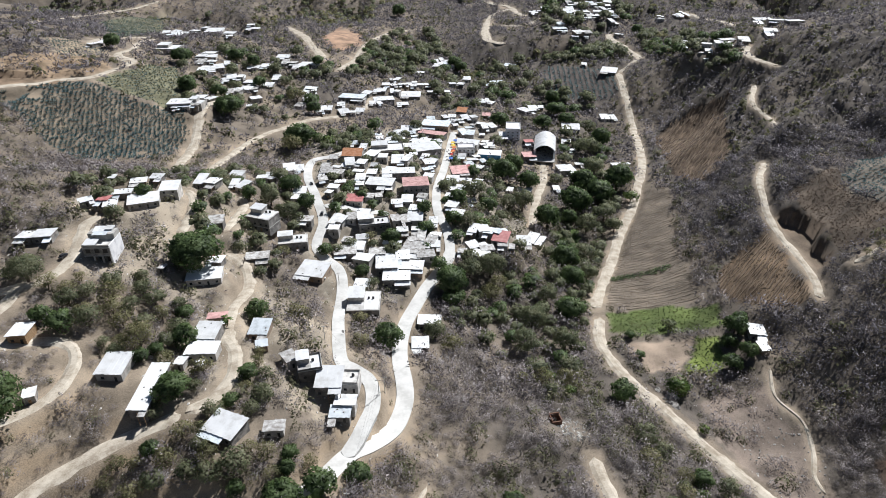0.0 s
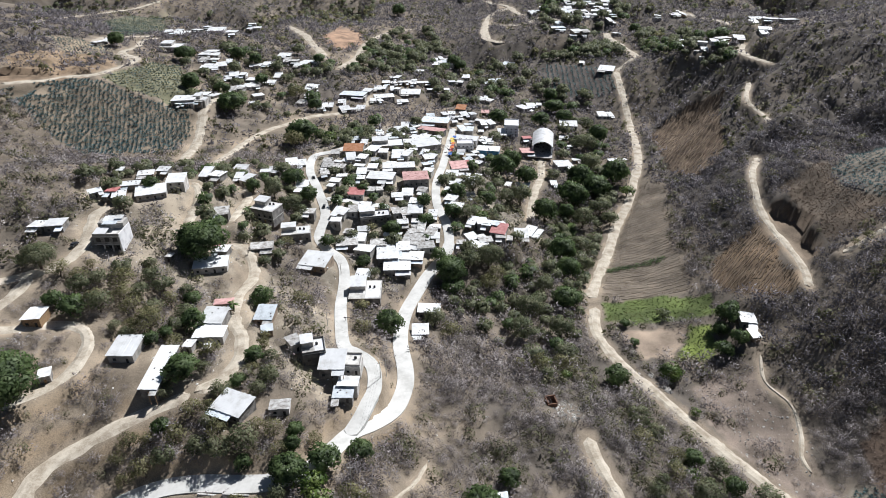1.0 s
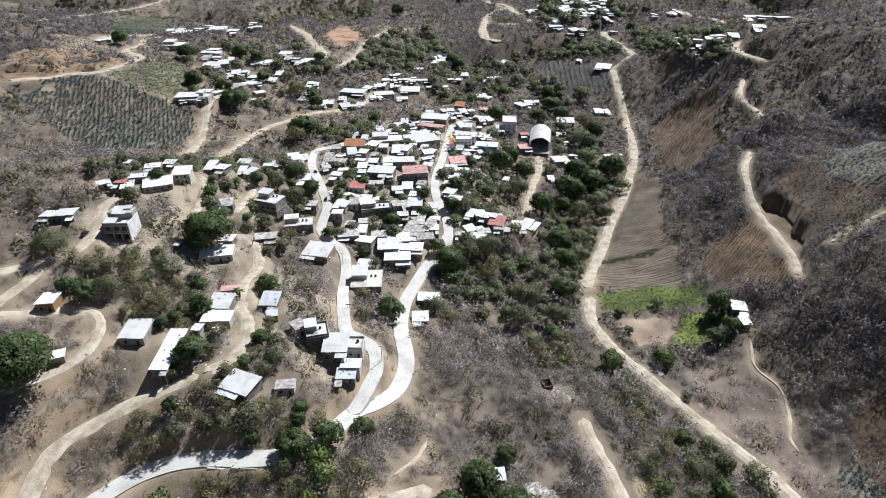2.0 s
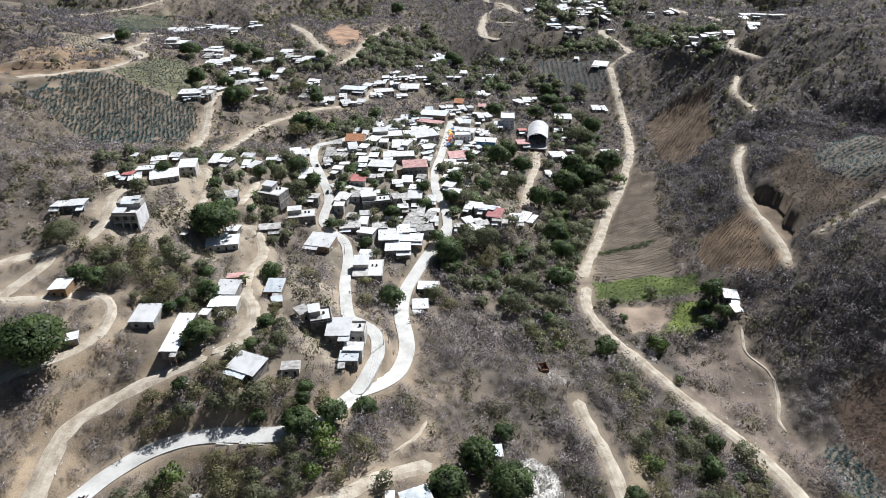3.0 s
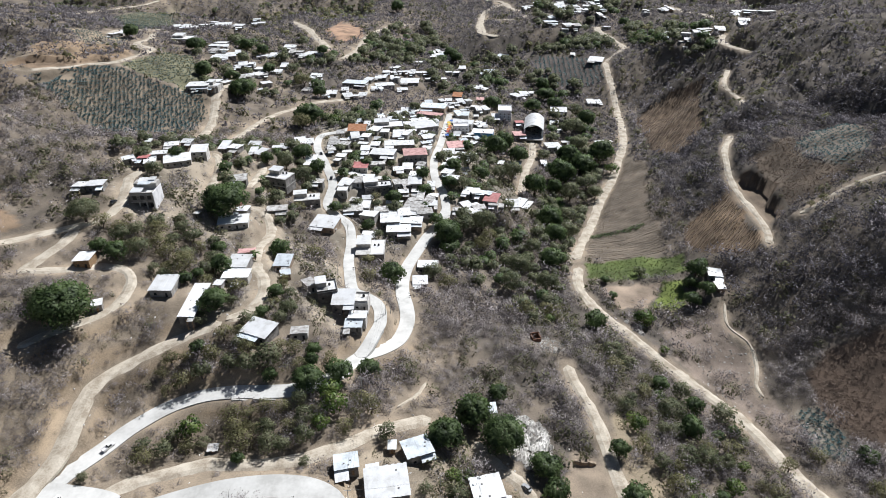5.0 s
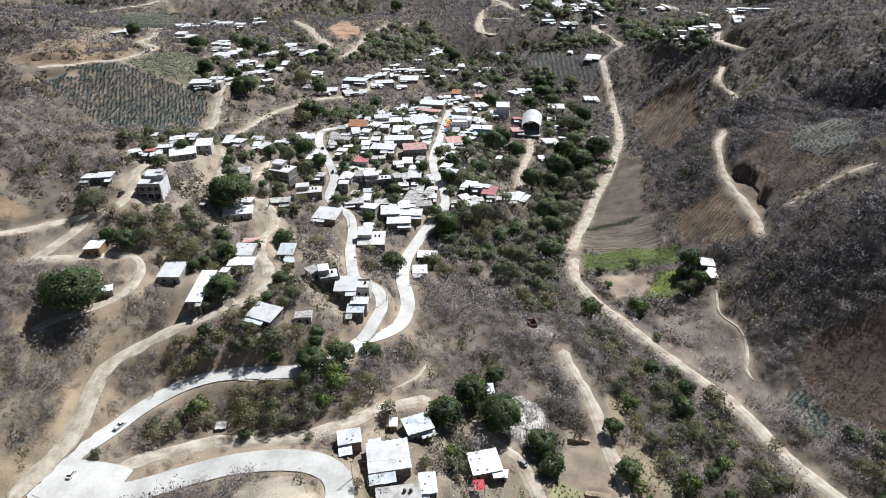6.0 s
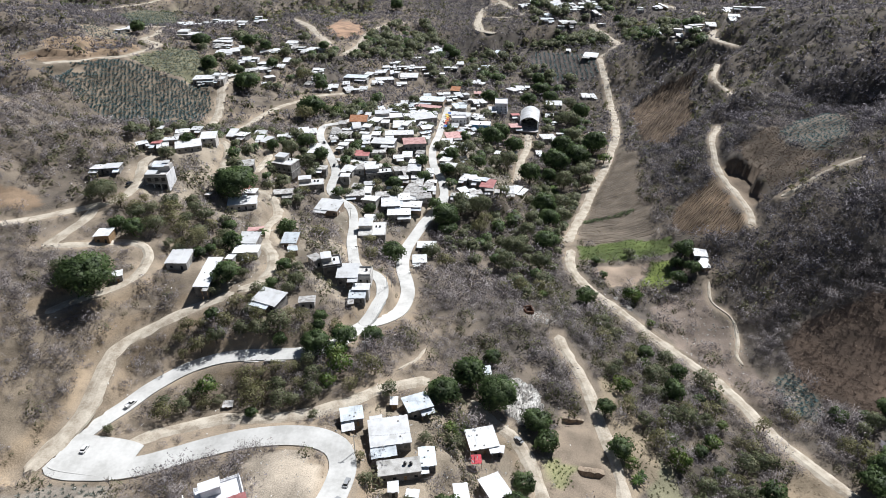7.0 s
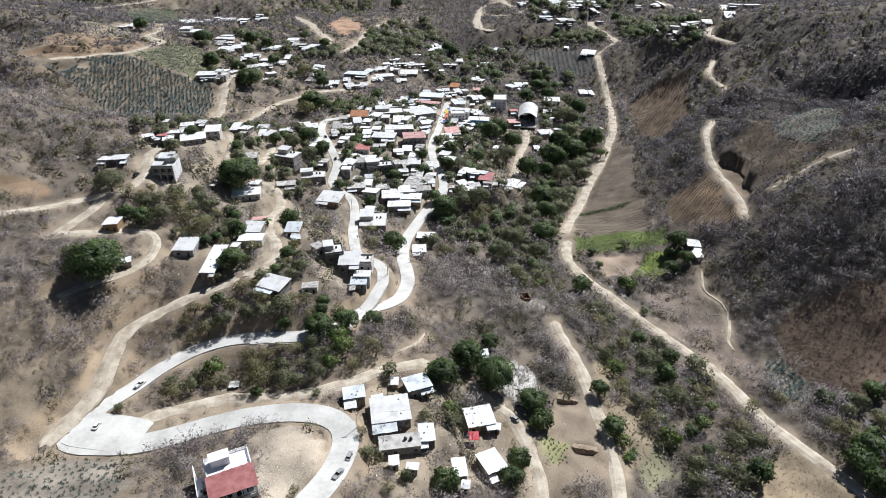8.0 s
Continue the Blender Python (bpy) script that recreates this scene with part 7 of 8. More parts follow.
def palm(x, y, tall, seed):
    """A palm: a slim ringed trunk and arching fronds with drooping leaflets."""
    pick = random.Random(seed)
    base = tagged(new("palm"), "green palm with arching fronds", "palm", "palms")
    base.matrix_basis = pose(x, y, ground(x, y) - 0.1, 0, 0, pick.uniform(0, 360))
    bm = bmesh.new()
    rings = [[bm.verts.new((math.cos(k * math.tau / 7) * r + 0.05 * z, math.sin(k * math.tau / 7) * r, z)) for k in range(7)] for z, r in ((0, 0.22), (tall * 0.3, 0.15), (tall * 0.6, 0.16), (tall, 0.12))]
    for a, b in zip(rings, rings[1:]):
        for k in range(7):
            bm.faces.new((a[k], a[(k + 1) % 7], b[(k + 1) % 7], b[k]))
    part("trunk", bm, BARK, base)
    for i in range(13):
        bm = bmesh.new()
        turn, lift, long = i * 2.4, pick.uniform(0.15, 0.95), pick.uniform(1.9, 2.6)
        c, q = math.cos(turn), math.sin(turn)
        spine = []
        for k in range(7):
            u = k / 6
            out, up = long * u * (1 - 0.12 * u), tall + long * (lift * u - 0.75 * u * u)
            spine.append((Vector((c * out + 0.05 * tall, q * out, up)), 0.34 * math.sin(math.pi * (0.12 + 0.85 * u))))
        rows_of = [[bm.verts.new(p + Vector((-q * h * f, c * h * f, -abs(f) * h * 0.5))) for f in (-1, 0, 1)] for p, h in spine]
        for a, b in zip(rows_of, rows_of[1:]):
            for k in range(2):
                bm.faces.new((a[k], a[k + 1], b[k + 1], b[k]))
        part("frond", bm, LEAF_LIGHT, base)


PALE_BARK = material("pale_bark", [(0.16, 0.14, 0.125), (0.27, 0.245, 0.225), (0.36, 0.335, 0.31)], 1.5, 8, 0.9, 0, 0.3, 0.15)
for i, (x, y, tall) in enumerate(((-80.0, 47.6, 4.6), (-101.5, 49.6, 4.4), (-57.3, 77.0, 3.2), (42.0, 103.4, 4.2), (30.3, 151.9, 4.8), (40.8, 128.7, 4.4), (22.1, 123.1, 4.6), (-83.1, 89.7, 3.8), (-73.3, 194.4, 4.5), (-47.0, 148.2, 4.2),
                                  (3.0, 163.5, 4.8), (14.0, 152.7, 4.6), (-75.7, 134.6, 3.8), (-28.4, 167.8, 4.0), (32.1, 177.2, 4.8), (8.5, 130.5, 4.4), (16.0, 138.0, 4.2), (-4.0, 150.0, 4.4), (52.0, 118.0, 4.4), (24.0, 163.0, 4.6))):
    bare_tree(x, y, tall, i)
for i, (x, y, tall) in enumerate(((55.4, 61.0, 1.6), (57.0, 63.0, 1.3), (6.3, 70.6, 1.4), (8.2, 72.0, 1.2), (-66.4, 154.4, 3.4), (-79.7, 221.2, 3.6))):
    palm(x, y, tall, i)


# ---- the court roof, the unfinished tower and the large terrace house ----
def court_roof():
    """An open-fronted vaulted sports court roof of white sheets on steel arches."""
    base = tagged(new("court_hall"), "white barrel-vaulted metal hall over a sports court", "hall")
    x, y = 66, 394
    base.matrix_world = pose(x, y, ground(64, 381) + 1.6, 0, 0, -9)
    w, d, wall, rise, n = 13.6, 26.0, 5.2, 3.4, 14
    arc = [(w * (i / n - 0.5), wall + rise * (1 - (2 * i / n - 1) ** 2)) for i in range(n + 1)]
    bm = bmesh.new()
    rings = [[bm.verts.new((px * k, yy, pz * k if k == 1 else pz - 0.12)) for px, pz in arc] for yy in (-d / 2, d / 2) for k in (1.0, 0.985)]
    for a, b in ((0, 2), (3, 1), (1, 0), (2, 3)):
        for i in range(n):
            bm.faces.new((rings[a][i], rings[b][i], rings[b][i + 1], rings[a][i + 1]))
    part("roof", bm, ROOF_WHITE, base, "curved white metal roof")
    for s in (-1, 1):
        boxed("side_wall", (s * w / 2 - 0.12, s * w / 2 + 0.12, -d / 2, d / 2, -1.5, wall), WALL_PLASTER, base)
    for s in (-1, 1):
        boxed("front_pier", (s * (w / 2 - 0.55) - 0.55, s * (w / 2 - 0.55) + 0.55, -d / 2 - 0.35, -d / 2 - 0.02, -1.5, wall + 0.6), WALL_WHITE, base, "white corner pier")
    boxed("back_wall", (-w / 2, w / 2, d / 2 - 0.25, d / 2, -1.5, wall + 1), WALL_BLOCK, base)
    for k in range(5):
        yy = -d / 2 + 0.3 + k * (d - 0.6) / 4
        bm = bmesh.new()
        for i in range(n):
            (x0, z0), (x1, z1) = arc[i], arc[i + 1]
            c = [bm.verts.new(p) for p in ((x0 * .97, yy - .1, z0 - .3), (x1 * .97, yy - .1, z1 - .3), (x1 * .97, yy + .1, z1 - .3), (x0 * .97, yy + .1, z0 - .3))]
            bm.faces.new(c)
        part("arch_rib", bm, ROOF_GREY, base)
    boxed("court_floor", (-w / 2, w / 2, -d / 2 - 6, d / 2, -0.5, 0.06), SLAB, base)
    return base


def tower_house():
    """Three open storeys of bare concrete on a bank."""
    base = tagged(new("unfinished_house"), "unfinished grey concrete house with open storeys on a bank", "house")
    z = ground(-111, 170)
    base.matrix_world = pose(-111, 176.5, z - 0.5, 0, 0, 2)
    w, d = 8.4, 9.0
    boxed("lower_wall", (-w / 2, w / 2, -d / 2 + 1.4, d / 2, -3, 2.9), WALL_BLOCK, base)
    for i in range(4):
        px = -w / 2 + 0.2 + i * (w - 0.4) / 3
        boxed("column", (px - 0.2, px + 0.2, -d / 2, -d / 2 + 0.4, -3, 2.9), SLAB, base)
    boxed("floor_slab", (-w / 2 - 0.1, w / 2 + 0.1, -d / 2 - 0.1, d / 2 + 0.1, 2.9, 3.15), SLAB, base)
    boxed("middle_wall", (-w / 2, w / 2, -d / 2, -d / 2 + 0.25, 3.15, 5.9), WALL_BLOCK, base)
    for s in (-1, 1):
        # white here carries the sunlit look of the side against the shaded front
        boxed("side_wall", (s * w / 2 - 0.125, s * w / 2 + 0.135, -d / 2 + 0.25, d / 2, -0.5, 6.6), WALL_WHITE, base, "side wall whitened for the sun on it")
    boxed("floor_slab", (-w / 2 - 0.1, w / 2 + 0.1, -d / 2 - 0.1, d / 2 + 0.1, 5.9, 6.1), SLAB, base)
    boxed("upper_wall", (-w / 2, w / 2, 0.6, d / 2, 6.1, 8.3), WALL_PLASTER, base)
    boxed("parapet", (-w / 2, w / 2, -d / 2, -d / 2 + 0.15, 6.1, 6.9), WALL_PLASTER, base)
    bm = bmesh.new()
    sheet_roof(bm, w * 0.75, 3.4, 8.3, 8.7, 0.08, 1.6, 5.0)
    part("roof", bm, ROOF_WHITE, base, "white metal sheet")
    bm = bmesh.new()
    sheet_roof(bm, w * 0.55, 3, 8.4, 8.6, 0.08, -0.6, 1.6)
    part("roof", bm, ROOF_BLUE, base)
    bm = bmesh.new()
    sheet_roof(bm, w * 0.5, 3.6, 7.1, 7.4, 0.08, -d / 2 - 0.3, -0.8)
    part("roof", bm, ROOF_WHITE, base).location.x = -w * 0.22
    bm = bmesh.new()
    sheet_roof(bm, w * 0.3, 2.2, 8.9, 9.1, 0.08, 2.4, 4.8)
    part("roof", bm, ROOF_WHITE, base).location.x = w * 0.25
    for level, zz in ((0, 0.2), (1, 4.0)):
        for px in (-2.6, 0.2, 2.8):
            # no hole is cut: a near-black panel gives the shade of the room
            boxed("window", (px - 0.7, px + 0.7, -d / 2 + (1.32 if level == 0 else -0.05), -d / 2 + (1.42 if level == 0 else 0.02), zz, zz + 1.5), ROOM_SHADE, base, "open window filled by a near-black panel for the shade inside")
    return base


def terrace_house():
    """Two storeys with a walled white roof terrace and a red sheet roof over the front."""
    base = tagged(new("terrace_house"), "large white house with a roof terrace and red sheet roof", "house")
    base.matrix_world = pose(-45.9, 32.6, ground(-40, 42) + 0.2, 0, 0, 25)
    w, d, h = 9.8, 11.5, 6.0
    boxed("wall", (-w / 2, w / 2, -d / 2 + 0.8, d / 2, -3, h), WALL_WHITE, base)
    boxed("roof_terrace", (-w / 2 - 0.1, w / 2 + 0.1, -0.2, d / 2 + 0.1, h, h + 0.12), WALL_WHITE, base, "white painted flat roof")
    for dims in ((-w / 2, w / 2, d / 2 - 0.15, d / 2), (-w / 2, -w / 2 + 0.15, -0.2, d / 2 - 0.15), (w / 2 - 0.15, w / 2, -0.2, d / 2 - 0.15)):
        for k in range(2):
            boxed("railing", (*dims, h + 0.35 + 0.35 * k, h + 0.45 + 0.35 * k), WALL_WHITE, base)
    for px in np.linspace(-w / 2 + 0.1, w / 2 - 0.1, 5):
        boxed("railing_post", (px - 0.1, px + 0.1, d / 2 - 0.17, d / 2 + 0.02, h + 0.12, h + 1.0), WALL_WHITE, base)
    boxed("stair_hut", (-3.6, 0.6, 2.6, 5.0, h + 0.12, h + 2.4), WALL_WHITE, base)
    boxed("stair_hut_roof", (-3.8, 0.8, 2.4, 5.2, h + 2.4, h + 2.55), WALL_WHITE, base)
    bm = bmesh.new()
    sheet_roof(bm, w + 0.8, 6.4, h + 0.35, h + 0.95, 0.08, -d / 2 - 0.5, 0.1)
    part("red_roof", bm, ROOF_RED, base, "red painted metal sheet roof")
    boxed("balcony", (-w / 2, w / 2, -d / 2 - 0.3, -d / 2 + 0.8, 2.8, 3.0), SLAB, base)
    boxed("balcony_rail", (-w / 2, w / 2, -d / 2 - 0.3, -d / 2 - 0.2, 3.0, 3.9), WALL_WHITE, base)
    for px in (-w / 2 + 0.2, -1.6, 1.6, w / 2 - 0.2):
        boxed("post", (px - 0.12, px + 0.12, -d / 2 - 0.3, -d / 2 - 0.1, -1, h + 0.3), WALL_WHITE, base)
    for px in (-3.4, -1.2, 1.2, 3.4):
        for zz in (0.9, 3.6):
            boxed("window", (px - 0.7, px + 0.7, -d / 2 + 0.74, -d / 2 + 0.82, zz, zz + 1.5), GLASS_DARK, base, "dark window")
    boxed("side_roof", (-w / 2 - 2.5, -w / 2 - 0.02, -d / 2 + 0.6, d / 2 - 2, -3, 3.4), WALL_WHITE, base, "low flat white side wing")
    boxed("garden_wall", (-w / 2 - 2.75, -w / 2 - 2.53, -d / 2, d / 2 + 1.6, -3, 4.3), WALL_WHITE, base)
    return base


court_roof()
tower_house()
terrace_house()


# ---- water tanks, vehicles, poles and stones ----
def lathe(bm, profile, sides=16):
    rings = [[bm.verts.new((r * math.cos(k * math.tau / sides), r * math.sin(k * math.tau / sides), z)) for k in range(sides)] for r, z in profile]
    for a, b in zip(rings, rings[1:]):
        for k in range(sides):
            bm.faces.new((a[k], a[(k + 1) % sides], b[(k + 1) % sides], b[k]))
    bm.faces.new(rings[0][::-1])
    bm.faces.new(rings[-1])


def water_tank(x, y, z):
    base = tagged(new("water_tank"), "round black plastic water tank on a roof", "water tank", "roof water tanks")
    base.matrix_world = pose(x, y, z)
    bm = bmesh.new()
    lathe(bm, [(0.55, 0), (0.6, 0.1), (0.6, 0.4), (0.57, 0.45), (0.6, 0.5), (0.6, 0.95), (0.45, 1.15), (0.2, 1.22)])
    part("body", bm, BLACK_PLASTIC, base)
    bm = bmesh.new()
    lathe(bm, [(0.22, 1.2), (0.22, 1.28), (0.15, 1.31)])
    part("lid", bm, BLACK_PLASTIC, base)
    return base


for (hx, hy, hw, hd, turn, hh, kind), pad in zip(HOUSES, PADS):
    if kind == "c" and hy < 270:
        for k in range(2 if hw > 8 else 1):
            water_tank(hx + hw * (0.14 + 0.14 * k), hy + hd * 0.1, float(pad) + hh * 0.86 + 0.2)
q = pose(-45.9, 32.6, ground(-40, 42) + 0.2, 0, 0, 25)
for lx, ly in ((-6.0, -1.2), (-6.1, -3.6)):
    water_tank(*(q @ Vector((lx, ly, 3.42))))

PAINTS = {n: material(n, [tuple(0.85 * v for v in c), c], 1, 5, 0.3, 0, 0, 0.03) for n, c in
          (("white_car_paint", (0.75, 0.75, 0.75)), ("dark_car_paint", (0.03, 0.032, 0.04)), ("silver_car_paint", (0.35, 0.36, 0.37)), ("red_car_paint", (0.25, 0.03, 0.03)))}
RUBBER = material("tyre_rubber", [(0.012, 0.012, 0.012), (0.03, 0.03, 0.03)], 2, 9, 0.9, 0, 0.1, 0)


def vehicle(x, y, turn, kind, paint, label):
    """kind: car, pickup or truck. Its front points along +x of its own axes."""
    base = tagged(new(kind if kind != "pickup" else "pickup_truck"), label, "vehicle", "parked vehicles")
    z = ground(x, y) + 0.42
    base.matrix_world = pose(x, y, z, 0, 0, turn)
    long, wide = (4.2, 1.72) if kind == "car" else (5.1, 1.8) if kind == "pickup" else (6.2, 2.1)
    bm = bmesh.new()
    v = box(bm, -long / 2, long / 2, -wide / 2, wide / 2, 0.35, 0.95)
    bmesh.ops.bevel(bm, geom=bm.edges[:], offset=0.12, segments=2, affect="EDGES")
    part("body", bm, PAINTS[paint], base)
    c0, c1, top = {"car": (-1.5, 1.0, 1.5), "pickup": (-0.5, 1.3, 1.7), "truck": (1.2, 2.9, 2.1)}[kind]
    bm = bmesh.new()
    v = box(bm, c0, c1, -wide / 2 + 0.08, wide / 2 - 0.08, 0.93, top)
    for i, dx in ((4, 0.35), (7, 0.35), (5, -0.45), (6, -0.45)):
        v[i].co.x += dx * (0.5 if kind == "truck" else 1)
        v[i].co.y *= 0.86
    cabin = part("cabin", bm, GLASS_DARK, base, "dark tinted windows")
    bm = bmesh.new()
    box(bm, c0 + 0.3, c1 - 0.4, -wide / 2 * 0.8, wide / 2 * 0.8, top - 0.02, top + 0.06)
    part("roof", bm, PAINTS[paint], cabin)
    if kind != "car":
        for s in (-1, 1):
            boxed("bed_side", (-long / 2 + 0.05, c0 - 0.05, s * (wide / 2 - 0.06) - 0.04, s * (wide / 2 - 0.06) + 0.04, 0.9, 1.3 if kind == "pickup" else 2.0), PAINTS[paint], base)
        boxed("tailgate", (-long / 2, -long / 2 + 0.08, -wide / 2 + 0.02, wide / 2 - 0.02, 0.9, 1.3 if kind == "pickup" else 2.0), PAINTS[paint], base)
    for sx in (-1, 1):
        for sy in (-1, 1):
            bm = bmesh.new()
            lathe(bm, [(0.2, -0.11), (0.33, -0.1), (0.33, 0.1), (0.2, 0.11)], 12)
            w = part("wheel", bm, RUBBER, base)
            w.matrix_local = pose(sx * long * 0.32, sy * (wide / 2 - 0.1), 0.33, 90)
            bm = bmesh.new()
            lathe(bm, [(0.19, -0.125), (0.19, 0.125)], 10)
            part("rim", bm, ROOF_GREY, w)
    for s in (-1, 1):
        boxed("headlight", (long / 2 - 0.06, long / 2 + 0.01, s * wide * 0.35 - 0.15, s * wide * 0.35 + 0.15, 0.62, 0.78), GLASS_DARK, base)
    return base


vehicle(-21.2, 45.0, 78, "car", "silver_car_paint", "silver car parked at the edge of the concrete bend")
vehicle(-23.0, 38.6, 62, "pickup", "silver_car_paint", "grey pickup parked at the edge of the concrete bend")
vehicle(-88.0, 77.6, 62, "pickup", "white_car_paint", "white pickup on the climbing concrete road")
vehicle(-93.0, 60.6, 85, "car", "white_car_paint", "small white van at the road junction")
vehicle(23.3, 70.3, 130, "car", "silver_car_paint", "silver car parked on the dirt lane")
vehicle(-54.8, 251.0, 95, "car", "dark_car_paint", "dark car on the village street")
vehicle(-64.2, 278.0, 110, "car", "dark_car_paint", "dark car parked on the village street")
vehicle(2.4, 244.0, 75, "car", "dark_car_paint", "dark car on the upper village street")
vehicle(-121.3, 171.0, 70, "car", "dark_car_paint", "dark car standing at the ridge road")
vehicle(-49.5, 206.5, 20, "pickup", "white_car_paint", "white pickup parked in a yard")
vehicle(-47.0, 203.0, 15, "car", "white_car_paint", "white car parked in a yard")
vehicle(4.3, 346.0, 80, "car", "dark_car_paint", "dark car by the market awnings")


def awning(x, y, mat, label):
    base = tagged(new("awning"), label, "awning", "street stalls")
    base.matrix_world = pose(x, y, ground(x, y), 0, 0, 84)
    for sx in (-1, 1):
        for sy in (-1, 1):
            boxed("post", (sx * 2 - 0.05, sx * 2 + 0.05, sy * 1.3 - 0.05, sy * 1.3 + 0.05, -0.2, 2.5), ROOF_GREY, base)
    bm = bmesh.new()
    sheet_roof(bm, 4.6, 3.2, 2.5, 2.6, 0.04, -1.6, 0)
    part("cloth", bm, mat, base)
    bm = bmesh.new()
    sheet_roof(bm, 4.6, 3.2, 2.6, 2.4, 0.04, 0.0, 1.6)
    part("cloth", bm, mat, base)


AWNINGS = [material(n, [tuple(0.8 * v for v in c), c], 1, 5, 0.7, 0, 0.1, 0.05) for n, c in (("yellow_awning", (0.7, 0.5, 0.05)), ("orange_awning", (0.65, 0.2, 0.05)), ("red_awning", (0.55, 0.05, 0.04)), ("blue_awning", (0.06, 0.16, 0.5)))]
for (x, y), m, c in zip(((5.2, 372), (5.6, 366.5), (5.4, 360), (6.6, 384), (4.9, 378), (4.6, 354.5), (4.2, 348.5), (3.6, 342)), AWNINGS * 2, ("yellow", "orange", "red", "blue") * 2):
    awning(x, y, m, c + " cloth awning over a street stall")


def pole(x, y, tall, turn):
    base = tagged(new("utility_pole"), "grey concrete utility pole with a crossarm", "utility pole", "utility poles")
    base.matrix_world = pose(x, y, ground(x, y), 0, 0, turn)
    bm = bmesh.new()
    lathe(bm, [(0.12, -0.5), (0.115, 1), (0.075, tall)], 10)
    part("shaft", bm, SLAB, base)
    arm = boxed("crossarm", (-0.8, 0.8, -0.05, 0.05, tall - 0.6, tall - 0.48), ROOF_GREY, base)
    for px in (-0.7, 0, 0.7):
        bm = bmesh.new()
        lathe(bm, [(0.05, tall - 0.48), (0.07, tall - 0.4), (0.04, tall - 0.3)], 8)
        part("insulator", bm, ROOF_WHITE, arm).location.x = px
    return base


POLES = [(-20.5, 55.6, 6.5, 5), (-22.2, 96.5, 6.5, 5), (-18.4, 134.7, 6.8, 10), (-17.0, 137.5, 6.8, 10), (-48.2, 222, 6.1, 20), (-38.5, 160.8, 6.1, 5), (-41.0, 205, 6.1, 10), (-51.0, 258, 6.1, 20), (-11.4, 277.9, 6.1, 5), (-106.3, 292.3, 6.5, 30), (0.7, 65.4, 6.1, 40), (7.5, 240, 6.1, 10)]
for row in POLES:
    pole(*row)
CABLE = material("cable", [(0.05, 0.05, 0.05), (0.09, 0.09, 0.09)], 1, 5, 0.6, 0, 0, 0)


def wires(a, b):
    """Three hanging wires between two poles, one thing."""
    curve = bpy.data.curves.new("power_line", "CURVE")
    curve.dimensions, curve.bevel_depth, curve.bevel_resolution = "3D", 0.011, 0
    for k in (-0.7, 0, 0.7):
        s = curve.splines.new("POLY")
        s.points.add(12)
        for i in range(13):
            t = i / 12
            ax, ay, az, bx, by, bz = a[0] + k, a[1], ground(a[0], a[1]) + a[2] - 0.3, b[0] + k, b[1], ground(b[0], b[1]) + b[2] - 0.3
            s.points[i].co = (ax + (bx - ax) * t, ay + (by - ay) * t, az + (bz - az) * t - 4 * t * (1 - t) * 1.2, 1)
    curve.materials.append(CABLE)
    tagged(new("power_line", curve), "thin dark power lines hanging between two poles", "power line", "power lines")


for i, j in ((0, 1), (1, 2), (2, 5), (5, 6), (6, 4), (4, 7), (0, 10)):
    wires(POLES[i], POLES[j])

# open-topped brick kiln on the slope
kiln = tagged(new("brick_kiln"), "small roofless square brick kiln in the brush", "kiln")
kiln.matrix_world = pose(34.4, 138.5, ground(34.4, 138.5), 0, 0, 12)
BRICK = material("kiln_brick", [(0.12, 0.06, 0.04), (0.22, 0.12, 0.08)], 0.8, 6, 0.95, 0, 0.5, 0.1)
for dims in ((-1.6, 1.6, -1.6, -1.3, -1, 1.9), (-1.6, 1.6, 1.3, 1.6, -1, 2.6), (-1.6, -1.3, -1.3, 1.3, -1, 2.4), (1.3, 1.6, -1.3, 1.3, -1, 2.2)):
    boxed("wall", dims, BRICK, kiln)


def stones(name, n, cx, cy, rx, ry, lo, hi, mat, label):
    t = np.array([(1, 0, 0), (0, 1, 0), (-1, 0, 0), (0, -1, 0), (0.2, 0.1, 0.8), (0, 0, -0.6)], float)
    f = np.array([(0, 1, 4), (1, 2, 4), (2, 3, 4), (3, 0, 4), (1, 0, 5), (2, 1, 5), (3, 2, 5), (0, 3, 5)])
    a, r = rng.uniform(0, math.tau, n), np.sqrt(rng.random(n))
    x, y = cx + rx * r * np.cos(a), cy + ry * r * np.sin(a)
    s = rng.uniform(lo, hi, n)
    vs = []
    for i in range(n):
        v = t * (1 + rng.uniform(-0.3, 0.3, (6, 1))) * s[i] * rng.uniform(0.7, 1.3, 3) + (x[i], y[i], ground(x[i], y[i]) + 0.25 * s[i])
        vs.append(v[f].reshape(-1, 3))
    v = np.concatenate(vs)
    tagged(new(name, soup(name, v, np.arange(len(v)).reshape(-1, 3), 3, mat)), label, "stones", kind="stuff")


STONE = island_material("pale_stone", [(0.3, 0.28, 0.26), (0.52, 0.5, 0.47), (0.72, 0.7, 0.67)], 0.9)
stones("stone_pile", 620, 26, 87, 6.5, 10.0, 0.3, 1.0, STONE, "heap of pale broken stones on the slope")
stones("rubble", 160, 39.5, 136, 5, 6, 0.15, 0.5, STONE, "pale rubble beside the brick kiln")
stones("roadside_stones", 120, -38, 44, 9, 12, 0.06, 0.2, STONE, "scattered pale stones on the bare lot")
stones("boulders", 26, 79, 163, 4, 7, 0.5, 1.2, STONE, "grey boulders beside the valley road")
stones("field_stones", 140, 106, 136, 12, 20, 0.1, 0.45, STONE, "scattered pale stones on the dry meadow")

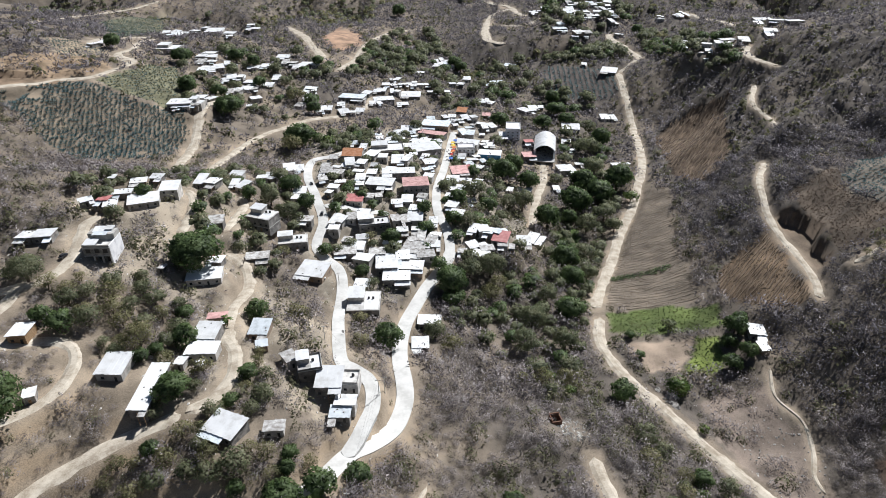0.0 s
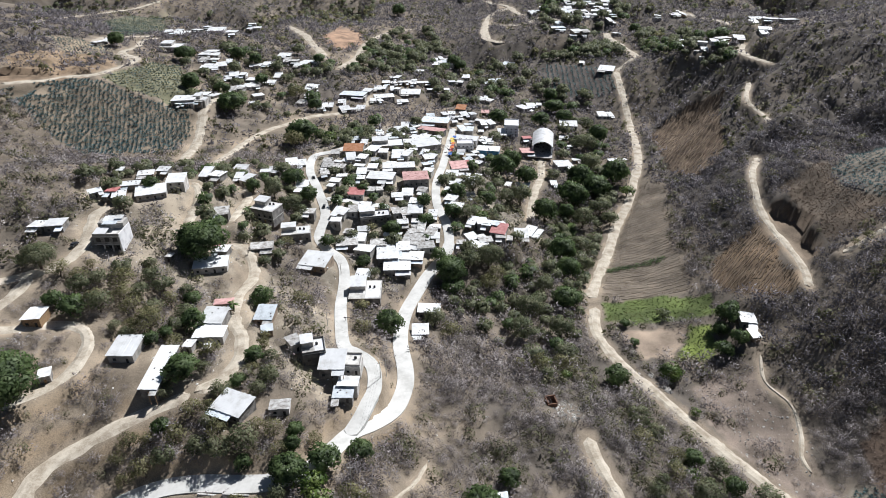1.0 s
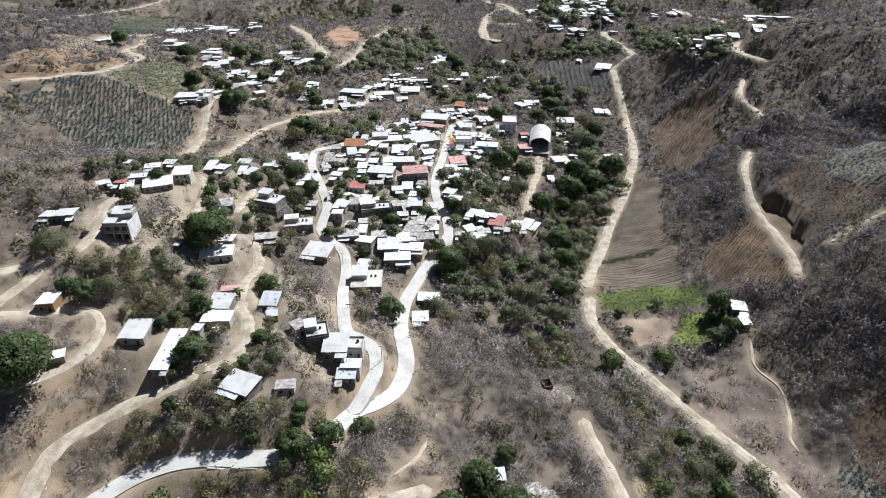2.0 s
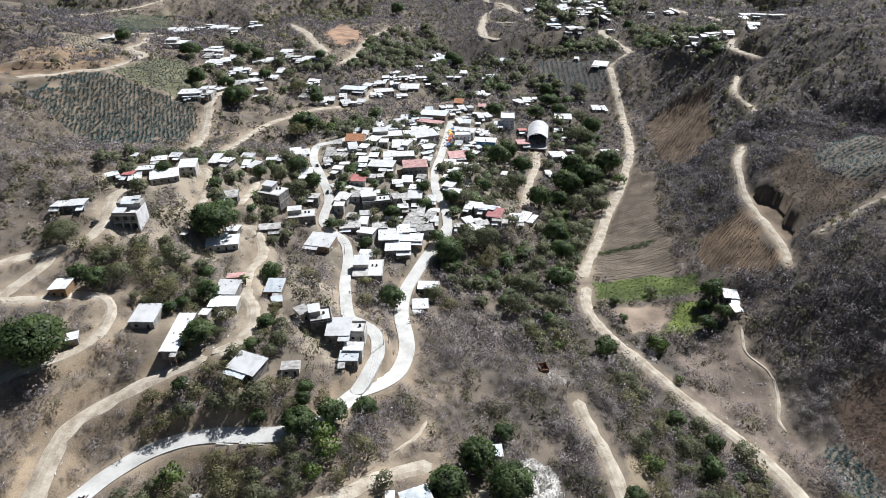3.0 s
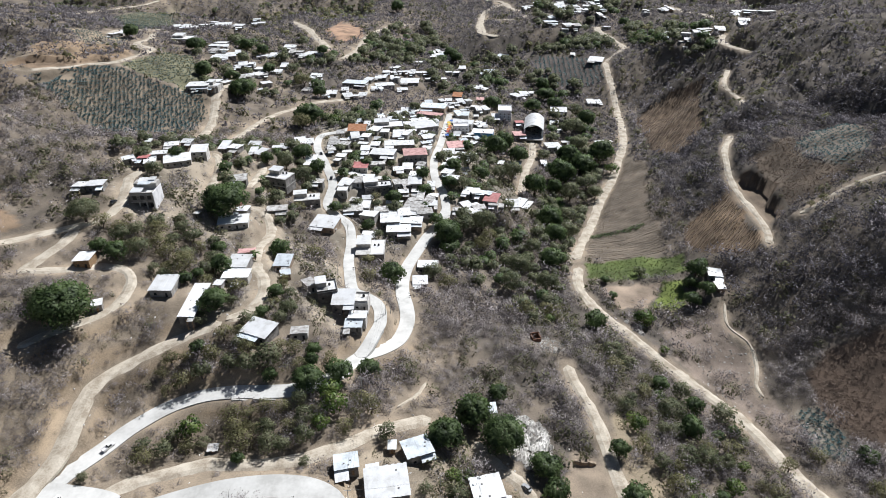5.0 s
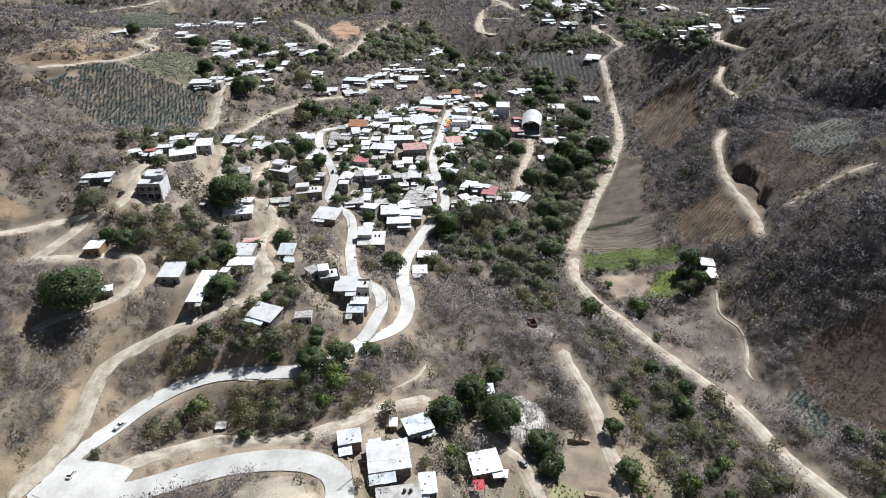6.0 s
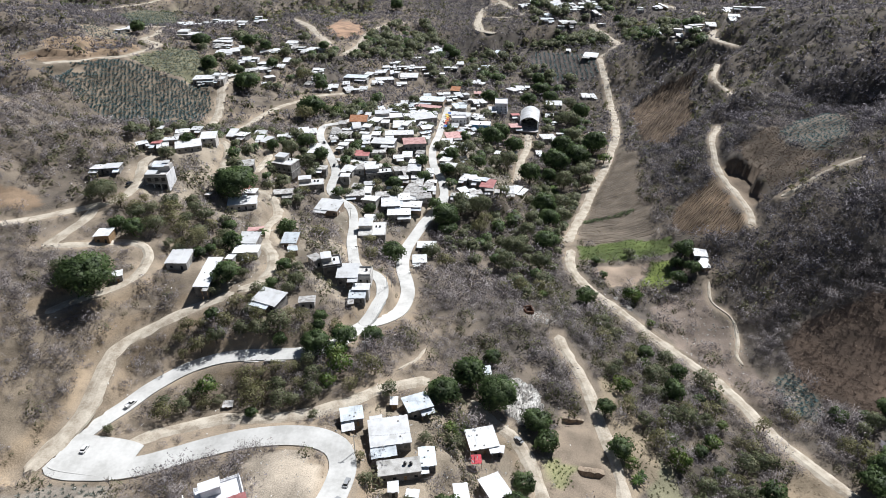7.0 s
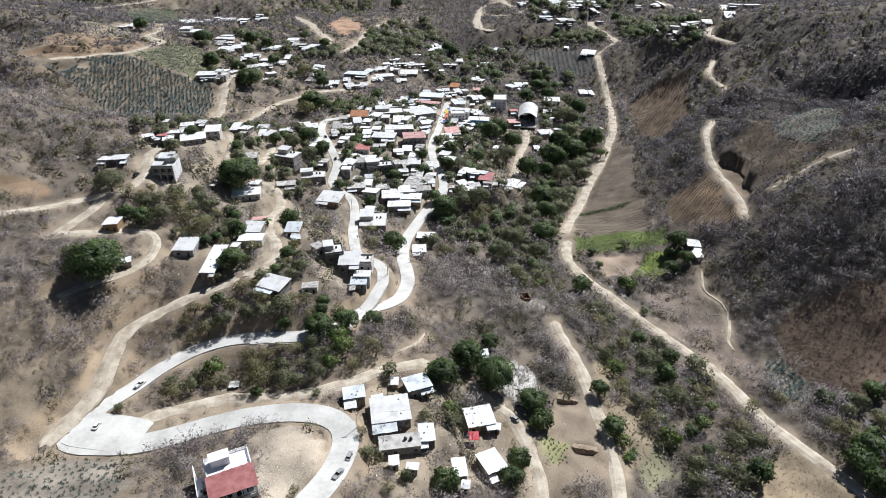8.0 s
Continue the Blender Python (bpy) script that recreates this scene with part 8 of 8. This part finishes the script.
yard_x, yard_y = jittered(-140, 40, 40, 300, 3.2)
in_yard = np.zeros(yard_x.size, bool)
for outline in YARDS:
    in_yard |= inside(yard_x, yard_y, outline)
in_yard |= rng.random(yard_x.size) < 0.15
in_yard &= bilinear(NEAR_ROAD, yard_x, yard_y) > 0.2
PEBBLE = np.array([(1, 0, 0), (0, 1, 0), (0.1, 0.1, 0.8), (0, 1, 0), (-1, 0, 0), (0.1, 0.1, 0.8), (-1, 0, 0), (0, -1, 0), (0.1, 0.1, 0.8), (0, -1, 0), (1, 0, 0), (0.1, 0.1, 0.8)], float)
scatter("yard_rubble", [PEBBLE, PEBBLE * (1.6, 0.6, 0.7), PEBBLE * (0.7, 1.3, 1.1)], yard_x[in_yard], yard_y[in_yard], rng.uniform(0.12, 0.5, int(in_yard.sum())), STONE, "loose stones and rubble in the yards", "stones", 3)
def earth_bank(x, y, half, deep):
    """The sheer back face of a pit, from its floor to the uncut ground behind, lower towards its ends."""
    bm = bmesh.new()
    n = 11
    foot, brow, back_row = [], [], []
    for i in range(n):
        u = (2 * i / (n - 1) - 1) * half * 1.15
        top = ground(x + u, y + 2.6) + 0.1
        low = top - deep * (1.35 - 0.5 * (i / (n - 1))) - 0.6
        foot.append(bm.verts.new((x + u, y - 0.5 + random.uniform(-0.15, 0.15), low)))
        brow.append(bm.verts.new((x + u, y + 0.1 + random.uniform(-0.2, 0.2), top - 0.15 + random.uniform(-0.12, 0.12))))
        back_row.append(bm.verts.new((x + u * 1.05, y + 2.9, top - 0.25)))
    for i in range(n - 1):
        bm.faces.new((foot[i], foot[i + 1], brow[i + 1], brow[i]))
        bm.faces.new((brow[i], brow[i + 1], back_row[i + 1], back_row[i]))
    me = bpy.data.meshes.new("earth_bank")
    bm.to_mesh(me)
    bm.free()
    me.materials.append(BANK_SOIL)
    tagged(new("earth_bank", me), "sheer brown earth bank dug into the slope", "bank", kind="structure")


BANK_SOIL = material("bank_soil", [(0.16, 0.12, 0.085), (0.27, 0.21, 0.155), (0.36, 0.29, 0.22)], 0.3, 2.5, 0.97, 0, 0.8, 0, grain=1.0)
for row in PITS:
    earth_bank(*row)
wall_end = [(-58.3, 91.2), (-52, 90.6), (-45.5, 90.2)]
low_wall = tagged(new("retaining_wall"), "low concrete retaining wall below the road", "wall")
for (ax, ay), (bx, by) in zip(wall_end, wall_end[1:]):
    seg = boxed("wall_segment", (0, math.hypot(bx - ax, by - ay), -0.2, 0.2, -3.2, 0.75), SLAB, low_wall)
    seg.matrix_world = pose(ax, ay, float(bilinear(LAND, ax, ay + 1.5)), 0, 0, math.degrees(math.atan2(by - ay, bx - ax)))


# ---- from the plan's units to metres ----
TRUE_SIZE = ("vehicle", "water tank", "awning")        # built in metres already: only their places are scaled
for ob in list(scene.objects):
    if ob.parent is None and ob.type in {"MESH", "EMPTY", "CURVE"}:
        spot, turned, size = ob.matrix_basis.decompose()
        factor = 1.0 if ob.get("category") in TRUE_SIZE else METRES
        ob.matrix_basis = Matrix.LocRotScale(spot * METRES, turned, size * factor)
